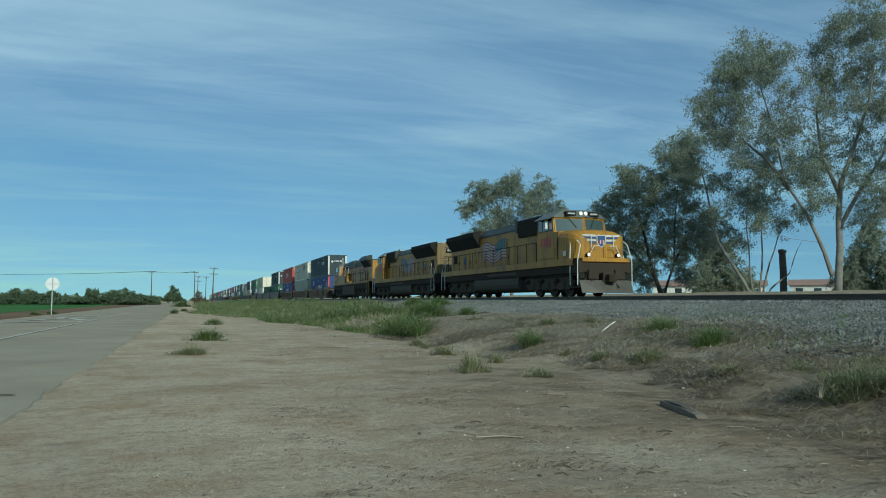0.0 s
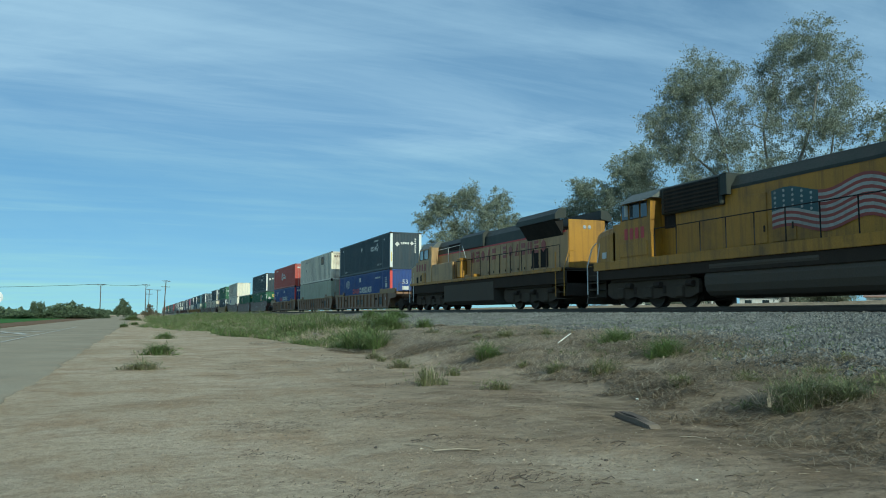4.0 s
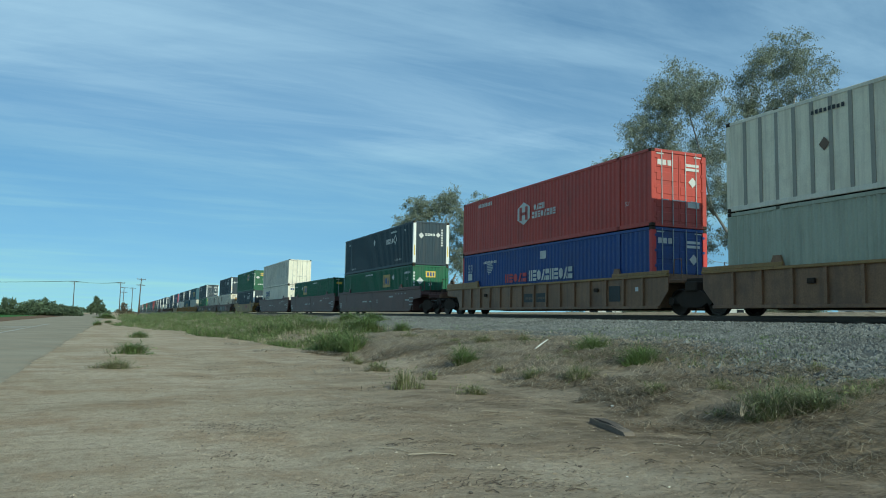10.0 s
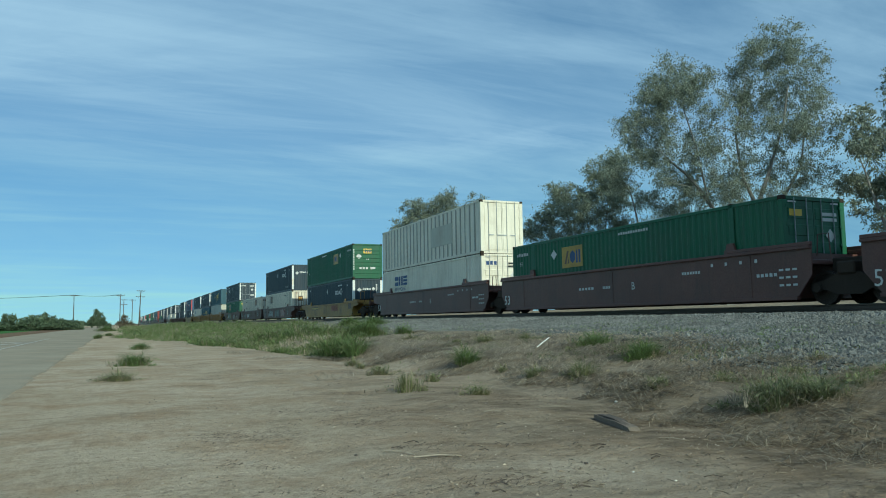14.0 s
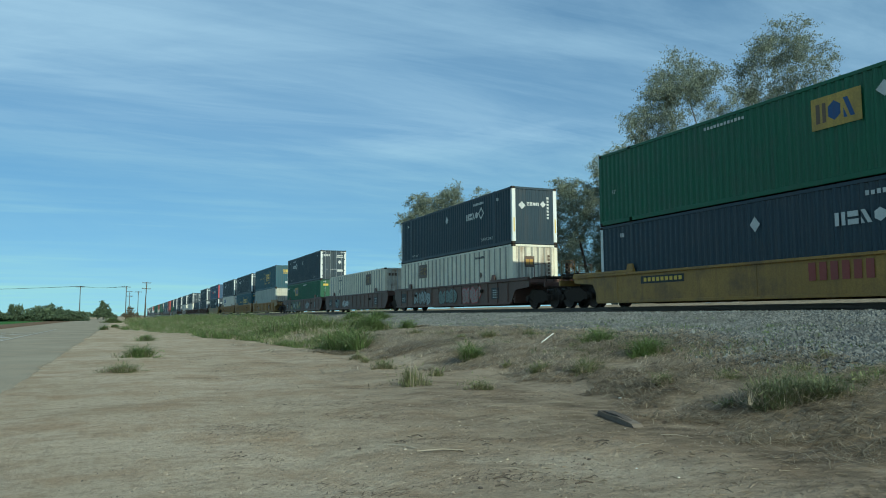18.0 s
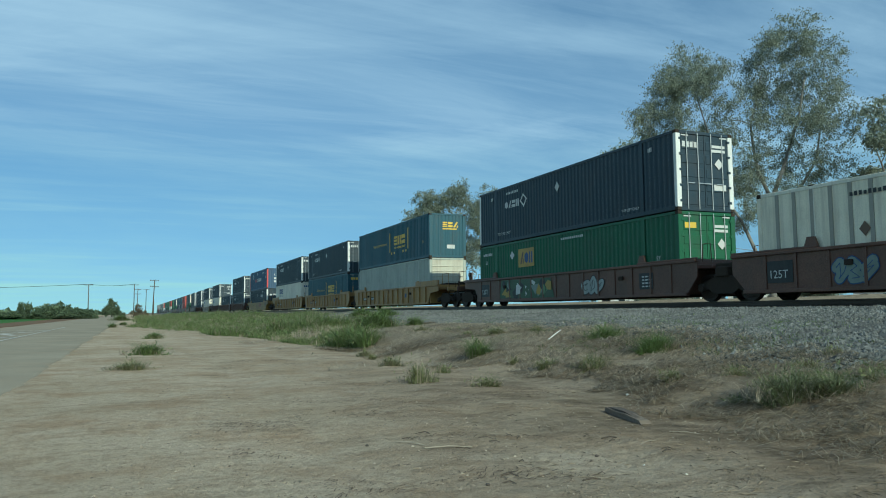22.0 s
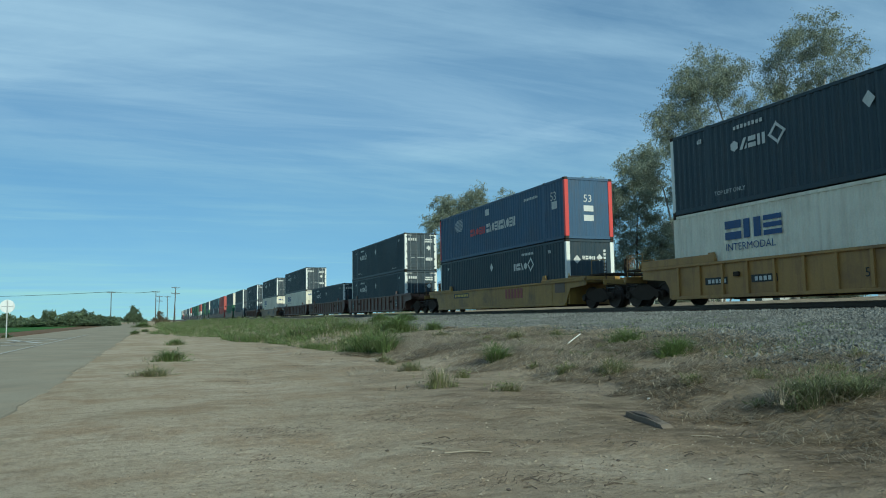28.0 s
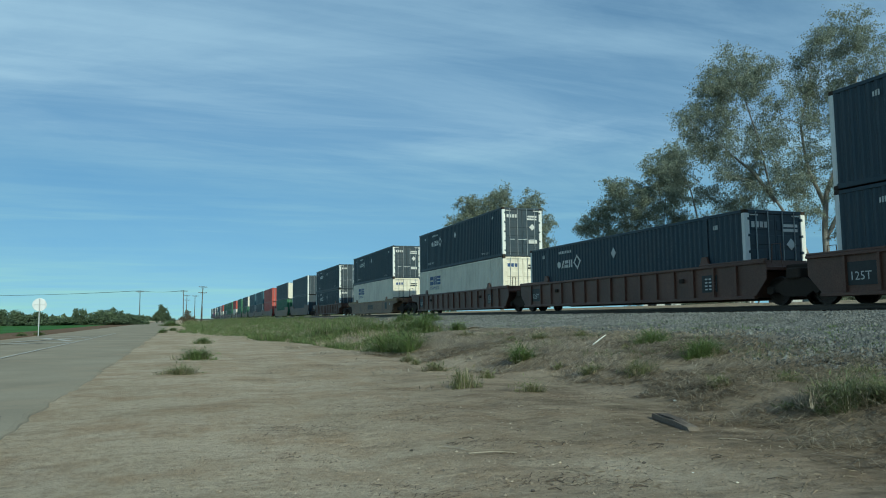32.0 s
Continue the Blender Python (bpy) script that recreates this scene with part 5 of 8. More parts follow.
def make_litter():
    """Countless pebbles, chips and straw bits on the bare dirt."""
    rng = np.random.default_rng(15)
    n = 9000
    y = 2.6 + 26 * rng.uniform(0, 1, n) ** 1.7
    x = rng.uniform(-1.2, 1.0, n) * (0.25 * y + 1) + 0.42 * y + 0.3
    ok = (x > -1.2) & (x < 13)
    x, y = x[ok], y[ok]
    v, f = [], []
    base = np.array([(1, 0, 0), (0, 1, 0), (-1, 0, 0), (0, -1, 0), (0, 0, 0.8), (0, 0, -0.5)])
    tri = [(0, 1, 4), (1, 2, 4), (2, 3, 4), (3, 0, 4), (1, 0, 5), (2, 1, 5), (3, 2, 5), (0, 3, 5)]
    for i in range(len(x)):
        s = 0.004 + 0.009 * rng.uniform() ** 4
        p = base * s * rng.uniform(0.6, 1.3, (6, 1)) + np.array([x[i], y[i], bank(x[i], y[i]) + s * 0.3])
        k = len(v)
        v.extend(p.tolist())
        f.extend([(a + k, b + k, c + k) for a, b, c in tri])
    tagged(new("pebbles", np_mesh("pebbles", v, f, M["pebble"])), "scattered small pebbles and clods on the dirt", "gravel", kind="stuff")
    n = 1900
    y = 2.6 + 16 * rng.uniform(0, 1, n) ** 1.5
    x = 0.2 * y + rng.uniform(0, 1, n) ** 0.6 * (0.75 * y + 1.2)
    v, f = [], []
    for i in range(n):
        if x[i] > 9 or (x[i] < 2.2 and rng.uniform() < 0.75):
            continue
        a, ln, w = rng.uniform(0, 6.28), rng.uniform(0.02, 0.10), rng.uniform(0.001, 0.0024)
        z = bank(x[i], y[i]) + 0.004
        dx, dy = math.cos(a) * ln, math.sin(a) * ln
        k = len(v)
        v.extend([(x[i] - dy / ln * w, y[i] + dx / ln * w, z), (x[i] + dy / ln * w, y[i] - dx / ln * w, z), (x[i] + dx, y[i] + dy, bank(x[i] + dx, y[i] + dy) + 0.004), (x[i] + dx / 2, y[i] + dy / 2, z + 0.006)])
        f.extend([(k, k + 1, k + 2), (k, k + 3, k + 2)])
    rnd = random.Random(44)
    v2, f2 = [], []
    while len(f2) < 6500:
        yy = 2.8 + 17 * rnd.random() ** 1.4
        xx = 0.6 + 6.0 * rnd.random()
        if lump(xx, yy * 1.6, 0.55, 41) + 0.7 * lump(xx, yy * 2, 1.5, 17) < rnd.uniform(0.12, 0.5):
            continue
        a, ln, w = rnd.gauss(0.2, 0.7), rnd.uniform(0.01, 0.06), rnd.uniform(0.001, 0.004)
        z = bank(xx, yy) + 0.003
        dx, dy = math.cos(a) * ln, math.sin(a) * ln
        k = len(v2)
        v2.extend([(xx - dy / ln * w, yy + dx / ln * w, z), (xx + dy / ln * w, yy - dx / ln * w, z), (xx + dx + dy / ln * w * 0.5, yy + dy - dx / ln * w * 0.5, z + 0.004), (xx + dx - dy / ln * w * 0.5, yy + dy + dx / ln * w * 0.5, z + 0.006)])
        f2.append((k, k + 1, k + 2, k + 3))
    tagged(new("bark_litter", np_mesh("bark_litter", v2, f2, M["bark_bits"])), "dark bark flakes and rotted twigs on the dirt", "litter", kind="stuff")
    tagged(new("straw_bits", np_mesh("straw_bits", v, f, M["straw_bits"])), "scattered dark straw and bark bits", "litter", kind="stuff")


make_litter()

# ---- containers ----
CL, CW, CH = 16.15, 2.59, 2.90
HW = CW / 2


def corrugated(y0, y1, z0, z1, x, depth, pitch, out):
    """A trapezoid-ribbed steel wall in the y-z plane; out: the side that it faces."""
    g = Geo()
    n = max(1, round((y1 - y0) / pitch))
    p = (y1 - y0) / n
    line = []
    for i in range(n):
        a = y0 + i * p
        line += [(a, 0), (a + 0.3 * p, 0), (a + 0.5 * p, 1), (a + 0.8 * p, 1)]
    line.append((y1, 0))
    v, f = [], []
    for y, k in line:
        xx = x - out * depth * k
        v += [(xx, y, z0), (xx, y, z1)]
    for i in range(len(line) - 1):
        f.append((2 * i, 2 * i + 2, 2 * i + 3, 2 * i + 1))
    # back plate gives the wall its thickness
    b = len(v)
    xb = x - out * (depth + 0.03)
    v += [(xb, y0, z0), (xb, y1, z0), (xb, y1, z1), (xb, y0, z1)]
    f.append((b, b + 1, b + 2, b + 3))
    return g.add(v, f)


def posts_wall(y0, y1, z0, z1, x, out, pitch=0.61):
    """A smooth sheet wall with slim raised vertical posts."""
    g = Geo().box(min(x - out * 0.05, x - out * 0.02), max(x - out * 0.05, x - out * 0.02), y0, y1, z0, z1)
    return g


def plain_mark(k, a, w, z, h):
    """Outlines of one plain shape that stands for a painted character: pieces in (along, up)."""
    def box(p0, p1, q0, q1):
        return [(a + p0 * w, z + q0 * h), (a + p1 * w, z + q0 * h), (a + p1 * w, z + q1 * h), (a + p0 * w, z + q1 * h)]
    return (
        [box(0, 0.36, 0, 1), box(0.6, 1.0, 0, 1)],
        [[(a, z), (a + 0.4 * w, z), (a + w, z + h), (a + 0.6 * w, z + h)], [(a + 0.66 * w, z), (a + w, z), (a + w, z + 0.5 * h)]],
        [box(0, 1, 0, 0.25), box(0, 1, 0.38, 0.62), box(0, 1, 0.75, 1)],
        [box(0, 1, 0, 0.4), box(0, 1, 0.58, 1)],
        [[(a, z + 0.25 * h), (a + w * 0.5, z), (a + w, z + 0.25 * h), (a + w, z + 0.75 * h), (a + w * 0.5, z + h), (a, z + 0.75 * h)]],
    )[k % 5]


def bars(mat, parent, name, side, y, z, w, h, n, label="", gap=0.35):
    """A row of n plain marks that stand for lettering: heavy shapes for a brand, upright bars for small print."""
    g = Geo()
    p = w / n
    x = -HW - 0.004 if side < 0 else HW + 0.004
    lo, hi = min(x, x + 0.004 * side), max(x, x + 0.004 * side)
    if name == "brand_bars":
        for i in range(n):
            mark = Geo()
            for poly in plain_mark(i * 2 + n, y + i * p, p * (1 - gap * 0.6), z, h):
                mark.prism(poly, "x", lo, hi)
            part("brand_mark", mark, mat, parent, label)
        return None
    for i in range(n):
        a = y + i * p
        g.box(lo, hi, a, a + p * (1 - gap), z, z + h * (1.0 if i % 3 else 0.86))
    return tagged(part(name, g, mat, parent), label, kind="stuff")


def flat(mat, parent, name, side, poly, label=""):
    """A flat painted shape on a side wall: poly in (y, z)."""
    x = -HW - 0.005 if side < 0 else HW + 0.005
    g = Geo().prism(poly, "x", min(x, x + side * 0.003), max(x, x + side * 0.003))
    return part(name, g, mat, parent, label)


def diamond(cy, cz, r, rz=None):
    rz = rz or r
    return [(cy - r, cz), (cy, cz + rz), (cy + r, cz), (cy, cz - rz)]


def ring_mark(mat, parent, name, side, cy, cz, r):
    """An open diamond made of four bars."""
    x = -HW - 0.006 if side < 0 else HW + 0.006
    g = Geo()
    w = r * 0.34
    for a in range(4):
        c, s = math.cos(a * math.pi / 2), math.sin(a * math.pi / 2)
        p0, p1 = (cy + c * r, cz + s * r), (cy - s * r * 0.86, cz + c * r * 0.86)
        q0, q1 = (cy + c * (r - w), cz + s * (r - w)), (cy - s * (r - w) * 0.86, cz + c * (r - w) * 0.86)
        g.prism([p0, p1, q1, q0], "x", min(x, x + side * 0.003), max(x, x + side * 0.003))
    return part(name, g, mat, parent)


def text_side(text, size, mat, parent, name, side, y, z, label=""):
    me = lettering(text, size, name, mat)
    if side < 0:
        m = pose(-HW - 0.008, y, z, 0, 0, -90)
    else:
        m = pose(HW + 0.008, y, z, 0, 0, 90)
    return share(name, me, parent, m, label)


def text_end(text, size, mat, parent, name, x, y, z):
    return share(name, lettering(text, size, name, mat), parent, pose(x, y, z))


def end_flat(mat, parent, name, y, poly, label=""):
    return part(name, Geo().prism(poly, "y", y - 0.003, y), mat, parent, label)


def far_container(style):
    """A container that is only seen from afar: the same body with fewer fittings."""
    s = STYLES[style]
    body, post, trim = M[s["body"]], M[s.get("post", s["body"])], M[s.get("trim", s["body"])]
    top = thing("shipping_container", s["label"], "container", "containers on the train")
    for side in (-1, 1):
        x = side * HW
        part("side_wall", corrugated(0.15, CL - 0.15, 0.16, CH - 0.11, x - side * 0.012, 0.036, 0.55, side), body, top)
        part("top_rail", Geo().box(min(x, x - side * 0.07), max(x, x - side * 0.07), 0.1, CL - 0.1, CH - 0.12, CH - 0.01), trim, top)
        part("bottom_rail", Geo().box(min(x, x - side * 0.07), max(x, x - side * 0.07), 0.1, CL - 0.1, 0.02, 0.18), trim, top)
        for y, a in ((0.0, 1), (CL, -1)):
            part("corner_post", Geo().box(min(x, x - side * 0.2), max(x, x - side * 0.2), min(y, y + a * 0.16), max(y, y + a * 0.16), 0.0, CH, 0.012), post, top)
        x0, x1 = (-HW + 0.19, -0.01) if side < 0 else (0.01, HW - 0.19)
        door = part("door", Geo().box(x0, x1, CL - 0.08, CL - 0.03, 0.1, CH - 0.1, 0.01), M[s.get("door", s["body"])], top)
        for k in (0.28, 0.74):
            xx = x0 + (x1 - x0) * k
            part("lock_rod", Geo().tube([(xx, CL, 0.06), (xx, CL, CH - 0.06)], 0.025, 4), M["galv"], door)
    part("roof", Geo().box(-HW + 0.05, HW - 0.05, 0.06, CL - 0.06, CH - 0.06, CH - 0.015), trim, top)
    part("floor_frame", Geo().box(-HW + 0.06, HW - 0.06, 0.06, CL - 0.06, 0.05, 0.16), M["under_black"], top)
    part("front_wall", Geo().box(-HW + 0.18, HW - 0.18, 0.03, 0.09, 0.05, CH - 0.05, 0.01), M[s.get("front_mat", s["body"])], top)
    return top


def container(style):
    """One domestic container; its front wall at y = 0, its doors at y = CL."""
    s = STYLES[style]
    body, post = M[s["body"]], M[s.get("post", s["body"])]
    name = "shipping_container"
    top = thing(name, s["label"], "container", s.get("group", "containers on the train"))
    trim = M[s.get("trim", s["body"])]
    for side in (-1, 1):
        x = side * HW
        wall = s.get("wall", "rib")
        if wall == "rib":
            w = part("side_wall", corrugated(0.15, CL - 0.15, 0.16, CH - 0.11, x - side * 0.012, 0.036, 0.275, side), body, top)
        else:
            w = part("side_wall", posts_wall(0.15, CL - 0.15, 0.16, CH - 0.11, x, side), body, top)
            seam = Geo().box(-0.022, 0.022, -0.06, 0.06, 0.16, CH - 0.11).mesh("wall_post", M["wall_post_grey"])
            for i in range(1, 26):
                share("wall_post", seam, w, pose(x - side * 0.019, 0.15 + i * 0.61, 0))
        part("top_rail", Geo().box(x - 0.06 if side > 0 else x, x if side > 0 else x + 0.06, 0.1, CL - 0.1, CH - 0.12, CH - 0.01, 0.01), trim, top)
        part("bottom_rail", Geo().box(x - 0.07 if side > 0 else x, x if side > 0 else x + 0.07, 0.1, CL - 0.1, 0.02, 0.18, 0.012), trim, top)
        for y in (1.98, CL - 1.98):
            part("lift_post", Geo().box(min(x, x - side * 0.08), max(x, x - side * 0.08) , y - 0.09, y + 0.09, 0.02, CH - 0.005, 0.012), trim, top)
            part("lift_casting", Geo().box(min(x + side * 0.004, x - side * 0.16), max(x + side * 0.004, x - side * 0.16), y - 0.09, y + 0.09, CH - 0.03, CH + 0.012, 0.01), M["under_black"], top)
        for y, a in ((0.0, 1), (CL, -1)):
            part("corner_post", Geo().box(min(x, x - side * 0.2), max(x, x - side * 0.2), min(y, y + a * 0.16), max(y, y + a * 0.16), 0.12, CH - 0.12, 0.012), post, top)
            for z in (0.0, CH - 0.125):
                part("corner_casting", Geo().box(min(x + side * 0.003, x - side * 0.17), max(x + side * 0.003, x - side * 0.17), min(y - a * 0.003, y + a * 0.18), max(y - a * 0.003, y + a * 0.18), z, z + 0.125, 0.015), M["under_black"] if s.get("dark_castings", True) else trim, top)
    part("roof", Geo().box(-HW + 0.05, HW - 0.05, 0.06, CL - 0.06, CH - 0.06, CH - 0.015), trim, top)
    part("floor_frame", Geo().box(-HW + 0.06, HW - 0.06, 0.06, CL - 0.06, 0.05, 0.16), M["under_black"], top)
    # front wall
    g = Geo()
    if s.get("front") == "flat_ribs":
        g.box(-HW + 0.18, HW - 0.18, 0.05, 0.08, 0.15, CH - 0.12)
        fw = part("front_wall", g, M[s.get("front_mat", s["body"])], top)
        rib = Geo().box(-HW + 0.2, HW - 0.2, -0.012, 0.03, 0, 0.06, 0.01).mesh("front_rib", M[s.get("front_mat", s["body"])])
        for i in range(7):
            share("front_rib", rib, fw, pose(0, 0.025, 0.4 + i * 0.32))
    elif s.get("wall") == "post":
        fw = part("front_wall", Geo().box(-HW + 0.18, HW - 0.18, 0.05, 0.09, 0.15, CH - 0.12), M["stained_white"], top)
        post_bar = Geo().box(-0.05, 0.05, -0.022, 0.02, 0.15, CH - 0.12, 0.008).mesh("front_post", M["wall_post_grey"])
        for i in range(6):
            share("front_post", post_bar, fw, pose(-0.92 + i * 0.368, 0.045, 0))
        part("front_panel", Geo().box(-0.62, -0.06, 0.008, 0.02, 1.75, 2.3), M["decal_brown"], fw, "faded brown brand panel")
        part("brand_bars", Geo().box(-0.55, -0.38, 0.002, 0.008, 1.88, 2.15).box(-0.34, -0.16, 0.002, 0.008, 1.88, 2.15), M["decal_orange"], fw)
        for k in range(9):
            part("serial_bar", Geo().box(0.72, 0.84, 0.012, 0.024, 0.9 + k * 0.17, 1.02 + k * 0.17), M["decal_brown"], fw)
    else:
        n, g = 9, Geo()
        p = (CW - 0.36) / n
        line = []
        for i in range(n):
            a = -HW + 0.18 + i * p
            line += [(a, 0.03), (a + p * 0.4, 0.03), (a + p * 0.55, 0.052), (a + p * 0.85, 0.052)]
        line += [(HW - 0.18, 0.03), (HW - 0.18, 0.1), (-HW + 0.18, 0.1)]
        g.prism(line, "z", 0.15, CH - 0.12)
        part("front_wall", g, M[s.get("front_mat", s["body"])], top)
    part("front_sill", Geo().box(-HW + 0.17, HW - 0.17, 0.01, 0.12, 0.0, 0.15, 0.012), trim, top)
    part("front_header", Geo().box(-HW + 0.17, HW - 0.17, 0.01, 0.12, CH - 0.13, CH - 0.01, 0.012), trim, top)
    # doors
    part("door_sill", Geo().box(-HW + 0.17, HW - 0.17, CL - 0.12, CL - 0.005, 0.0, 0.14, 0.012), trim, top)
    part("door_header", Geo().box(-HW + 0.17, HW - 0.17, CL - 0.12, CL - 0.005, CH - 0.13, CH - 0.01, 0.012), trim, top)
    for side in (-1, 1):
        x0, x1 = (-HW + 0.19, -0.01) if side < 0 else (0.01, HW - 0.19)
        g = Geo().box(x0, x1, CL - 0.08, CL - 0.045, 0.15, CH - 0.14)
        for i in range(5 if s.get("wall", "rib") == "rib" else 1):
            z = 0.22 + i * 0.5
            g.box(x0 + 0.06, x1 - 0.06, CL - 0.05, CL - 0.025, z, z + (0.33 if s.get("wall", "rib") == "rib" else 2.3), 0.012)
        door = part("door", g, M[s.get("door", s["body"])], top)
        for k in (0.28, 0.74):
            x = x0 + (x1 - x0) * k
            rod = part("lock_rod", Geo().tube([(x, CL + 0.002, 0.06), (x, CL + 0.002, CH - 0.06)], 0.019, 6), M["galv"], door)
            part("rod_handle", Geo().box(min(x, x - side * 0.3), max(x, x - side * 0.3), CL + 0.012, CL + 0.03, 0.98, 1.02), M["galv"], door)
        hx = x0 + 0.0 if side < 0 else x1
        for i in range(5):
            z = 0.3 + i * 0.56
            part("hinge", Geo().box(hx - 0.07, hx + 0.07, CL - 0.03, CL + 0.012, z, z + 0.09, 0.006), trim, door)
    marks(style, top)
    return top


def marks(style, top):
    s = STYLES[style]
    kind = s.get("marks")
    W, Yw, Bl = M["decal_white"], M["decal_yellow"], M["decal_blue"]
    for side in (-1, 1):
        if kind == "navy_box":
            bars(W, top, "brand_bars", side, 3.9 if side < 0 else 3.05, 1.73, 1.55, 0.36, 4, gap=0.3)
            ring_mark(W, top, "brand_diamond", side, 3.5 if side < 0 else 5.0, 1.95, 0.38)
            bars(W, top, "serial_bars", side, 3.2, 2.44, 1.3, 0.13, 8)
            flat(W, top, "placard", side, diamond(8.15, 2.1, 0.2, 0.24))
            text_side("TOP LIFT ONLY", 0.2, W, top, "lift_notice", side, 3.55 if side < 0 else 2.2, 0.42)
            text_side("TOP LIFT ONLY", 0.16, W, top, "lift_notice", side, 14.0 if side < 0 else 12.9, 0.3)
            for y in (1.45, 14.6):
                bars(W, top, "panel_code", side, y, 2.35, 0.25, 0.16, 3)
        elif kind == "green_box":
            flat(M["panel_yellow"], top, "brand_panel", side, [(4.4, 1.55), (5.95, 1.55), (5.95, 2.45), (4.4, 2.45)], "yellow brand panel")
            x = -HW - 0.009 if side < 0 else HW + 0.009
            for i, (a, w) in enumerate(((4.6, 0.34), (5.03, 0.38), (5.48, 0.32))):
                mark = Geo()
                for poly in plain_mark((1, 4, 0)[i], a, w, 1.72, 0.55):
                    mark.prism(poly, "x", min(x, x + side * 0.003), max(x, x + side * 0.003))
                part("brand_mark", mark, M["decal_brown"] if (i == 2) == (side < 0) and i != 1 else Bl, top)
            flat(W, top, "placard", side, diamond(3.75, 2.2, 0.24, 0.22))
            text_side("53'", 0.26, W, top, "length_number", side, 1.2 if side < 0 else 0.7, 1.9)
            bars(W, top, "notice_bars", side, 8.4, 2.55, 1.8, 0.1, 12)
            bars(W, top, "serial_bars", side, 0.45, 2.35, 1.1, 0.14, 7)
            text_side("53'", 0.22, W, top, "length_number", side, 15.3 if side < 0 else 14.9, 1.2)
        elif kind == "post_box":
            flat(M["decal_brown"], top, "brand_panel", side, [(11.4, 1.75), (12.75, 1.75), (12.75, 2.6), (11.4, 2.6)], "faded brown brand panel")
            bars(M["decal_orange"], top, "brand_bars", side, 11.6, 1.95, 0.95, 0.45, 3)
            flat(M["decal_brown"], top, "placard", side, diamond(3.6, 1.5, 0.17, 0.2))
            bars(M["decal_black"], top, "serial_bars", side, 3.2, 2.4, 1.1, 0.12, 8)
        elif kind == "stack":
            bars(W, top, "brand_bars", side, 5.1 if side < 0 else 7.35, 1.22, 3.7, 0.5, 10, gap=0.28)
            bars(M["decal_red"], top, "brand_bars", side, 8.95 if side < 0 else 5.0, 1.22, 2.2, 0.42, 5)
            g = Geo()
            x = -HW - 0.006 if side < 0 else HW + 0.006
            for i in range(9):
                z = 1.72 + i * 0.085
                h = math.sqrt(max(0.01, 1 - ((i - 4) / 4.6) ** 2))
                g.box(min(x, x + side * 0.003), max(x, x + side * 0.003), (12.5 if side < 0 else 3.3) - 0.3 * h, (12.75 if side < 0 else 2.9) + 0.75 * h, z, z + 0.05)
            part("globe_mark", g, M["decal_pale"], top, "faded striped globe mark")
            text_side("53", 0.6, W, top, "length_number", side, 1.35 if side < 0 else 0.7, 1.92)
            for y, z in ((0.72, 1.5), (8.35, 2.2)):
                flat(W, top, "data_panel", side, [(y, z), (y + 0.5, z), (y + 0.5, z + 0.36), (y, z + 0.36)])
            bars(W, top, "serial_bars", side, 2.6, 2.3, 1.5, 0.13, 9)
        elif kind == "hub":
            hexa = [((9.35 if side < 0 else 6.8) + 0.68 * math.sin(a * math.pi / 3), 1.58 + 0.55 * math.cos(a * math.pi / 3)) for a in range(6)]
            flat(W, top, "brand_hexagon", side, hexa, "white hexagon mark")
            x = -HW - 0.009 if side < 0 else HW + 0.009
            g = Geo()
            for a in ((8.95, 9.5) if side < 0 else (6.4, 6.95)):
                g.box(min(x, x + side * 0.003), max(x, x + side * 0.003), a, a + 0.24, 1.25, 1.9)
            g.box(min(x, x + side * 0.003), max(x, x + side * 0.003), 9.1 if side < 0 else 6.5, 9.6 if side < 0 else 7.1, 1.5, 1.64)
            part("brand_bars", g, M["red_paint"], top)
            bars(W, top, "brand_bars", side, 6.45 if side < 0 else 7.6, 1.25, 2.1, 0.3, 8)
            bars(W, top, "brand_bars", side, 7.3 if side < 0 else 7.75, 1.62, 1.0, 0.28, 4)
            bars(W, top, "serial_bars", side, 1.9, 2.45, 1.6, 0.2, 9)
            text_side("53'", 0.24, W, top, "length_number", side, 15.0 if side < 0 else 14.6, 0.9)
        elif kind == "teal_box":
            flat(Yw, top, "bracket", side, [(7.95 if side < 0 else 8.05, 0.9), (8.1 if side < 0 else 8.2, 0.9), (8.1 if side < 0 else 8.2, 2.35), (7.95 if side < 0 else 8.05, 2.35)])
            flat(Yw, top, "bracket", side, [(4.0 if side < 0 else 12.0, 0.9), (4.15 if side < 0 else 12.15, 0.9), (4.15 if side < 0 else 12.15, 2.35), (4.0 if side < 0 else 12.0, 2.35)])
            bars(Yw, top, "brand_bars", side, 4.7 if side < 0 else 8.95, 1.35, 2.5, 0.65, 3, gap=0.22)
            bars(Yw, top, "brand_bars", side, 4.7 if side < 0 else 8.95, 1.08, 2.3, 0.14, 10)
            text_side("How tomorrow moves", 0.36, Yw, top, "slogan", side, 12.1 if side < 0 else 4.1, 1.5)
            for y in ((4.5, 5.1, 7.0, 7.6) if side < 0 else (8.5, 9.1, 11.0, 11.6)):
                flat(Yw, top, "dot_mark", side, [(y + 0.13 * math.cos(k), 0.8 + 0.1 * math.sin(k)) for k in (0, 0.8, 1.6, 2.4, 3.14, 3.9, 4.7, 5.5)])
            text_side("53'", 0.26, Yw, top, "length_number", side, 1.3 if side < 0 else 0.9, 1.0)
        elif kind == "cream_box":
            bars(Bl, top, "brand_bars", side, 2.6, 1.78, 2.5, 0.62, 3, gap=0.22)
            text_side("INTERMODAL", 0.34, Bl, top, "service_word", side, 5.1 if side < 0 else 2.6, 1.42)
        elif kind == "patch":
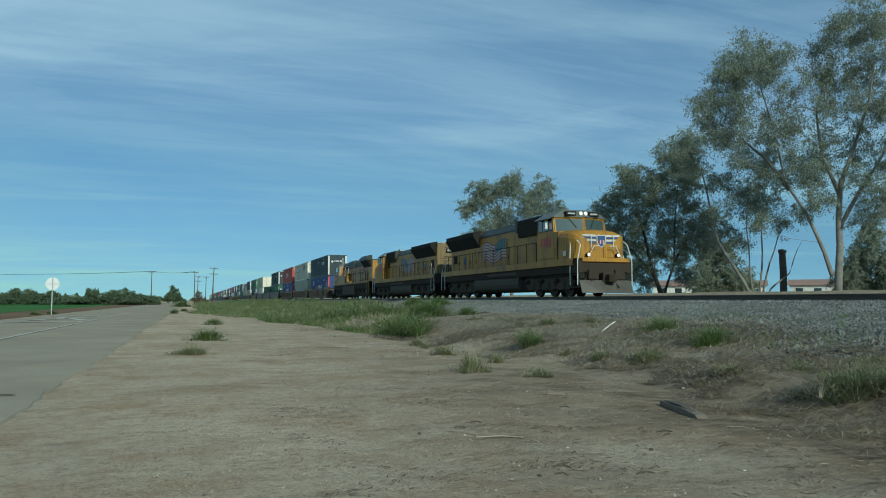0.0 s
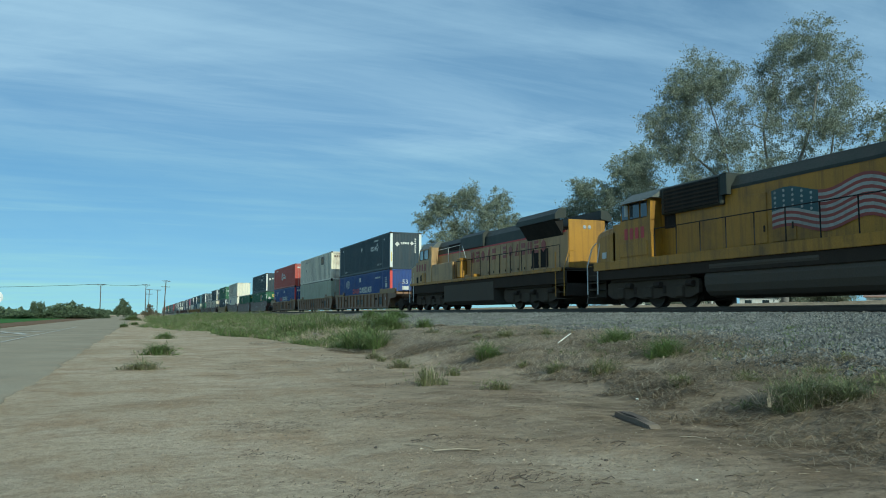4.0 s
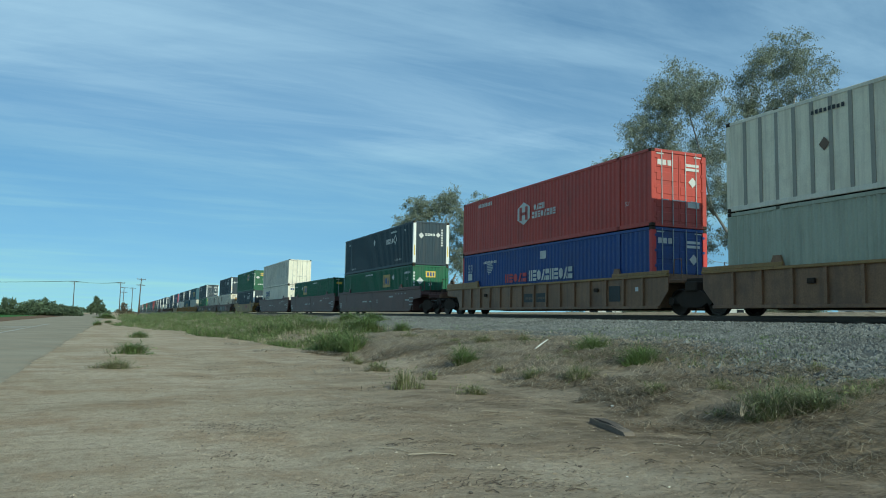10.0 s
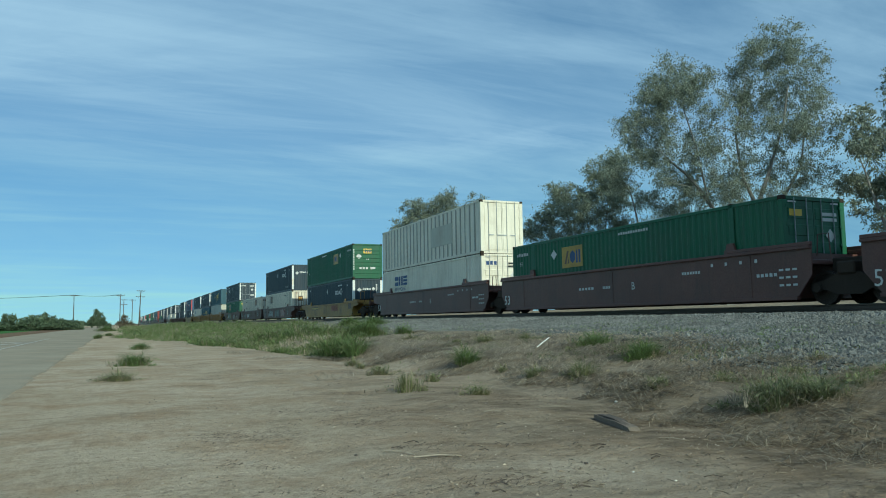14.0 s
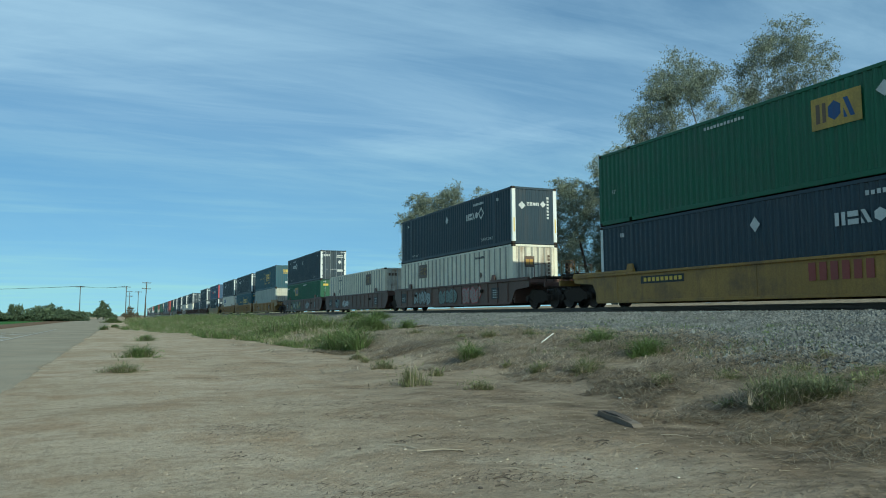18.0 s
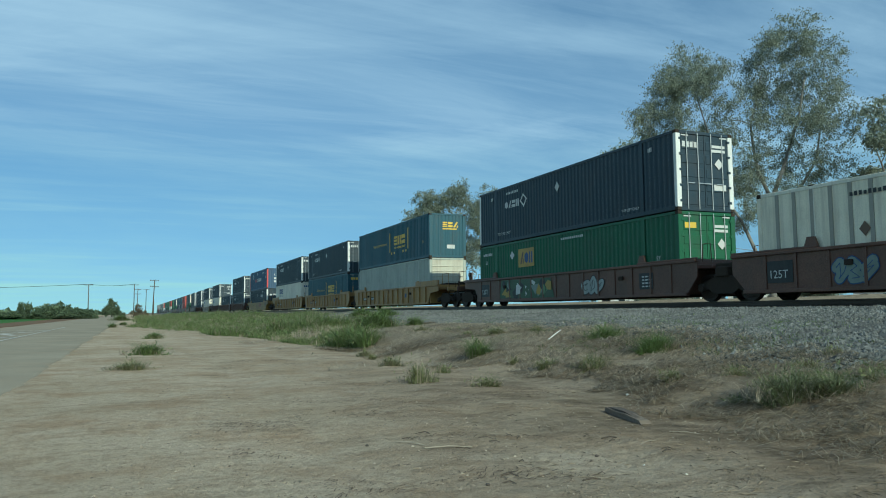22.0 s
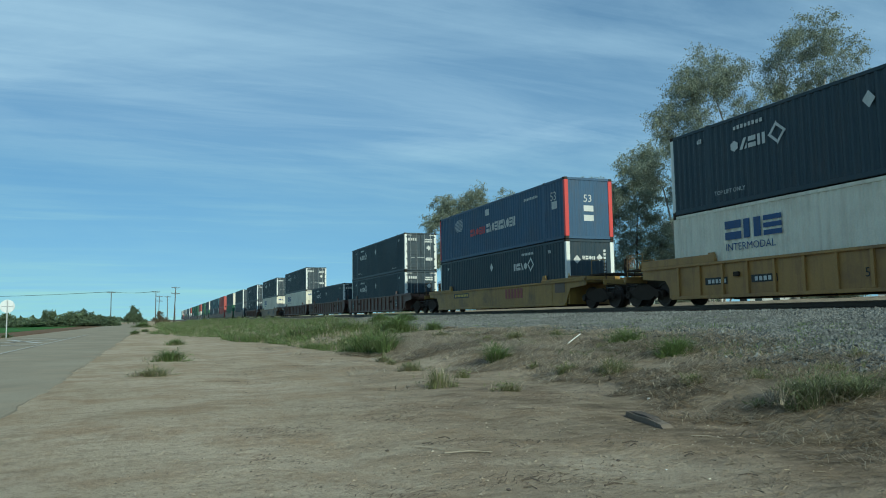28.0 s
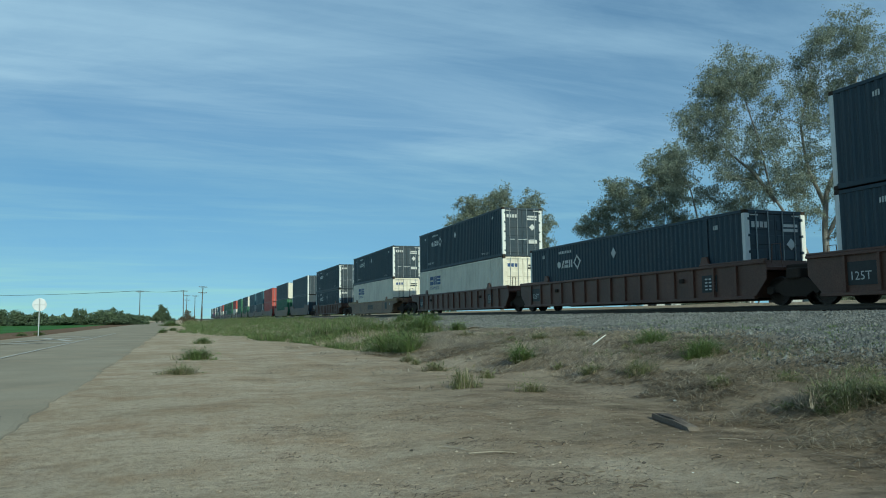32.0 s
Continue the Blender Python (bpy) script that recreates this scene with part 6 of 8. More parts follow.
            flat(M["pale_front"], top, "paint_patch", side, [(9.2, 0.9), (12.4, 0.9), (12.4, 2.1), (9.2, 2.1)], "pale repainted patch")
    # front wall marks
    if kind == "navy_box":
        end_flat(W, top, "placard", 0.026, diamond(-0.72, 1.95, 0.2))
        g = Geo()
        for i in range(4):
            for poly in plain_mark(i + 2, -0.44 + i * 0.18, 0.15, 1.95, 0.17):
                g.prism(poly, "y", 0.02, 0.026)
        part("brand_bars", g, W, top)
        end_flat(W, top, "brand_diamond", 0.026, diamond(0.5, 2.04, 0.17))
        for k in range(7):
            end_flat(W, top, "serial_bars", 0.026, [(0.72, 1.3 + k * 0.17), (0.84, 1.3 + k * 0.17), (0.84, 1.41 + k * 0.17), (0.72, 1.41 + k * 0.17)])
        for x in (-HW + 0.1, HW - 0.1):
            end_flat(Yw, top, "reflector", -0.001, [(x - 0.03, 0.6), (x + 0.03, 0.6), (x + 0.03, 1.3), (x - 0.03, 1.3)])
    elif kind == "green_box":
        end_flat(Yw, top, "brand_panel", 0.026, [(-0.35, 2.1), (0.35, 2.1), (0.35, 2.5), (-0.35, 2.5)])
        g = Geo()
        for i in range(3):
            g.box(-0.25 + i * 0.2, -0.13 + i * 0.2, 0.016, 0.022, 2.17, 2.43)
        part("brand_bars", g, Bl, top)
        end_flat(W, top, "placard", 0.026, diamond(-0.75, 1.85, 0.25))
        end_flat(W, top, "data_panel", 0.026, [(0.25, 0.72), (0.68, 0.72), (0.68, 0.96), (0.25, 0.96)])
        for k in range(9):
            end_flat(W, top, "code_bar", -0.001, [(-HW + 0.05, 0.7 + k * 0.2), (-HW + 0.15, 0.7 + k * 0.2), (-HW + 0.15, 0.83 + k * 0.2), (-HW + 0.05, 0.83 + k * 0.2)])
        for k in range(3):
            end_flat(W, top, "notice_bars", 0.026, [(-0.7 + k * 0.27, 0.74), (-0.5 + k * 0.27, 0.74), (-0.5 + k * 0.27, 0.94), (-0.7 + k * 0.27, 0.94)])
        text_end("53", 0.26, W, top, "length_number", -0.15, 0.02, 1.55)
    elif kind == "stack":
        text_end("53", 0.5, W, top, "length_number", -0.3, 0.02, 1.75)
        for z in (1.3, 0.85):
            end_flat(W, top, "data_panel", 0.026, [(-0.28, z), (0.25, z), (0.25, z + 0.28), (-0.28, z + 0.28)])
    elif kind == "teal_box":
        g = Geo()
        for i in range(3):
            for poly in plain_mark((2, 3, 1)[i], -0.35 + i * 0.38, 0.33, 2.0, 0.35):
                g.prism(poly, "y", 0.02, 0.026)
        g.box(-0.35, 0.68, 0.02, 0.026, 1.85, 1.93)
        part("brand_bars", g, Yw, top)
        end_flat(W, top, "data_panel", 0.026, [(-0.05, 0.6), (0.5, 0.6), (0.5, 0.85), (-0.05, 0.85)])
    # door marks
    y = CL + 0.001
    dm = {"navy_box": W, "green_box": Yw, "hub": W, "teal_box": Yw, "cream_box": Bl, "post_box": M["decal_brown"], "stack": W}.get(kind)
    if dm:
        g = Geo()
        n = {"navy_box": 4, "green_box": 1, "hub": 3}.get(kind, 3)
        for i in range(n):
            a = 1.0 - i * (0.7 / n)
            g.box(a - 0.7 / n * 0.72, a, CL - 0.024, CL - 0.014, 2.3, 2.5)
        part("door_brand_bars", g, dm, top)
        part("door_serial_bars", Geo().box(-0.95, -0.35, CL - 0.024, CL - 0.014, 2.34, 2.44).box(-0.95, -0.3, CL - 0.024, CL - 0.014, 2.18, 2.28), W if kind not in ("cream_box", "post_box") else M["decal_black"], top)
        part("door_placard", Geo().prism(diamond(-0.65, 1.75, 0.2), "y", CL - 0.024, CL - 0.014), W if kind != "post_box" else M["decal_brown"], top)
        part("door_data_panel", Geo().box(-0.95, -0.4, CL - 0.024, CL - 0.014, 0.78, 1.0), W, top)
        for x0, x1, zz in ((-1.05, -0.72, CH - 0.2), (0.72, 1.05, CH - 0.2)):
            part("door_reflector", Geo().box(x0, x1, CL - 0.024, CL - 0.012, zz, zz + 0.045), W, top)


paint("wall_post_grey", (0.34, 0.31, 0.25), dirt=(0.2, 0.14, 0.09), dirt_amount=0.4)
paint("stained_white", (0.78, 0.70, 0.54), vary=0.2, dirt=(0.20, 0.09, 0.04), dirt_amount=0.75, streaks=0.85)
paint("panel_yellow", (0.46, 0.30, 0.05), vary=0.2, dirt_amount=0.5)
paint("decal_brown", (0.14, 0.085, 0.05), dirt_amount=0.3)
paint("decal_orange", (0.5, 0.27, 0.05), dirt_amount=0.3)
paint("decal_pale", (0.42, 0.44, 0.46), dirt_amount=0.3)
STYLES = {
    "navy_box": dict(body="navy_paint", post="post_white", marks="navy_box", label="dark navy corrugated container with white corner posts"),
    "navy_box_b": dict(body="navy_paint", post="post_white", marks="navy_box", label="dark navy corrugated container with white corner posts"),
    "stack": dict(body="royal_blue_paint", post="bright_red_paint", marks="stack", label="blue corrugated container with red corner posts"),
    "stack_faded": dict(body="faded_blue_paint", post="bright_red_paint", marks="stack", label="faded blue corrugated container with red corner posts"),
    "green_box": dict(body="green_paint", marks="green_box", label="green corrugated container with a yellow panel"),
    "green_box_ribbed": dict(body="green_paint", marks="green_box", front="flat_ribs", label="green container with a ribbed front wall"),
    "post_box": dict(body="white_paint", wall="post", door="stained_white", marks="post_box", trim="off_white_paint", label="weathered white container with rust stains"),
    "grey": dict(body="grey_green_paint", marks="plain", label="faded grey-green corrugated container"),
    "hub": dict(body="red_paint", marks="hub", label="red corrugated container with a white hexagon mark"),
    "teal_box": dict(body="slate_blue_paint", marks="teal_box", label="dark blue-green container with yellow lettering"),
    "cream_box": dict(body="off_white_paint", marks="cream_box", label="off-white corrugated container with blue marks"),
    "white": dict(body="off_white_paint", wall="post", marks="patch", label="off-white smooth container with a painted-out patch"),
    "pale": dict(body="pale_grey_paint", front="flat_ribs", front_mat="pale_front", marks="plain", label="pale grey container with a white ribbed front"),
    "dark": dict(body="navy_paint", front_mat="off_white_paint", marks="plain", label="dark container with a pale front wall"),
}

# ---- well cars ----
def wheel_profile(r):
    return [(0.09, -0.07), (r * 0.8, -0.05), (r * 0.84, -0.065), (r, -0.065), (r + 0.0, 0.05), (r + 0.028, 0.06), (r + 0.028, 0.085), (r * 0.82, 0.085), (r * 0.75, 0.03), (0.12, 0.06), (0.09, 0.09)]


def wheelset(parent, y, r, name="wheelset"):
    g = Geo()
    for s in (-1, 1):
        prof = [(a, -s * b) for a, b in wheel_profile(r)]
        g.lathe(prof, "x", (s * 0.79, 0, 0), 20)
    g.tube([(-1.0, 0, 0), (1.0, 0, 0)], 0.085, 8)
    ob = part(name, g, M["wheel_steel"], parent)
    ob.location = (0, y, r)
    return ob


M["wheel_steel"] = surface("wheel_steel", (0.06, 0.045, 0.035), rough=0.6, metal=0.5, bump=0.03)


def bogie(parent, y, gap=0.915, r=0.46):
    g = Geo()
    b = part("bogie", Geo().box(-0.95, 0.95, y - 0.2, y + 0.2, 0.42, 0.72, 0.03), M["under_black"], parent, "black steel bogie")
    for s in (-1, 1):
        x = s * 1.0
        prof = [(y - gap - 0.25, 0.36), (y - gap - 0.25, 0.6), (y - gap + 0.2, 0.66), (y - 0.35, 0.84), (y + 0.35, 0.84), (y + gap - 0.2, 0.66), (y + gap + 0.25, 0.6), (y + gap + 0.25, 0.36), (y + gap - 0.25, 0.4), (y + 0.4, 0.26), (y - 0.4, 0.26), (y - gap + 0.25, 0.4)]
        part("side_frame", Geo().prism(prof, "x", min(x, x + s * 0.12), max(x, x + s * 0.12)), M["under_black"], b)
        for k in (-0.16, 0.0, 0.16):
            part("spring", Geo().tube([(x + s * 0.06, y + k, 0.34), (x + s * 0.06, y + k, 0.62)], 0.06, 6), M["under_black"], b)
        for k in (-gap, gap):
            part("axle_box", Geo().lathe([(0.13, 0), (0.13, 0.1), (0.08, 0.12)], "x", (x + (0.11 if s > 0 else -0.23), y + k, r), 10), M["under_black"], b)
    for k in (-gap, gap):
        wheelset(b, y + k, r)
    return b


def coupler(parent, y, d):
    """d: the way in which it points, 1 or -1 along y."""
    g = Geo().box(-0.16, 0.16, min(y, y + d * 0.6), max(y, y + d * 0.6), 0.72, 1.0, 0.03)
    g.prism([(-0.2, y + d * 0.55), (0.22, y + d * 0.55), (0.24, y + d * 0.8), (0.05, y + d * 0.92), (-0.12, y + d * 0.78), (-0.22, y + d * 0.86)], "z", 0.7, 1.04)
    part("coupler", g, M["under_black"], parent)
    part("air_hose", Geo().tube([(0.35, y + d * 0.3, 0.75), (0.4, y + d * 0.6, 0.5), (0.36, y + d * 0.8, 0.42)], 0.028, 6), M["under_black"], parent)


def far_well_car(kind, colour, place):
    """A well car that is only seen from afar."""
    mat = M[colour]
    top = thing("well_car", "grimy container well car far down the train", "freight car", "well cars of the train")
    zt, zb = (1.34, 0.27) if kind != "smooth" else (1.25, 0.2)
    for s in (-1, 1):
        poly = [(-0.5, zb), (-1.78, 1.12), (-1.78, 1.72), (2.2, 1.72), (2.2, zt), (CL - 2.2, zt), (CL - 2.2, 1.72), (CL + 1.78, 1.72), (CL + 1.78, 1.12), (CL + 0.5, zb)]
        part("side_sill", Geo().prism(poly, "x", min(s * 1.36, s * 1.45), max(s * 1.36, s * 1.45)), mat, top)
    part("floor", Geo().box(-1.36, 1.36, -0.3, CL + 0.3, zb - 0.03, zb + 0.05), M["under_black"], top)
    for y in ([-1.83] if place in "bc" else [-2.15]) + ([CL + 2.15] if place in "cs" else []):
        b = part("bogie", Geo().box(-1.1, 1.1, y - 1.2, y + 1.2, 0.4, 0.7, 0.03).box(-0.3, 0.3, min(y, y + (1.6 if y > 0 else -1.6)), max(y, y + (1.6 if y > 0 else -1.6)), 0.7, 1.05), M["under_black"], top)
        for k in (-0.915, 0.915):
            wheelset(b, y + k, 0.46)
    return top


def well_car(kind, colour, place):
    mat = M["well_bright_yellow" if kind == "smooth" and colour == "well_yellow" else colour]
    chord = M["chord_yellow"] if colour == "well_rusty_yellow" else mat
    words = {"well_yellow": "grimy yellow", "well_rusty_yellow": "rusty brown and yellow", "well_brown": "rusty brown", "well_maroon": "dark maroon"}[colour]
    top = thing("well_car", f"{words} {'smooth-sided' if kind == 'smooth' else 'ribbed graffiti-covered' if kind == 'sprayed' else 'ribbed'} container well car on rails", "freight car", "well cars of the train")
    end = {"a": (1, 0), "b": (0, 0), "c": (0, 1), "s": (1, 1)}[place]
    zt = 1.34 if kind != "smooth" else 1.56 if colour == "well_maroon" else 1.2
    zb = 0.27 if kind != "smooth" else 0.2
    fa, fb = (1.78 if end[0] else 0.98), (1.78 if end[1] else 0.98)
    rise = 1.5 if colour == "well_brown" else 1.7
    for s in (-1, 1):
        xo, xi = s * 1.42, s * 1.37
        lo, hi = min(xo, xi), max(xo, xi)
        # the sill is cut away over a bogie at an outer end, and slants up to the joint at an inner one
        head = [(-0.02, zb), (-0.14, zb + 0.25), (-0.45, 0.92), (-fa, 1.02)] if end[0] else [(-0.45, zb), (-fa, 0.5 + fa * 0.35)]
        tail = [(CL + fb, 1.02), (CL + 0.45, 0.92), (CL + 0.14, zb + 0.25), (CL + 0.02, zb)] if end[1] else [(CL + fb, 0.5 + fb * 0.35), (CL + 0.45, zb)]
        poly = head + [(-fa, zt), (CL + fb, zt)] + tail
        side = part("side_sill", Geo().prism(poly, "x", lo, hi), mat, top)
        a, b = s * 1.34, s * 1.5
        part("top_chord", Geo().box(min(a, b), max(a, b), -fa, CL + fb, zt, zt + 0.09, 0.012), chord, top)
        part("bottom_chord", Geo().box(min(a, b), max(a, b), -0.04 if end[0] else -0.5, CL + (0.04 if end[1] else 0.5), zb - 0.06, zb + 0.05, 0.012), mat, top)
        for y0, y1, zz in ((-fa - 0.02, 2.2, rise if end[0] else min(rise, 1.56)), (CL - 2.2, CL + fb + 0.02, rise if end[1] else min(rise, 1.56))):
            c = s * 1.46
            part("end_rail", Geo().box(min(s * 1.36, c), max(s * 1.36, c), y0, y1, zt + 0.09, zz if kind != "smooth" else zt + 0.2, 0.015), chord, top)
        if kind != "smooth":
            thick = 0.05 if kind != "sprayed" else 0.03
            rib = Geo().box(-thick, thick, -0.05, 0.05, zb + 0.05, zt, 0.008).mesh("rib", mat)
            for i in range(15):
                share("rib", rib, side, pose(s * (1.45 if kind != "sprayed" else 1.425), 0.35 + i * 1.1035, 0))
            g = Geo()
            for y in (3.2, CL - 3.2):
                g.box(min(s * 1.42, s * 1.52), max(s * 1.42, s * 1.52), y - 0.12, y + 0.12, zt - 0.45, zt - 0.3, 0.02)
            part("lever_bracket", g, M["under_black"], top)
        else:
            for y in (1.2, CL - 1.2, CL / 2):
                part("weld_strip", Geo().box(min(s * 1.42, s * 1.432), max(s * 1.42, s * 1.432), y - 0.03, y + 0.03, zb, zt), mat, top)
        # lashing clamps on the rim
        for y in (1.98, CL - 1.98):
            part("guide_block", Geo().prism([(y - 0.25, zt + 0.09), (y + 0.25, zt + 0.09), (y + 0.12, zt + 0.42), (y - 0.12, zt + 0.42)], "x", min(s * 1.33, s * 1.41), max(s * 1.33, s * 1.41)), mat, top)
        if colour != "x":
            decals(top, kind, colour, place, s)
    for y in (0.0, CL):
        d = -1 if y == 0 else 1
        part("bulkhead", Geo().box(-1.36, 1.36, min(y + d * 0.15, y + d * 0.3), max(y + d * 0.15, y + d * 0.3), zb, 1.5), mat, top)
        part("end_deck", Geo().box(-1.36, 1.36, min(y + d * 0.3, y + d * ((fa if d < 0 else fb) - 0.03)), max(y + d * 0.3, y + d * ((fa if d < 0 else fb) - 0.03)), 1.12, 1.26, 0.02), mat, top)
    for i in range(9):
        y = 0.8 + i * (CL - 1.6) / 8
        part("cross_bearer", Geo().box(-1.37, 1.37, y - 0.12, y + 0.12, zb - 0.05, zb + 0.05), M["under_black"], top)
    # running gear
    if place in "as":
        bogie(top, -2.15)
        coupler(top, -2.95, -1)
        car_end(top, -1, mat)
    else:
        bogie(top, -1.83)
        part("articulation", Geo().box(-0.55, 0.55, -2.75, -0.9, 0.72, 1.3, 0.04).box(-1.2, 1.2, -2.1, -1.55, 0.8, 1.15, 0.04), M["under_black"], top, "black articulated connector")
        for x in (-1.15, 1.15):
            part("grab_iron", Geo().tube([(x, -0.95, 1.35), (x, -1.0, 1.95), (x, -1.35, 1.95), (x, -1.4, 1.15)], 0.02, 5), mat, top)
    if place in "cs":
        bogie(top, CL + 2.15)
        coupler(top, CL + 2.95, 1)
        car_end(top, 1, mat)
    return top


def car_end(top, d, mat):
    """Draft sill, crossover platform, rails, ladder and hand brake at an outer car end."""
    o = 0 if d < 0 else CL
    def yy(a):
        return o + d * a
    def span(a, b):
        return min(yy(a), yy(b)), max(yy(a), yy(b))
    part("draft_sill", Geo().box(-0.3, 0.3, *span(1.7, 3.15), 0.72, 1.1, 0.02), M["under_black"], top)
    part("end_sill", Geo().box(-1.36, 1.36, *span(3.0, 3.12), 0.95, 1.2, 0.02), mat, top)
    p = part("crossover_platform", Geo().box(-1.3, 1.3, *span(1.85, 3.05), 1.4, 1.44), M["under_black"], top)
    for i in range(7):
        a = 1.9 + i * 0.17
        part("grating_bar", Geo().box(-1.28, 1.28, *span(a, a + 0.05), 1.44, 1.47), M["under_black"], p)
    for x in (-1.25, 1.25):
        part("hand_rail", Geo().tube([(x, yy(3.0), 1.1), (x, yy(3.0), 2.05), (x, yy(2.0), 2.05), (x, yy(2.0), 1.44)], 0.02, 6), mat, top)
        lad = part("ladder", Geo().tube([(x, yy(3.08), 0.45), (x, yy(3.08), 1.5)], 0.02, 5).tube([(x - math.copysign(0.4, x), yy(3.08), 0.45), (x - math.copysign(0.4, x), yy(3.08), 1.5)], 0.02, 5), M["under_black"], top)
        for k in range(3):
            z = 0.5 + 0.33 * k
            part("rung", Geo().tube([(x, yy(3.08), z), (x - math.copysign(0.4, x), yy(3.08), z)], 0.018, 5), M["galv"], lad)
    part("uncoupling_lever", Geo().tube([(-1.3, yy(3.2), 1.0), (-0.5, yy(3.25), 0.95), (-0.2, yy(3.5), 0.95)], 0.018, 5), M["under_black"], top)
    if d < 0:
        b = part("hand_brake", Geo().box(0.9, 1.1, *span(1.3, 1.45), 1.4, 2.2, 0.02), M["under_black"], top, "dark hand brake stand")
        g = Geo().tube([(1.0 + 0.28 * math.cos(k * math.pi / 7), yy(1.6), 2.05 + 0.28 * math.sin(k * math.pi / 7)) for k in range(15)], 0.018, 5)
        for k in range(4):
            a = k * math.pi / 4
            g.tube([(1.0 - 0.28 * math.cos(a), yy(1.6), 2.05 - 0.28 * math.sin(a)), (1.0 + 0.28 * math.cos(a), yy(1.6), 2.05 + 0.28 * math.sin(a))], 0.014, 4)
        part("brake_wheel", g, M["well_rusty_yellow"], b)


def side_plate(top, mat, name, s, y0, y1, z0, z1, lift=0.0, label=""):
    x = s * (1.434 + lift)
    return part(name, Geo().box(min(x, x + s * 0.004), max(x, x + s * 0.004), y0, y1, z0, z1), mat, top, label)


def side_text(top, text, size, mat, name, s, y, z, x=1.44):
    return share(name, lettering(text, size, name, mat), top, pose(-x, y, z, 0, 0, -90) if s < 0 else pose(x, y, z, 0, 0, 90))


def bar_row(top, mat, name, s, y0, z, w, h, n, lift=0.004):
    g = Geo()
    p = w / n
    x = s * (1.434 + lift)
    if name == "brand_bars":
        for i in range(n):
            part("brand_bar", Geo().box(min(x, x + s * 0.004), max(x, x + s * 0.004), y0 + i * p, y0 + i * p + p * 0.66, z, z + h), mat, top)
        return None
    for i in range(n):
        g.box(min(x, x + s * 0.004), max(x, x + s * 0.004), y0 + i * p, y0 + i * p + p * 0.66, z, z + h)
    return tagged(part(name, g, mat, top), kind="stuff")


def capsule(a, b, half):
    """Outline of a fat stroke with round ends."""
    d = Vector((b[0] - a[0], b[1] - a[1]))
    ang = math.atan2(d.y, d.x)
    out = []
    for c, base in ((b, ang - math.pi / 2), (a, ang + math.pi / 2)):
        for k in range(6):
            t = base + math.pi * k / 5
            out.append((c[0] + half * math.cos(t), c[1] + half * math.sin(t)))
    return out


STROKES = (
    ((0.1, 0.2), (0.35, 0.8), (0.45, 0.25), (0.7, 0.9), (0.9, 0.3)),
    ((0.2, 0.9), (0.85, 0.75), (0.2, 0.45), (0.9, 0.2), (0.35, 0.05)),
    ((0.5, 0.5), (0.75, 0.6), (0.6, 0.9), (0.15, 0.7), (0.2, 0.15), (0.85, 0.1)),
    ((0.1, 0.6), (0.5, 0.95), (0.55, 0.4), (0.15, 0.1), (0.9, 0.3), (0.85, 0.85)),
    ((0.1, 0.1), (0.9, 0.6), (0.15, 0.55), (0.8, 0.95)),
)


def graffiti(top, s, y0, z0, w, h, cols, seed):
    """Spray-painted bubble shapes: a fat pale stroke with a dark rim, one part a shape."""
    rnd = random.Random(seed)
    n = max(3, round(w / (h * 0.66)))
    cw = w / n
    for i in range(n):
        pts = [(y0 + (i + 0.5) * cw + s * (p - 0.5 + rnd.uniform(-0.16, 0.16)) * cw * 0.8, z0 + h * (0.2 + 0.6 * q + rnd.uniform(-0.1, 0.1))) for p, q in rnd.choice(STROKES)]
        letter = None
        for layer, mat in enumerate((cols[1], cols[0])):
            half = (0.24, 0.195)[layer] * h
            g = Geo()
            for k, (a, b) in enumerate(zip(pts, pts[1:])):
                x = s * (1.436 + layer * 0.006 + k * 0.0006)
                g.prism(capsule(a, b, half), "x", min(x, x + s * 0.003), max(x, x + s * 0.003))
            if layer == 1 and len(pts) > 3:
                ink = Geo()
                for k, (a, b) in enumerate(zip(pts, pts[1:])):
                    x = s * (1.448 + k * 0.0006)
                    ink.prism(capsule(a, b, 0.014 * h), "x", min(x, x + s * 0.002), max(x, x + s * 0.002))
                part("inner_line", ink, M[cols[1]], letter)
            letter = part("graffiti_stroke" if layer == 0 else "fill", g, M[mat], top if layer == 0 else letter, "spray-painted graffiti shape" if layer == 0 else "pale spray paint")


def mural(top, s, y0, z0, w, h, seed):
    """A spray-painted mural: sharp interlocking shapes in green, black, white and yellow."""
    rnd = random.Random(seed)
    x = s * 1.436
    ground = part("mural", Geo().prism([(y0, z0), (y0 + w, z0 + 0.03), (y0 + w - 0.25, z0 + h), (y0 + 0.3, z0 + h - 0.05)], "x", min(x, x + s * 0.003), max(x, x + s * 0.003)), M["mural_green"], top, "spray-painted graffiti mural")
    for i in range(26):
        cy, cz = y0 + 0.4 + (w - 0.8) * rnd.random(), z0 + h * rnd.uniform(0.2, 0.8)
        a0 = rnd.uniform(0, 6.28)
        n = rnd.choice((3, 4, 4, 5))
        ry = rnd.uniform(0.12, 0.5)
        poly = []
        for k in range(n):
            a = a0 + 6.283 * k / n
            poly.append((cy + ry * math.cos(a) * rnd.uniform(0.7, 1.2), min(z0 + h, max(z0, cz + 0.3 * math.sin(a) * rnd.uniform(0.7, 1.2)))))
        xx = s * (1.44 + i * 0.0006)
        part("mural_patch", Geo().prism(poly, "x", min(xx, xx + s * 0.002), max(xx, xx + s * 0.002)), M[rnd.choice(("decal_black", "decal_black", "decal_white", "decal_green", "mural_green", "mural_yellow", "decal_mint", "mural_green"))], ground)


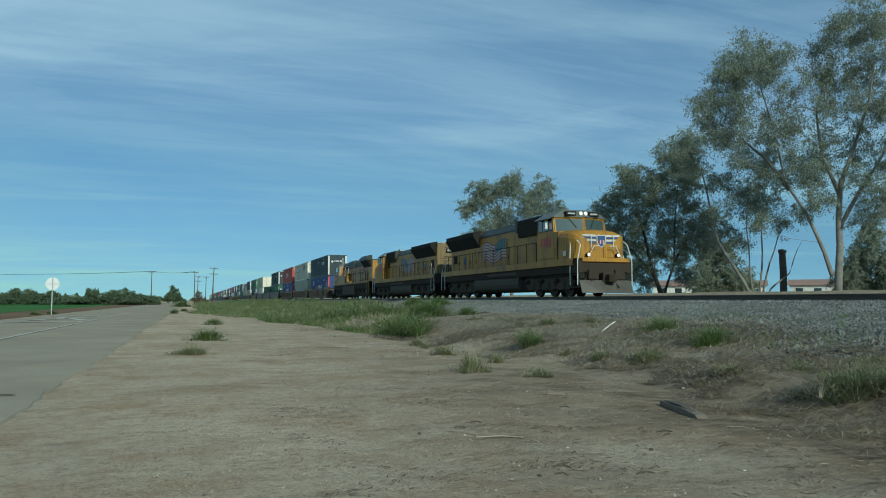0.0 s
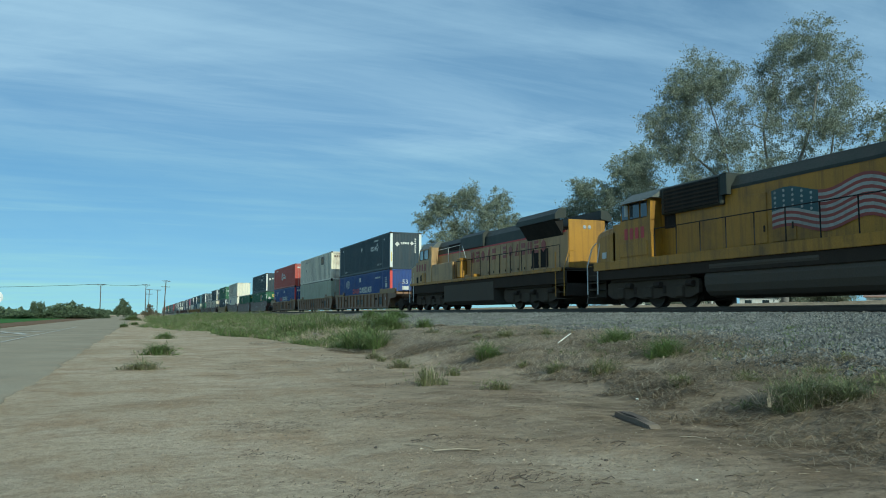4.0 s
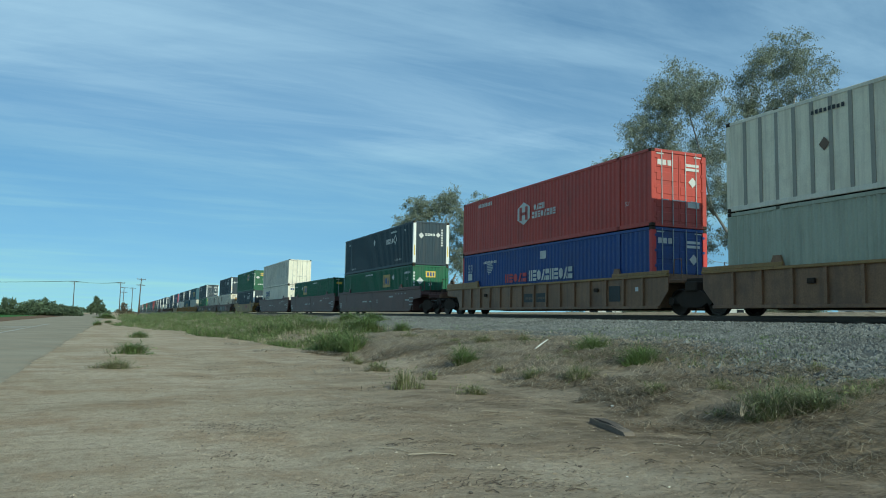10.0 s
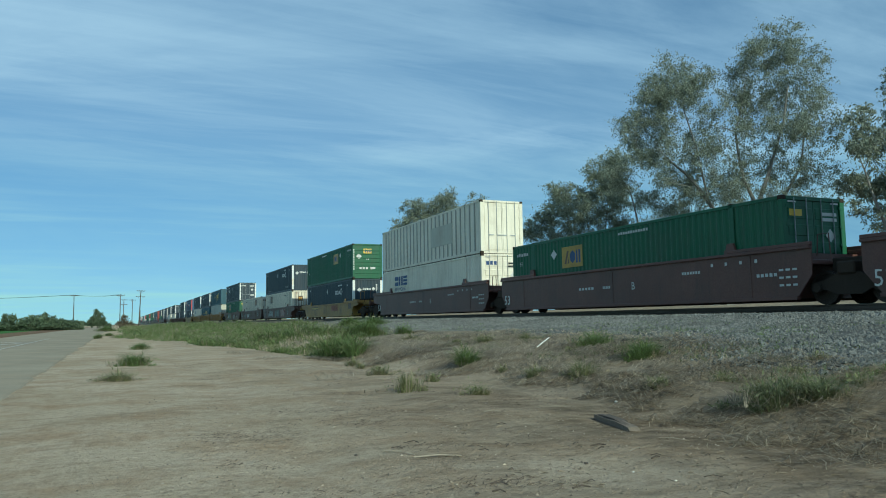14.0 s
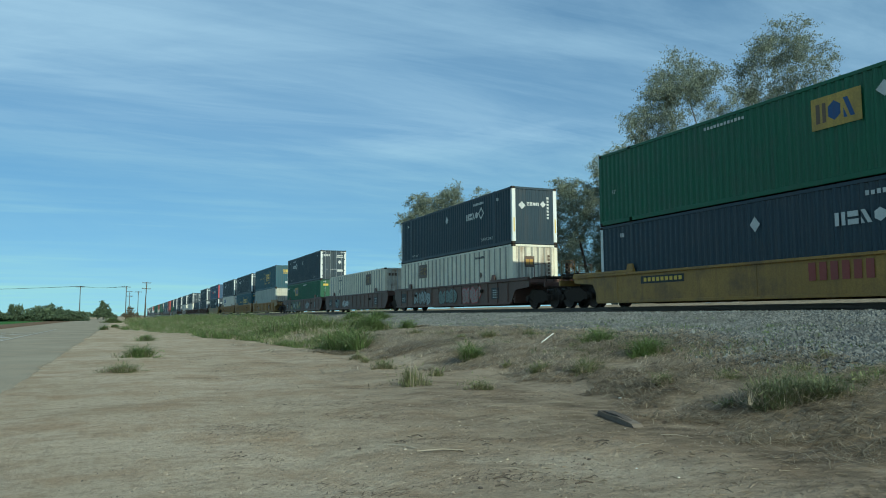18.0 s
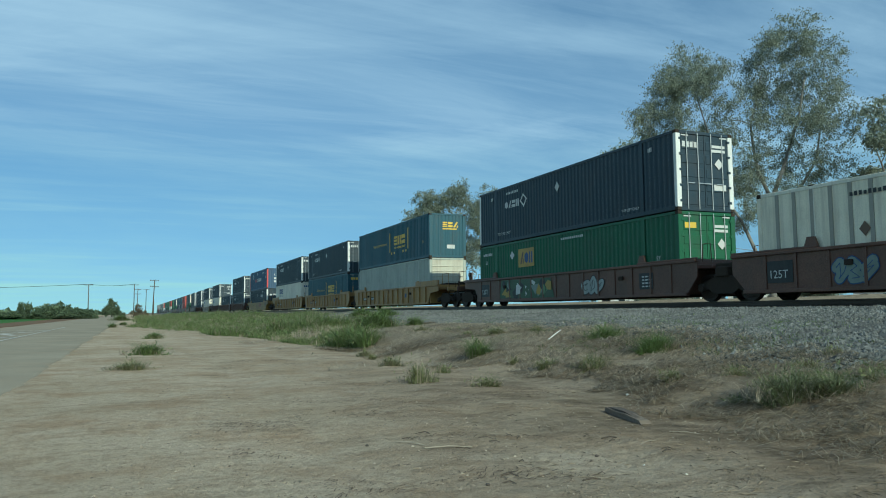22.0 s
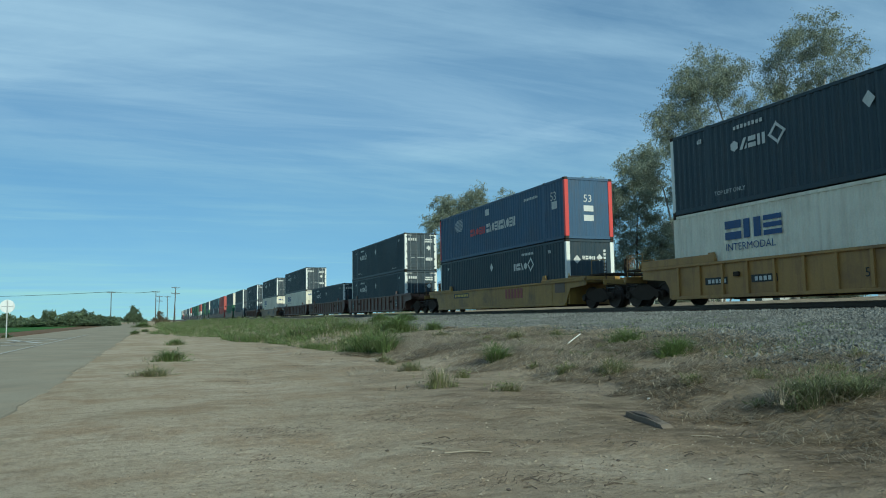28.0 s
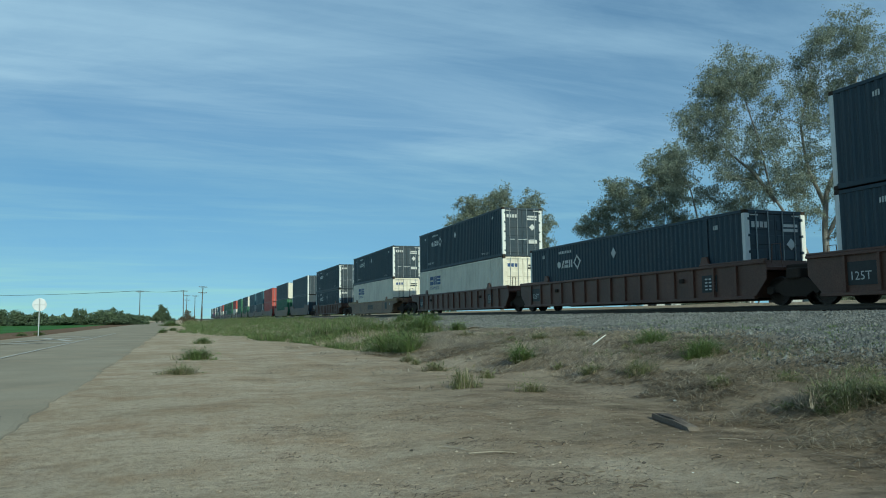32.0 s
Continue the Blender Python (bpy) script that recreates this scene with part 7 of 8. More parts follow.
def decals(top, kind, colour, place, s):
    W = M["decal_white"]
    if colour == "well_maroon":
        side_text(top, "53", 0.62, M["rail_white"], "length_number", s, 16.85 if s < 0 else 15.9, 0.42)
        side_text(top, "B", 0.4, W, "end_letter", s, 6.9 if s < 0 else 6.6, 0.75)
        bar_row(top, W, "serial_bars", s, 3.3, 1.12, 0.9, 0.09, 7)
        for y, w in ((8.2, 0.5), (9.3, 1.1), (0.2, 0.8)):
            bar_row(top, W, "notice_bars", s, y, 0.85, w, 0.1, 5)
        for k in range(3):
            bar_row(top, W, "notice_bars", s, -0.5, 0.55 + 0.22 * k, 0.7, 0.06, 3)
        for k in range(4):
            side_plate(top, W, "reflector", s, 0.9 + k * 0.6, 1.0 + k * 0.6, 1.3, 1.4, 0.004)
    elif colour == "well_yellow" and kind == "smooth":
        bar_row(top, M["flag_red"], "brand_bars", s, 4.2, 0.62, 2.1, 0.5, 6)
        side_plate(top, M["decal_black"], "data_plate", s, 11.2, 13.5, 0.83, 1.1, 0.0, "black data plate")
        bar_row(top, M["decal_yellow"], "serial_bars", s, 11.3, 0.9, 2.1, 0.14, 9, 0.008)
        side_plate(top, M["decal_brown"], "stencil_panel", s, 0.0, 0.9, 0.75, 1.2)
    elif colour == "well_yellow":
        for y in (11.3, 13.4):
            side_plate(top, M["decal_black"], "data_plate", s, y, y + 1.05, 0.66, 0.9, 0.0, "black data plate")
            bar_row(top, W, "serial_bars", s, y + 0.06, 0.71, 0.9, 0.13, 5, 0.008)
        side_plate(top, M["decal_blue"], "data_plate", s, 4.05, 4.4, 0.72, 1.0)
        side_text(top, "53", 0.36, M["decal_black"], "length_number", s, 8.35 if s < 0 else 7.6, 0.62, 1.438)
    elif colour == "well_brown":
        side_plate(top, M["decal_black"], "data_plate", s, 14.78, 15.72, 0.5, 1.15, 0.0, "black stencil panel")
        side_text(top, "125T", 0.34, W, "capacity_stencil", s, 15.66 if s < 0 else 14.86, 0.64, 1.446)
        side_plate(top, M["decal_black"], "data_plate", s, 1.3, 2.1, 0.5, 1.1, 0.0, "black stencil panel")
        for k in range(4):
            bar_row(top, W, "notice_bars", s, 1.4, 0.58 + 0.12 * k, 0.6, 0.05, 3, 0.008)
        sd = {"a": 3, "b": 5, "c": 9, "s": 12}[place]
        if kind != "sprayed":
            return
        if place == "a":
            graffiti(top, s, 10.6, 0.36, 2.7, 0.82, ("spray_pale", "decal_black"), sd)
            graffiti(top, s, 6.5, 0.36, 2.6, 0.85, ("decal_mint", "decal_black"), sd + 1)
            graffiti(top, s, 3.4, 0.36, 2.3, 0.85, ("decal_pink", "decal_red"), sd + 2)
        elif place == "c":
            mural(top, s, 8.2, 0.34, 5.4, 0.95, sd)
            graffiti(top, s, 4.4, 0.36, 1.5, 0.75, ("spray_pale", "decal_black"), sd + 1)
        elif place == "b":
            graffiti(top, s, 12.2, 0.4, 1.2, 0.7, ("decal_mint", "decal_blue"), sd)
            graffiti(top, s, 9.0, 0.4, 2.0, 0.6, ("decal_white", "well_maroon"), sd + 1)
    else:
        side_plate(top, W, "data_plate", s, 0.62, 0.8, 0.86, 1.02)
        for y in (6.95, 8.05):
            side_plate(top, M["decal_black"], "stencil_panel", s, y, y + 0.95, 0.55, 0.95, 0.0, "dark worn stencil panel")
            bar_row(top, M["decal_brown"], "notice_bars", s, y + 0.1, 0.68, 0.75, 0.1, 5, 0.006)
        side_plate(top, M["decal_black"], "stencil_panel", s, 1.7, 2.4, 0.5, 1.1, 0.0, "dark worn stencil panel")

# ---- locomotives ----
def loft(g, rings):
    n = len(rings[0])
    b = len(g.v)
    for r in rings:
        g.v.extend(r)
    for i in range(len(rings) - 1):
        for j in range(n):
            q = b + i * n
            g.f.append((q + j, q + (j + 1) % n, q + n + (j + 1) % n, q + n + j))
    g.f.append(tuple(b + j for j in range(n)))
    g.f.append(tuple(b + (len(rings) - 1) * n + j for j in range(n)))
    return g


def rect_ring(y, h, z0, z1, c=0.12, cz=0.1):
    return [(-h, y, z0), (h, y, z0), (h, y, z1 - cz), (h - c, y, z1), (-h + c, y, z1), (-h, y, z1 - cz)]


def dome_ring(y, h, z0, zs, zc):
    """A section with upright sides to zs and a domed top to zc."""
    return [(-h, y, z0), (h, y, z0), (h, y, zs - 0.1)] + [(h * math.cos(a * math.pi / 10) ** 0.7, y, zs + (zc - zs) * math.sin(a * math.pi / 10)) for a in range(1, 5)] + [(0, y, zc)] + [(-h * math.cos(a * math.pi / 10) ** 0.7, y, zs + (zc - zs) * math.sin(a * math.pi / 10)) for a in range(4, 0, -1)] + [(-h, y, zs - 0.1)]


def loco_truck(top, yc, way, axles=(-1.75, 0.0, 1.75), r=0.53):
    t = part("truck", Geo().box(-0.85, 0.85, yc - 2.5, yc + 2.5, 0.55, 0.85, 0.03), M["under_black"], top, "grimy black six-wheel truck")
    for s in (-1, 1):
        x = s * 1.05
        prof = [(yc - 2.7, 0.5), (yc - 2.7, 0.95), (yc - 2.1, 1.16), (yc + 2.1, 1.16), (yc + 2.7, 0.95), (yc + 2.7, 0.5), (yc + 2.3, 0.34), (yc + 1.3, 0.32), (yc + 0.9, 0.42), (yc + 0.4, 0.32), (yc - 0.4, 0.32), (yc - 0.9, 0.42), (yc - 1.3, 0.32), (yc - 2.3, 0.34)]
        part("side_frame", Geo().prism(prof, "x", min(x, x + s * 0.16), max(x, x + s * 0.16)), M["truck_grey"], t)
        for a in axles:
            part("axle_box", Geo().box(min(x, x + s * 0.24), max(x, x + s * 0.24), yc + a - 0.22, yc + a + 0.22, 0.34, 0.78, 0.05), M["truck_grey"], t)
            part("brake_cylinder", Geo().lathe([(0.11, 0), (0.11, 0.34)], "y", (x + s * 0.24, yc + a + 0.45, 0.82), 10), M["under_black"], t)
        for k in (-0.88, 0.88):
            part("spring", Geo().tube([(x + s * 0.1, yc + k, 0.5), (x + s * 0.1, yc + k, 0.78)], 0.12, 8), M["under_black"], t)
        part("sand_pipe", Geo().tube([(x, yc - 2.5, 1.0), (x, yc - 2.55, 0.5), (x - s * 0.2, yc - 2.35, 0.12)], 0.025, 5), M["under_black"], t)
    part("traction_gear", Geo().box(-0.7, 0.7, yc - 2.3, yc + 2.3, 0.22, 0.6, 0.05).box(-1.3, 1.3, yc - 2.4, yc + 2.4, 1.0, 1.2, 0.03), M["under_black"], t)
    for a in axles:
        SPIN.append((wheelset(t, yc + a, r), yc + a, r, way))
    return t


SPIN = []
M["truck_grey"] = surface("truck_grey", (0.085, 0.066, 0.048), rough=0.85, spec=0.15, bump=0.05, dirt=(0.12, 0.09, 0.06), dirt_amount=0.6)


def railing(top, s, y0, y1, n, z0=1.66, h=1.05, x=1.5, mat="loco_dark"):
    r = part("hand_rail", Geo().tube([(s * x, y0, z0 + h), (s * x, y1, z0 + h)], 0.02, 6), M[mat], top)
    for i in range(n):
        y = y0 + (y1 - y0) * i / (n - 1)
        part("stanchion", Geo().tube([(s * x, y, z0 - 0.1), (s * x, y, z0 + h)], 0.022, 5), M[mat], r)
    return r


def stars_and_stripes(top, s, x, y0, y1, z0, z1, front):
    """A waving flag painted on the hood; front: the end that carries the blue field."""
    n, rows = 16, 13
    xs = s * x
    def wave(u):
        return 0.2 * math.sin(u * 9.0 + 0.4) * (0.45 + 0.55 * u) - 0.12 * u
    def pt(u, w):
        y = (y0 + (y1 - y0) * u) if front < 0 else (y1 - (y1 - y0) * u)
        return y, z0 + 0.2 + (z1 - z0 - 0.2) * w + wave(u)
    red, white = Geo(), Geo()
    for k in range(rows):
        g = red if k % 2 == 0 else white
        for i in range(n):
            u0, u1 = i / n, (i + 1) / n
            if u0 < 0.4 and k >= 6:
                continue
            a, b, c, d = pt(u0, k / rows), pt(u1, k / rows), pt(u1, (k + 1) / rows), pt(u0, (k + 1) / rows)
            g.prism([a, b, c, d], "x", min(xs, xs + s * 0.004), max(xs, xs + s * 0.004))
    f = part("flag_stripes", white, M["flag_white"], top, "painted waving flag, red, white and blue")
    part("flag_red", red, M["flag_red"], f)
    blue = Geo()
    for i in range(7):
        u0, u1 = i / n, (i + 1) / n
        blue.prism([pt(u0, 6 / 13), pt(u1, 6 / 13), pt(u1, 1), pt(u0, 1)], "x", min(xs, xs + s * 0.004), max(xs, xs + s * 0.004))
    part("flag_field", blue, M["flag_blue"], f)
    st = Geo()
    for i in range(5):
        for j in range(4):
            cy, cz = pt((0.035 + i * 0.085), 6 / 13 + (j + 0.5) * 0.13)
            st.prism([(cy + 0.05 * math.cos(a * 1.2566), cz + 0.05 * math.sin(a * 1.2566)) for a in range(5)], "x", min(xs + s * 0.004, xs + s * 0.008), max(xs + s * 0.004, xs + s * 0.008))
    part("flag_stars", st, M["flag_white"], f)


paint("flag_white", (0.42, 0.39, 0.34), dirt_amount=0.6)
paint("flag_red", (0.28, 0.055, 0.04), dirt_amount=0.4)
paint("flag_blue", (0.035, 0.085, 0.095), dirt_amount=0.5)


def emblem(top, y, z, w):
    """The winged shield on the nose, drawn as plain shapes facing -y."""
    w0, w = w, w * 0.72
    sh = [(-0.3, 0.3), (-0.18, 0.36), (0, 0.32), (0.18, 0.36), (0.3, 0.3), (0.27, -0.1), (0.12, -0.32), (0, -0.38), (-0.12, -0.32), (-0.27, -0.1)]
    e = part("emblem_shield", Geo().prism([(a * 1.15 * w, z + b * 1.15 * w) for a, b in sh], "y", y - 0.008, y), M["decal_white"], top, "painted winged shield emblem")
    part("shield_field", Geo().prism([(a * w, z + b * w) for a, b in sh], "y", y - 0.014, y - 0.008), M["decal_blue"], e)
    for k in range(4):
        x = (-0.2 + k * 0.115) * w
        part("shield_stripe", Geo().box(x, x + 0.055 * w, y - 0.02, y - 0.014, z - 0.22 * w, z + 0.06 * w), M["decal_white"] if k % 2 else M["decal_red"], e)
    w = w0
    for s in (-1, 1):
        for k in range(4):
            x0, x1 = 0.27 * w, (1.0 - 0.12 * k) * w
            zz = z + (0.2 - 0.11 * k) * w
            part("wing_bar", Geo().prism([(s * x0, zz), (s * x1, zz + 0.02), (s * x1, zz + 0.1 * w), (s * x0, zz + 0.09 * w)], "y", y - 0.008, y), M["decal_white"] if k % 2 == 0 else M["decal_blue"], e)


def locomotive_a(lead):
    """Six-axle freight locomotive with a wide nose; its front coupler at y = 0."""
    top = thing("diesel_locomotive", "yellow and grey diesel freight locomotive with painted flag" if lead else "weathered yellow diesel locomotive coupled tail first", "locomotive", "locomotives of the train")
    Yl, Gr, Dk = M["loco_yellow"], M["loco_grey"], M["loco_dark"]
    part("frame", Geo().box(-1.45, 1.45, 0.95, 21.6, 1.12, 1.72, 0.02), M["under_black"], top)
    for s in (-1, 1):
        part("sill_stripe", Geo().box(min(s * 1.45, s * 1.53), max(s * 1.45, s * 1.53), 1.5, 21.35, 1.52, 1.86, 0.01), Yl, top)
    part("walkway", Geo().box(-1.5, 1.5, 1.1, 21.5, 1.76, 1.84), M["under_black"], top)
    # nose and cab
    part("nose", loft(Geo(), [dome_ring(1.33, 1.08, 1.74, 2.72, 2.96), dome_ring(1.40, 1.22, 1.74, 2.80, 3.1), dome_ring(1.58, 1.38, 1.74, 2.9, 3.24), dome_ring(1.95, 1.47, 1.74, 2.98, 3.33), dome_ring(2.6, 1.52, 1.74, 3.05, 3.38), dome_ring(3.05, 1.52, 1.74, 3.1, 3.4)]), Yl, top, smooth=False)
    part("nose_door", Geo().box(0.2, 0.72, 1.3, 1.33, 1.9, 2.45, 0.01), Yl, top)
    for z in (2.02, 2.3):
        part("nose_grab", Geo().tube([(0.82, 1.33, z), (0.82, 1.27, z), (1.02, 1.27, z), (1.02, 1.33, z)], 0.014, 5), Dk, top)
    part("nose_seam", Geo().box(0.12, 0.14, 1.318, 1.33, 1.86, 2.5), Dk, top)
    for s in (-1, 1):
        part("nose_rail", Geo().tube([(s * 0.62, 1.28, 2.35), (s * 0.62, 1.22, 2.42), (s * 0.62, 1.22, 3.0), (s * 0.62, 1.38, 3.06)], 0.02, 6), M["rail_white"], top, "white upright grab rail")
    emblem(top, 1.325, 2.72, 1.04)
    part("cab", Geo().box(-1.52, 1.52, 2.9, 5.3, 1.74, 3.3, 0.02), Yl, top)
    # upper cab with a blunt V front: low middle edge forward, outer edges swept back
    def front(x, z):
        return 2.88 + 0.35 * abs(x) + 0.2 * (z - 3.25)
    lo = [(-1.52, front(1.52, 3.25), 3.25), (0, front(0, 3.25), 3.25), (1.52, front(1.52, 3.25), 3.25), (1.52, 5.3, 3.25), (-1.52, 5.3, 3.25)]
    hi = [(-1.5, front(1.5, 4.08), 4.08), (0, front(0, 4.08), 4.08), (1.5, front(1.5, 4.08), 4.08), (1.5, 5.3, 4.08), (-1.5, 5.3, 4.08)]
    part("cab_upper", loft(Geo(), [lo, hi]), Yl, top)
    r0 = [(-1.58, 3.5, 4.08), (0, 2.98, 4.08), (1.58, 3.5, 4.08), (1.58, 5.5, 4.08), (-1.58, 5.5, 4.08)]
    r1 = [(-1.0, 3.5, 4.46), (0, 3.15, 4.46), (1.0, 3.5, 4.46), (1.0, 5.45, 4.46), (-1.0, 5.45, 4.46)]
    g = loft(Geo(), [r0, r1])
    part("cab_roof", g, M["roof_pale"], top, "pale grey cab roof with visor")
    # windscreen panes
    for s in (-1, 1):
        def on(u, w, lift):
            x = 0.08 + 1.3 * u
            z = 3.25 + 0.83 * (0.12 + 0.76 * w)
            return (s * x, front(x, z) - lift, z)
        part("windscreen", Geo().add([on(0, 0, 0.01), on(1, 0, 0.01), on(1, 1, 0.01), on(0, 1, 0.01), on(0, 0, -0.05), on(1, 0, -0.05), on(1, 1, -0.05), on(0, 1, -0.05)], [(0, 1, 2, 3), (4, 7, 6, 5), (0, 4, 5, 1), (1, 5, 6, 2), (2, 6, 7, 3), (3, 7, 4, 0)]), M["windscreen"], top)
        fr = Geo()
        c = [on(-0.04, -0.08, 0.02), on(1.05, -0.08, 0.02), on(1.05, 1.08, 0.02), on(-0.04, 1.08, 0.02)]
        for i in range(4):
            fr.tube([c[i], c[(i + 1) % 4]], 0.024, 5)
        part("window_frame", fr, Yl, top)
        part("wiper", Geo().tube([on(0.5, 1.05, 0.05), on(0.25, 0.25, 0.05)], 0.012, 4), Dk, top)
        for y0, y1 in ((3.55, 3.95), (4.05, 4.65), (4.75, 5.12)):
            x = s * 1.515
            w = part("side_window", Geo().box(min(x, x + s * 0.012), max(x, x + s * 0.012), y0, y1, 3.42, 3.98), M["glass"], top)
            part("window_frame", Geo().tube([(x, y0, 3.4), (x, y1, 3.4), (x, y1, 4.0), (x, y0, 4.0), (x, y0, 3.4)], 0.022, 4), M["under_black"], w)
        part("sun_shade", Geo().prism([(s * 1.5, 4.06), (s * 1.78, 3.98), (s * 1.78, 4.0), (s * 1.5, 4.1)], "y", 3.6, 5.2), M["roof_pale"], top)
        part("mirror", Geo().box(min(s * 1.58, s * 1.72), max(s * 1.58, s * 1.72), 3.98, 4.02, 3.5, 3.95, 0.01), M["rail_white"], top)
        for i in range(4):
            part("number_bar", Geo().box(min(s * 1.522, s * 1.53), max(s * 1.522, s * 1.53), 3.7 + i * 0.34, 3.9 + i * 0.34, 2.62, 3.05), M["decal_red"], top)
        part("cab_panel", Geo().box(min(s * 1.52, s * 1.545), max(s * 1.52, s * 1.545), 3.3, 5.1, 1.95, 2.5, 0.015), Yl, top)
        part("data_sticker", Geo().box(min(s * 1.522, s * 1.53), max(s * 1.522, s * 1.53), 2.15, 2.45, 2.0, 2.25), M["decal_white"], top)
        part("number_board", Geo().box(min(s * 0.35, s * 0.95), max(s * 0.35, s * 0.95), 3.12, 3.5, 4.14, 4.38, 0.02), Dk, top)
        part("number_bars", Geo().box(min(s * 0.45, s * 0.85), max(s * 0.45, s * 0.85), 3.112, 3.12, 4.22, 4.3), M["decal_pale"], top)
        part("ditch_light", Geo().lathe([(0.1, 0.06), (0.11, -0.06), (0.09, -0.1)], "y", (s * 0.82, 1.2, 2.02), 12), Dk, top)
        part("ditch_lens", Geo().lathe([(0.075, 0.0), (0.04, -0.015)], "y", (s * 0.82, 1.09, 2.02), 12), M["lamp"] if lead else M["lens_off"], top)
    for k in (-0.14, 0.14):
        part("headlight", Geo().lathe([(0.11, 0.1), (0.12, -0.02), (0.1, -0.03)], "y", (k, 3.08, 4.27), 12), M["galv"], top)
        part("headlight_lens", Geo().lathe([(0.09, 0.0), (0.05, -0.015)], "y", (k, 3.045, 4.27), 12), M["lamp_dim"], top)
    part("air_horn", Geo().lathe([(0.03, 0.0), (0.05, -0.3), (0.11, -0.42)], "y", (0.25, 7.2, 4.62), 8).lathe([(0.03, 0.0), (0.05, -0.3), (0.1, -0.38)], "y", (-0.1, 7.2, 4.6), 8).box(-0.15, 0.3, 7.1, 7.3, 4.4, 4.6), M["galv"], top)
    # long hood
    hood = [(-1.0, 1.74), (1.0, 1.74), (1.0, 3.95), (0.75, 4.32), (-0.75, 4.32), (-1.0, 3.95)]
    part("long_hood", Geo().prism(hood, "y", 5.3, 20.75), Yl, top)
    part("hood_top", Geo().prism([(-1.012, 3.86), (1.012, 3.86), (1.012, 3.96), (0.76, 4.34), (-0.76, 4.34), (-1.012, 3.96)], "y", 5.32, 15.05), Gr, top)
    part("dynamic_brake", Geo().box(-1.2, 1.2, 8.6, 8.9, 3.7, 4.42).box(-1.18, 1.18, 5.5, 8.6, 3.4, 4.42, 0.05), Gr, top)
    for s in (-1, 1):
        d = part("intake_grille", Geo().box(min(s * 1.18, s * 1.2), max(s * 1.18, s * 1.2), 5.7, 8.5, 3.46, 4.34), Dk, top)
        for k in range(6):
            part("louvre", Geo().box(min(s * 1.2, s * 1.225), max(s * 1.2, s * 1.225), 5.7, 8.5, 3.5 + k * 0.14, 3.56 + k * 0.14), M["under_black"], d)
        part("filter_hatch", Geo().box(min(s * 1.0, s * 1.02), max(s * 1.0, s * 1.02), 5.5, 6.1, 2.9, 3.6), Dk, top)
        # radiator flare
        x0, x1 = s * 1.0, s * 1.48
        part("radiator", Geo().prism([(s * 0.9, 3.35), (x0, 3.35), (x1, 4.05), (x1, 4.3), (s * 0.9, 4.42)], "y", 15.1, 20.55), Dk, top, "black radiator grille")
        rad = part("radiator_frame", Geo().prism([(x0, 3.3), (x1 + s * 0.02, 4.03), (x1 + s * 0.02, 4.07), (x0, 3.36)], "y", 15.0, 20.65), Dk, top)
        for k in range(12):
            y = 15.3 + k * 0.46
            part("grille_bar", Geo().prism([(x0 + s * 0.012, 3.35), (x1 + s * 0.012, 4.05), (x1 + s * 0.02, 4.05), (x0 + s * 0.02, 3.33)], "y", y, y + 0.04), M["under_black"], rad)
        for y in (9.4, 10.5, 14.7, 15.9, 17.0, 18.1, 19.3):
            dr = part("hood_door", Geo().box(min(s * 1.0, s * 1.025), max(s * 1.0, s * 1.025), y, y + 0.98, 1.95, 3.2 if y > 14 else 3.55, 0.01), Yl, top)
            part("door_latch", Geo().box(min(s * 1.025, s * 1.045), max(s * 1.025, s * 1.045), y + 0.84, y + 0.9, 2.3, 2.5), M["under_black"], dr)
        stars_and_stripes(top, s, 1.03, 10.6, 14.5, 2.1, 3.5, -1)
        part("small_shield", Geo().prism([(17.55, 2.3), (18.0, 2.3), (18.0, 2.75), (17.55, 2.75)], "x", min(s * 1.03, s * 1.035), max(s * 1.03, s * 1.035)), M["decal_blue"], top)
        g = Geo()
        for k in range(4):
            g.box(min(s * 1.03, s * 1.035), max(s * 1.03, s * 1.035), 17.56 + k * 0.11, 17.62 + k * 0.11, 1.9, 2.3)
        part("shield_stripes", g, M["flag_red"], top)
        part("vent_window", Geo().box(min(s * 1.03, s * 1.04), max(s * 1.03, s * 1.04), 19.4, 20.1, 2.4, 3.0, 0.01), Dk, top)
        railing(top, s, 5.5, 21.2, 14, 1.84)
        # steps and white end rails
        for y0, d in ((1.0, 1), (21.55, -1)):
            w = M["rail_white"]
            part("grab_rail", Geo().tube([(s * 1.5, y0, 0.55), (s * 1.5, y0, 1.75), (s * 1.3, y0 + d * 0.05, 2.5), (s * 1.3, y0 + d * 0.4, 2.72)], 0.026, 6), w, top, "white grab rail")
            part("grab_rail", Geo().tube([(s * 1.5, y0 + d * 0.75, 0.55), (s * 1.5, y0 + d * 0.75, 1.95), (s * 1.42, y0 + d * 0.85, 2.7)], 0.026, 6), w, top)
            part("grab_rail", Geo().tube([(s * 0.95, y0 - d * 0.02, 1.15), (s * 0.98, y0 - d * 0.02, 1.75), (s * 0.6, y0 - d * 0.02, 2.45), (s * 0.3, y0 - d * 0.02, 2.45)], 0.024, 6), w if d > 0 else Dk, top)
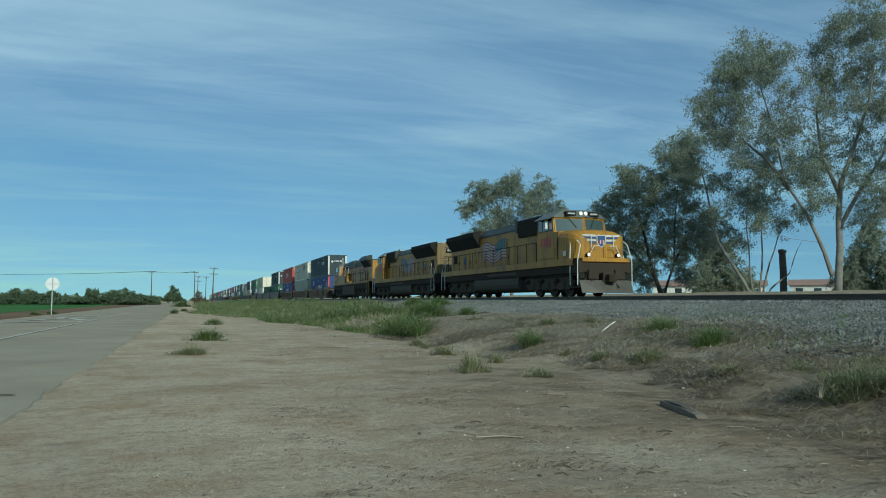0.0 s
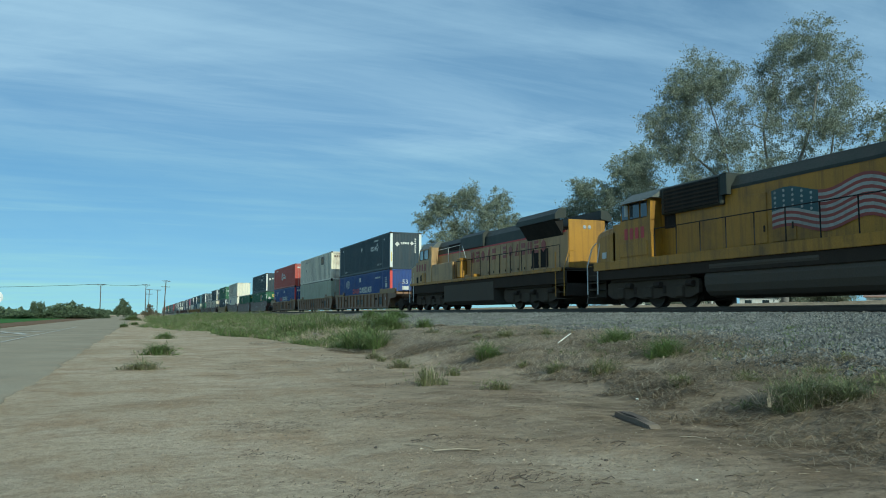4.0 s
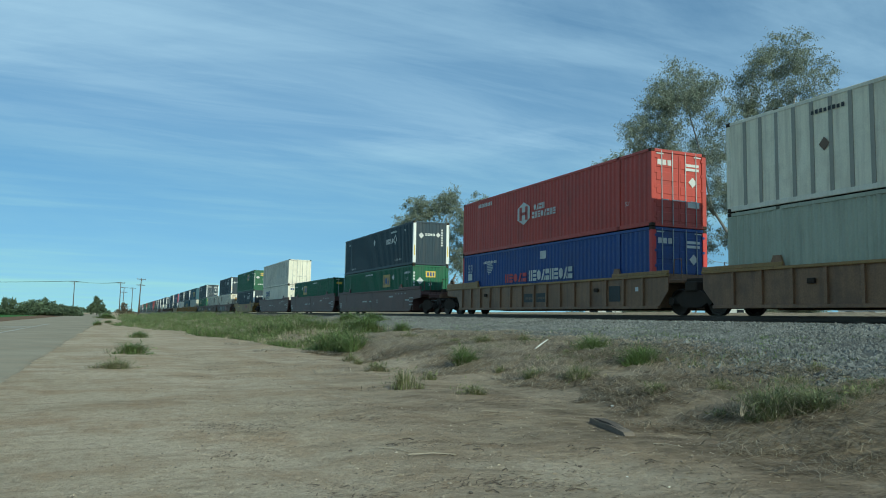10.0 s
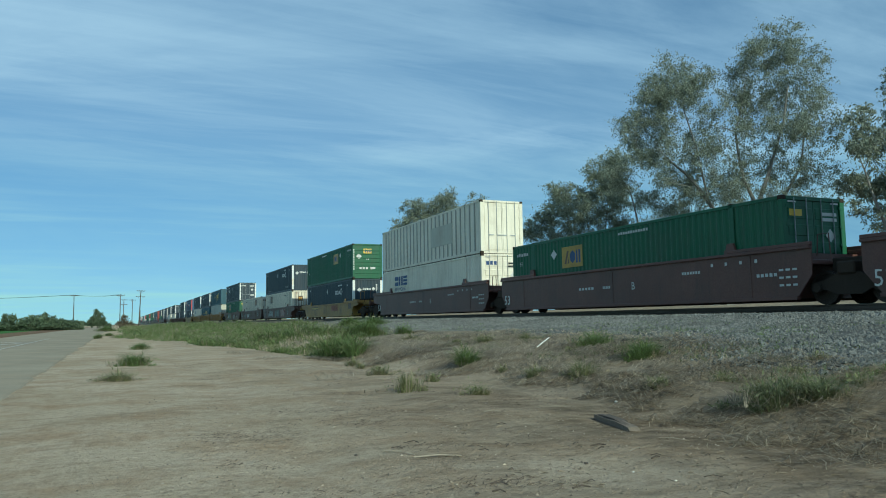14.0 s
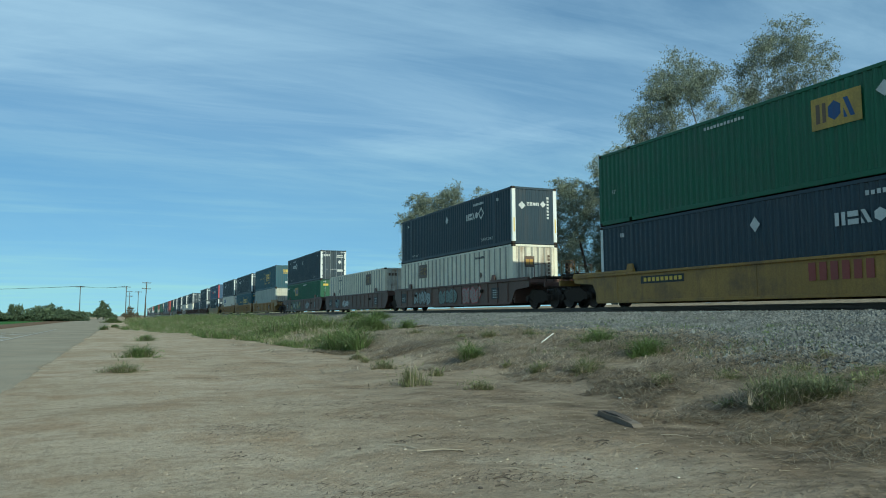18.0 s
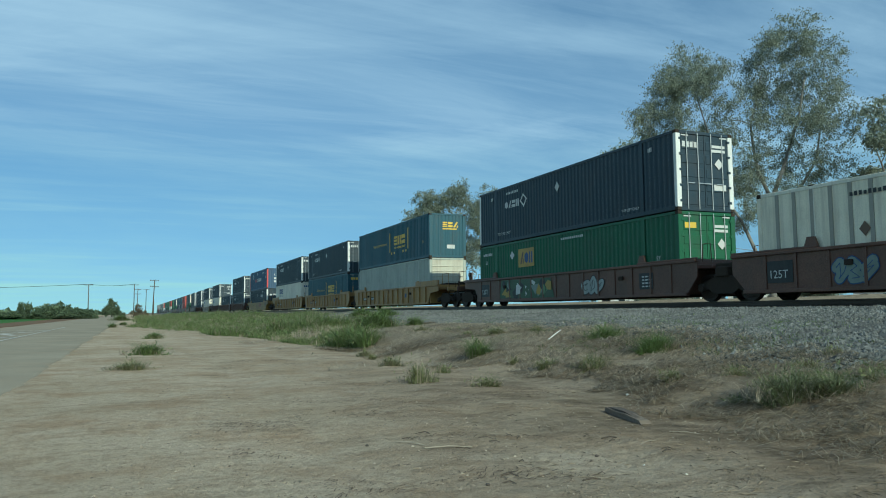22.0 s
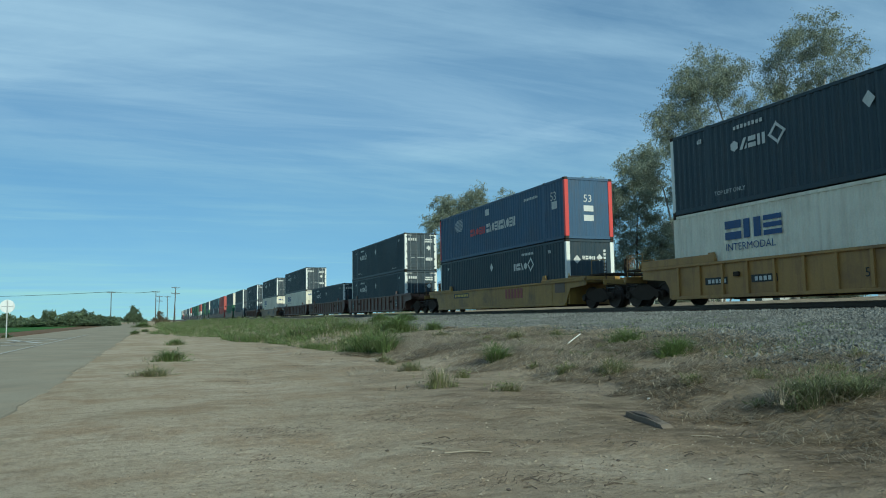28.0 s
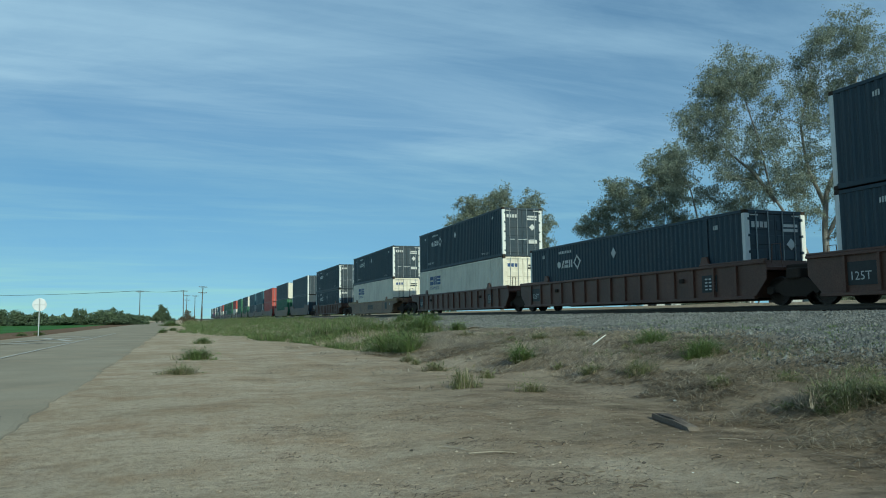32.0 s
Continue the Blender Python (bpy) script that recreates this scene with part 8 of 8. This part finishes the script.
            for k in range(4):
                st = part("step", Geo().box(min(s * 1.1, s * 1.48), max(s * 1.1, s * 1.48), min(y0 + d * 0.02, y0 + d * 0.72), max(y0 + d * 0.02, y0 + d * 0.72), 0.42 + k * 0.3, 0.45 + k * 0.3, 0.005), M["under_black"], top)
                part("step_edge", Geo().box(min(s * 1.48, s * 1.5), max(s * 1.48, s * 1.5), min(y0 + d * 0.02, y0 + d * 0.72), max(y0 + d * 0.02, y0 + d * 0.72), 0.42 + k * 0.3, 0.46 + k * 0.3), M["truck_grey"], st)
        part("step_well", Geo().box(min(s * 1.06, s * 1.1), max(s * 1.06, s * 1.1), 1.0, 1.75, 0.4, 1.5), M["tank_grey"], top)
    part("rear_end", Geo().box(-0.98, 0.98, 20.75, 20.82, 1.7, 4.25, 0.02), M["loco_dull_yellow"], top)
    part("rear_headlight", Geo().box(-0.28, 0.28, 20.8, 20.95, 3.55, 3.85, 0.03), Dk, top)
    for k in (-0.13, 0.13):
        part("headlight_lens", Geo().lathe([(0.1, 0.0), (0.06, 0.02)], "y", (k, 20.95, 3.7), 12), M["lens_off"], top)
    for k in range(4):
        part("rear_rung", Geo().tube([(-0.45, 20.86, 2.9 + 0.35 * k), (0.45, 20.86, 2.9 + 0.35 * k)], 0.018, 5), M["loco_dull_yellow"], top)
    # tank and running gear
    part("fuel_tank", Geo().prism([(-1.44, 0.72), (-1.36, 0.5), (-1.2, 0.36), (-0.95, 0.3), (0.95, 0.3), (1.2, 0.36), (1.36, 0.5), (1.44, 0.72), (1.44, 0.98), (1.36, 1.16), (1.2, 1.26), (-1.2, 1.26), (-1.36, 1.16), (-1.44, 0.98)], "y", 8.0, 15.0), M["tank_grey"], top, "grey fuel tank")
    for s in (-1, 1):
        part("air_reservoir", Geo().lathe([(0.12, 8.2), (0.17, 8.25), (0.17, 12.6), (0.12, 12.65)], "y", (s * 1.3, 0, 1.33), 12), M["tank_grey"], top)
    loco_truck(top, 4.75, 1 if lead else -1)
    loco_truck(top, 17.85, 1 if lead else -1)
    for d, y in ((-1, 1.0), (1, 21.5)):
        part("anticlimber", Geo().box(-1.3, 1.3, min(y, y + d * 0.14), max(y, y + d * 0.14), 1.66, 1.86, 0.02), Yl if d < 0 else M["under_black"], top)
        part("end_plate", Geo().box(-1.4, 1.4, min(y - d * 0.1, y), max(y - d * 0.1, y), 0.85, 1.7, 0.02), Dk, top)
        coupler(top, y - d * 0.1, d)
        part("uncoupling_bar", Geo().tube([(-1.2, y + d * 0.1, 1.2), (-0.3, y + d * 0.15, 1.1), (0.3, y + d * 0.15, 1.1), (1.2, y + d * 0.1, 1.2)], 0.02, 5), M["under_black"], top)
        for k in range(5):
            x = -0.9 + k * 0.1 if k < 3 else 0.6 + (k - 3) * 0.12
            part("air_hose", Geo().tube([(x, y + d * 0.02, 1.05), (x, y + d * 0.2, 0.85), (x + 0.03, y + d * 0.22, 0.45)], 0.025, 5), Dk, top)
    pl = Geo()
    loft(pl, [[(-1.42, 0.98, 0.78), (-0.55, 0.75, 0.78), (0.55, 0.75, 0.78), (1.42, 0.98, 0.78), (1.42, 1.02, 0.78), (-1.42, 1.02, 0.78)],
              [(-1.4, 0.72, 0.16), (-0.5, 0.3, 0.16), (0.5, 0.3, 0.16), (1.4, 0.72, 0.16), (1.4, 0.8, 0.16), (-1.4, 0.8, 0.16)]])
    part("front_step_box", Geo().box(-1.0, -0.45, 0.8, 1.0, 0.8, 1.3, 0.03).box(0.45, 1.0, 0.8, 1.0, 0.8, 1.3, 0.03), M["under_black"], top)
    part("draft_gear", Geo().box(-0.32, 0.32, 0.62, 1.0, 0.62, 1.15, 0.04), M["under_black"], top)
    part("snow_plow", pl, M["plow_grey"], top, "dusty grey snow plow")
    return top


paint("roof_pale", (0.11, 0.12, 0.105), dirt_amount=0.4)
paint("plow_grey", (0.085, 0.075, 0.06), dirt=(0.14, 0.11, 0.08), dirt_amount=0.6)
M["lens_off"] = glass("lamp_glass", (0.35, 0.35, 0.33), 0.1)
M["lamp_dim"] = glow("headlamp_dim", (1.0, 0.93, 0.8), 0.5)
M["windscreen"] = glass("windscreen_glass", (0.05, 0.075, 0.07), 0.13)
M["windscreen"].node_tree.nodes["Principled BSDF"].inputs["Coat Roughness"].default_value = 0.12


def locomotive_b():
    """Older six-axle locomotive with winged radiators; its cab end at y = 0."""
    top = thing("diesel_locomotive", "faded dusty yellow diesel locomotive with red lettering bars", "locomotive", "locomotives of the train")
    Yl, Gr, Dk = M["loco_faded_yellow"], M["loco_grey"], M["loco_dark"]
    part("frame", Geo().box(-1.45, 1.45, 0.95, 21.7, 1.12, 1.72, 0.02), M["under_black"], top)
    for s in (-1, 1):
        part("sill_stripe", Geo().box(min(s * 1.45, s * 1.53), max(s * 1.45, s * 1.53), 0.9, 21.45, 1.69, 1.86, 0.01), M["loco_yellow"], top)
    part("walkway", Geo().box(-1.5, 1.5, 0.9, 21.6, 1.76, 1.84), M["under_black"], top)
    part("nose", loft(Geo(), [rect_ring(0.95, 1.3, 1.74, 2.95, 0.2, 0.15), rect_ring(1.15, 1.5, 1.74, 3.1, 0.25, 0.2), rect_ring(2.55, 1.53, 1.74, 3.2, 0.25, 0.2)]), Yl, top)
    part("cab", Geo().box(-1.53, 1.53, 2.2, 5.1, 1.74, 3.25, 0.02), Yl, top)
    lo = [(-1.53, 2.5, 3.2), (1.53, 2.5, 3.2), (1.53, 5.1, 3.2), (-1.53, 5.1, 3.2)]
    hi = [(-1.45, 2.75, 4.1), (1.45, 2.75, 4.1), (1.45, 5.1, 4.1), (-1.45, 5.1, 4.1)]
    rf = [(-1.05, 2.85, 4.5), (1.05, 2.85, 4.5), (1.05, 5.1, 4.5), (-1.05, 5.1, 4.5)]
    q = [(0, 1, 2, 3), (7, 6, 5, 4), (0, 4, 5, 1), (1, 5, 6, 2), (2, 6, 7, 3), (3, 7, 4, 0)]
    part("cab_upper", Geo().add(lo + hi, q), Yl, top)
    part("cab_roof", Geo().add([(a, b, c + 0.004) for a, b, c in hi] + rf, q), M["roof_pale"], top)
    for s in (-1, 1):
        part("windscreen", Geo().add([(s * 0.1, 2.5, 3.35), (s * 1.35, 2.5, 3.35), (s * 1.3, 2.68, 3.98), (s * 0.1, 2.68, 3.98), (s * 0.1, 2.8, 3.35), (s * 1.35, 2.8, 3.35), (s * 1.3, 2.95, 3.98), (s * 0.1, 2.95, 3.98)], q), M["windscreen"], top)
        for y0, y1 in ((2.95, 3.6), (3.75, 4.5)):
            x = s * 1.5
            w = part("side_window", Geo().box(min(x, x + s * 0.02), max(x, x + s * 0.02), y0, y1, 3.4, 3.98), M["glass"], top)
            part("window_frame", Geo().tube([(x + s * 0.02, y0, 3.38), (x + s * 0.02, y1, 3.38), (x + s * 0.02, y1, 4.0), (x + s * 0.02, y0, 4.0), (x + s * 0.02, y0, 3.38)], 0.022, 4), M["under_black"], w)
        part("cab_side_panel", Geo().box(min(s * 1.45, s * 1.5), max(s * 1.45, s * 1.5), 4.6, 5.05, 3.3, 4.2, 0.02), Yl, top)
        for i in range(4):
            part("number_bar", Geo().box(min(s * 1.532, s * 1.54), max(s * 1.532, s * 1.54), 2.3 + i * 0.5, 2.56 + i * 0.5, 2.62, 3.08), M["flag_red"], top)
        part("louvre_panel", Geo().box(min(s * 1.53, s * 1.545), max(s * 1.53, s * 1.545), 2.3, 2.65, 1.85, 2.25, 0.01), Dk, top)
        part("louvre_panel", Geo().box(min(s * 1.53, s * 1.545), max(s * 1.53, s * 1.545), 3.05, 3.3, 1.95, 2.35, 0.01), Dk, top)
        part("cab_box", Geo().box(min(s * 1.53, s * 1.56), max(s * 1.53, s * 1.56), 3.35, 4.1, 1.85, 2.5, 0.02), M["loco_yellow"], top)
        # equipment blower section behind the cab
        part("side_box", Geo().box(min(s * 1.0, s * 1.5), max(s * 1.0, s * 1.5), 5.1, 8.6, 1.74, 2.95, 0.03), Yl, top)
        x = s * 1.0
        part("red_stripe", Geo().box(min(x, x + s * 0.02), max(x, x + s * 0.02), 5.1, 21.0, 3.52, 3.6), M["decal_red"], top)
        vent = part("vent_grille", Geo().box(min(x, x + s * 0.03), max(x, x + s * 0.03), 6.9, 8.9, 3.72, 4.12, 0.01), Dk, top)
        for k in range(4):
            part("louvre", Geo().box(min(x, x + s * 0.05), max(x, x + s * 0.05), 6.95, 8.85, 3.76 + k * 0.09, 3.79 + k * 0.09), M["under_black"], vent)
        part("vent_grille", Geo().box(min(x, x + s * 0.03), max(x, x + s * 0.03), 10.9, 12.2, 3.68, 4.2, 0.01), Dk, top)
        part("yellow_cabinet", Geo().box(min(x, x + s * 0.45), max(x, x + s * 0.45), 9.2, 9.75, 1.9, 3.1, 0.05), M["loco_yellow"], top, "yellow equipment cabinet")
        part("walkway_box", Geo().box(min(x, x + s * 0.4), max(x, x + s * 0.4), 10.2, 11.6, 1.68, 2.05, 0.04), M["loco_yellow"], top)
        for i in range(9):
            y = 12.2 + i * 0.72
            dr = part("hood_door", Geo().box(min(x, x + s * 0.022), max(x, x + s * 0.022), y, y + 0.66, 1.78, 3.48, 0.008), Yl, top)
            part("door_latch", Geo().box(min(x + s * 0.02, x + s * 0.04), max(x + s * 0.02, x + s * 0.04), y + 0.5, y + 0.58, 2.0, 2.12), M["under_black"], dr)
        for a, n, w in ((10.4, 5, 3.6), (14.6, 7, 4.9)):
            p = w / n
            for i in range(n):
                g = Geo()
                for poly in plain_mark(i * 2 + n, a + i * p, p * 0.58, 2.75, 0.61):
                    g.prism(poly, "x", min(x + s * 0.024, x + s * 0.032), max(x + s * 0.024, x + s * 0.032))
                part("brand_mark", g, M["flag_red"], top, "red painted mark")
        railing(top, s, 9.0, 21.3, 11, 1.84)
        part("cab_handrail", Geo().tube([(s * 1.1, 5.2, 3.9), (s * 1.1, 9.2, 3.95), (s * 1.45, 10.6, 3.0)], 0.02, 5).tube([(s * 1.1, 7.0, 3.9), (s * 1.1, 7.0, 2.95)], 0.02, 5).tube([(s * 1.1, 8.9, 3.9), (s * 1.1, 8.9, 2.95)], 0.02, 5), M["rail_white"], top)
        # winged radiator
        part("radiator_wing", Geo().prism([(s * 0.95, 4.2), (s * 1.55, 4.1), (s * 1.55, 4.35), (s * 1.3, 4.62), (s * 0.95, 4.62)], "y", 17.2, 21.0), Gr, top)
        part("radiator_face", Geo().prism([(s * 1.0, 3.4), (s * 1.02, 3.4), (s * 1.5, 4.1), (s * 1.0, 4.12)], "y", 17.4, 20.8), Dk, top)
        for y0, y1 in ((17.8, 18.5), (18.7, 19.4)):
            part("hood_window", Geo().box(min(x, x + s * 0.03), max(x, x + s * 0.03), y0, y1, 2.0, 2.9, 0.01), Dk, top)
        for y0, d in ((0.8, 1), (21.65, -1)):
            rail = M["loco_yellow"] if d < 0 else M["rail_white"]
            part("grab_rail", Geo().tube([(s * 1.5, y0, 0.55), (s * 1.5, y0, 1.8), (s * 1.25, y0, 2.6), (s * 0.9, y0, 2.6)], 0.026, 6), rail, top)
            part("grab_rail", Geo().tube([(s * 1.5, y0 + d * 0.75, 0.55), (s * 1.5, y0 + d * 0.75, 2.6)], 0.026, 6), rail, top)
            for k in range(4):
                part("step", Geo().box(min(s * 1.1, s * 1.48), max(s * 1.1, s * 1.48), min(y0 + d * 0.02, y0 + d * 0.72), max(y0 + d * 0.02, y0 + d * 0.72), 0.42 + k * 0.3, 0.46 + k * 0.3, 0.005), M["truck_grey"], top)
    hood = [(-1.0, 1.74), (1.0, 1.74), (1.0, 3.6), (-1.0, 3.6)]
    part("long_hood", Geo().prism(hood, "y", 5.1, 21.2), Yl, top)
    part("hood_top", Geo().prism([(-1.003, 3.6), (1.003, 3.6), (1.003, 4.1), (0.8, 4.42), (-0.8, 4.42), (-1.003, 4.1)], "y", 5.1, 17.2), Gr, top)
    part("blower_duct", Geo().prism([(-1.15, 3.62), (1.15, 3.62), (1.15, 4.3), (0.95, 4.5), (-0.95, 4.5), (-1.15, 4.3)], "y", 9.1, 12.3), Gr, top)
    part("rear_end", Geo().box(-0.98, 0.98, 21.2, 21.26, 1.7, 4.1, 0.02), M["loco_yellow"], top)
    for k in (-0.13, 0.13):
        part("headlight_lens", Geo().lathe([(0.1, 0.0), (0.06, 0.03)], "y", (k, 21.26, 3.75), 12), M["lens_off"], top)
    part("fuel_tank", Geo().prism([(-1.45, 0.5), (-1.15, 0.3), (1.15, 0.3), (1.45, 0.5), (1.48, 1.5), (-1.48, 1.5)], "y", 7.2, 14.3), M["tank_grey"], top, "grey fuel tank")
    loco_truck(top, 4.1, -1)
    loco_truck(top, 17.8, -1)
    for d, y in ((-1, 0.95), (1, 21.7)):
        part("end_plate", Geo().box(-1.4, 1.4, min(y - d * 0.1, y), max(y - d * 0.1, y), 0.55, 1.7, 0.02), M["under_black"], top)
        coupler(top, y - d * 0.1, d)
        for k in range(3):
            part("air_hose", Geo().tube([(-0.8 + 0.15 * k, y + d * 0.02, 1.05), (-0.8 + 0.15 * k, y + d * 0.2, 0.85), (-0.77 + 0.15 * k, y + d * 0.22, 0.45)], 0.025, 5), Dk, top)
    return top

# ---- the train ----
TRAIN = []


def travelled(t):
    u = (t - 16) / 16
    return 12.582 * t + 0.8003 * 8 * (u * u - 1) + 0.0459 * 8 * (u ** 3 - u)


def ride(ob, y0, z=RAIL_Z, turned=False):
    """A thing that travels with the train; y0: where its origin stands at the start."""
    TRAIN.append((ob, y0, z, turned))
    return ob


PROTO = {}


def get(kind, maker):
    if kind not in PROTO:
        PROTO[kind] = maker()
        return PROTO[kind]
    return copy_thing(PROTO[kind], Matrix())


# front of the load, lower style, lower turned, upper style, upper turned, well kind, place in its car: a b c or s
CONSIST = [
    (102.42, "stack", 0, "navy_box", 0, "rib:well_rusty_yellow", "a"),
    (122.08, "grey", 1, "post_box", 1, "rib:well_rusty_yellow", "b"),
    (141.88, "stack", 1, "hub", 1, "rib:well_rusty_yellow", "c"),
    (165.82, "green_box", 0, "navy_box", 0, "smooth:well_maroon", "a"),
    (185.45, "green_box", 1, None, 0, "smooth:well_maroon", "b"),
    (205.05, "cream_box", 1, "white", 1, "smooth:well_maroon", "c"),
    (228.83, "navy_box", 0, "green_box_ribbed", 0, "smooth:well_yellow", "s"),
    (252.38, "post_box", 0, "navy_box", 0, "sprayed:well_brown", "a"),
    (272.1, "post_box", 1, None, 0, "sprayed:well_brown", "b"),
    (291.8, "green_box", 1, "navy_box", 1, "sprayed:well_brown", "c"),
    (315.53, "pale", 0, "teal_box", 0, "rib:well_yellow", "a"),
    (335.34, "teal_box", 1, "navy_box", 1, "rib:well_yellow", "b"),
    (355.17, "cream_box", 1, "navy_box", 1, "rib:well_yellow", "c"),
    (378.92, "navy_box", 0, "stack_faded", 0, "smooth:well_yellow", "s"),
    (402.58, "navy_box", 1, "navy_box", 1, "rib:well_brown", "a"),
    (422.35, "navy_box", 1, None, 0, "rib:well_brown", "b"),
    (442.12, "cream_box", 1, "navy_box", 1, "rib:well_brown", "c"),
    (466.15, "cream_box", 1, "navy_box", 1, "smooth:well_rusty_yellow", "s"),
    (490.1, "navy_box", 1, "navy_box", 1, "rib:well_brown", "s"),
    (514.0, "navy_box", 0, "navy_box", 1, "rib:well_brown", "s"),
    (537.0, "green_box", 1, "dark", 0, "smooth:well_rusty_yellow", "s"),
    (560.6, "hub", 1, "hub", 1, "rib:well_brown", "a"),
    (580.4, "navy_box", 1, "teal_box", 1, "rib:well_brown", "b"),
    (600.2, "navy_box", 1, "teal_box", 1, "rib:well_brown", "c"),
    (624.0, "green_box", 1, "dark", 0, "smooth:well_rusty_yellow", "s"),
    (648.0, "green_box", 1, "green_box", 1, "rib:well_brown", "s"),
    (672.0, "white", 1, "hub", 0, "smooth:well_rusty_yellow", "s"),
    (696.0, "green_box", 0, "green_box", 1, "rib:well_brown", "a"),
    (715.8, "green_box", 1, "green_box", 1, "rib:well_brown", "b"),
    (735.6, "navy_box", 1, "green_box", 1, "rib:well_brown", "c"),
    (759.4, "white", 1, "hub", 0, "rib:well_brown", "s"),
    (783.2, "navy_box", 1, "navy_box", 1, "rib:well_brown", "a"),
    (803.0, "grey", 1, "teal_box", 1, "rib:well_brown", "b"),
    (822.8, "green_box", 1, "navy_box", 1, "rib:well_brown", "c"),
    (846.6, "navy_box", 1, "navy_box", 1, "rib:well_brown", "s"),
    (870.4, "stack", 0, "navy_box", 0, "rib:well_brown", "s"),
    (894.2, "green_box", 1, "navy_box", 1, "rib:well_brown", "s"),
]
DECK = 0.33


def make_train():
    for y0, low, lt, upp, ut, well, place in CONSIST:
        kind, colour = well.split(":")
        near = y0 < 500
        box, car = (container, well_car) if near else (far_container, far_well_car)
        ride(get((near, kind, colour, place), lambda: car(kind, colour, place)), y0)
        ride(get((near, low), lambda: box(low)), y0, RAIL_Z + DECK, lt)
        if upp:
            ride(get((near, upp), lambda: box(upp)), y0, RAIL_Z + DECK + CH + 0.016, ut)
    ride(locomotive_a(True), 30.5)
    ride(locomotive_a(False), 75.45, RAIL_Z, "end")
    ride(locomotive_b(), 98.0, RAIL_Z, "end")


make_train()


def motions():
    times = [0, 4, 8, 12, 16, 20, 24, 28, 32]
    for ob, y0, z, turned in TRAIN:
        rows = []
        for t in times:
            y = y0 - travelled(t) + (travelled(0))
            if turned == "end":
                m = pose(TRACK_X, y, z, 0, 0, 180)
            elif turned:
                m = pose(TRACK_X, y + CL, z, 0, 0, 180)
            else:
                m = pose(TRACK_X, y, z)
            rows.append((t, m))
        walk(ob, rows)
    # the locomotives' wheelsets roll with the way travelled
    ticks = [i / FPS for i in range(int(DURATION * FPS) + 1)]
    for ob, y, r, way in SPIN:
        walk(ob, [(t, pose(0, y, r, math.degrees(way * travelled(t) / r) % 360)) for t in ticks])


motions()
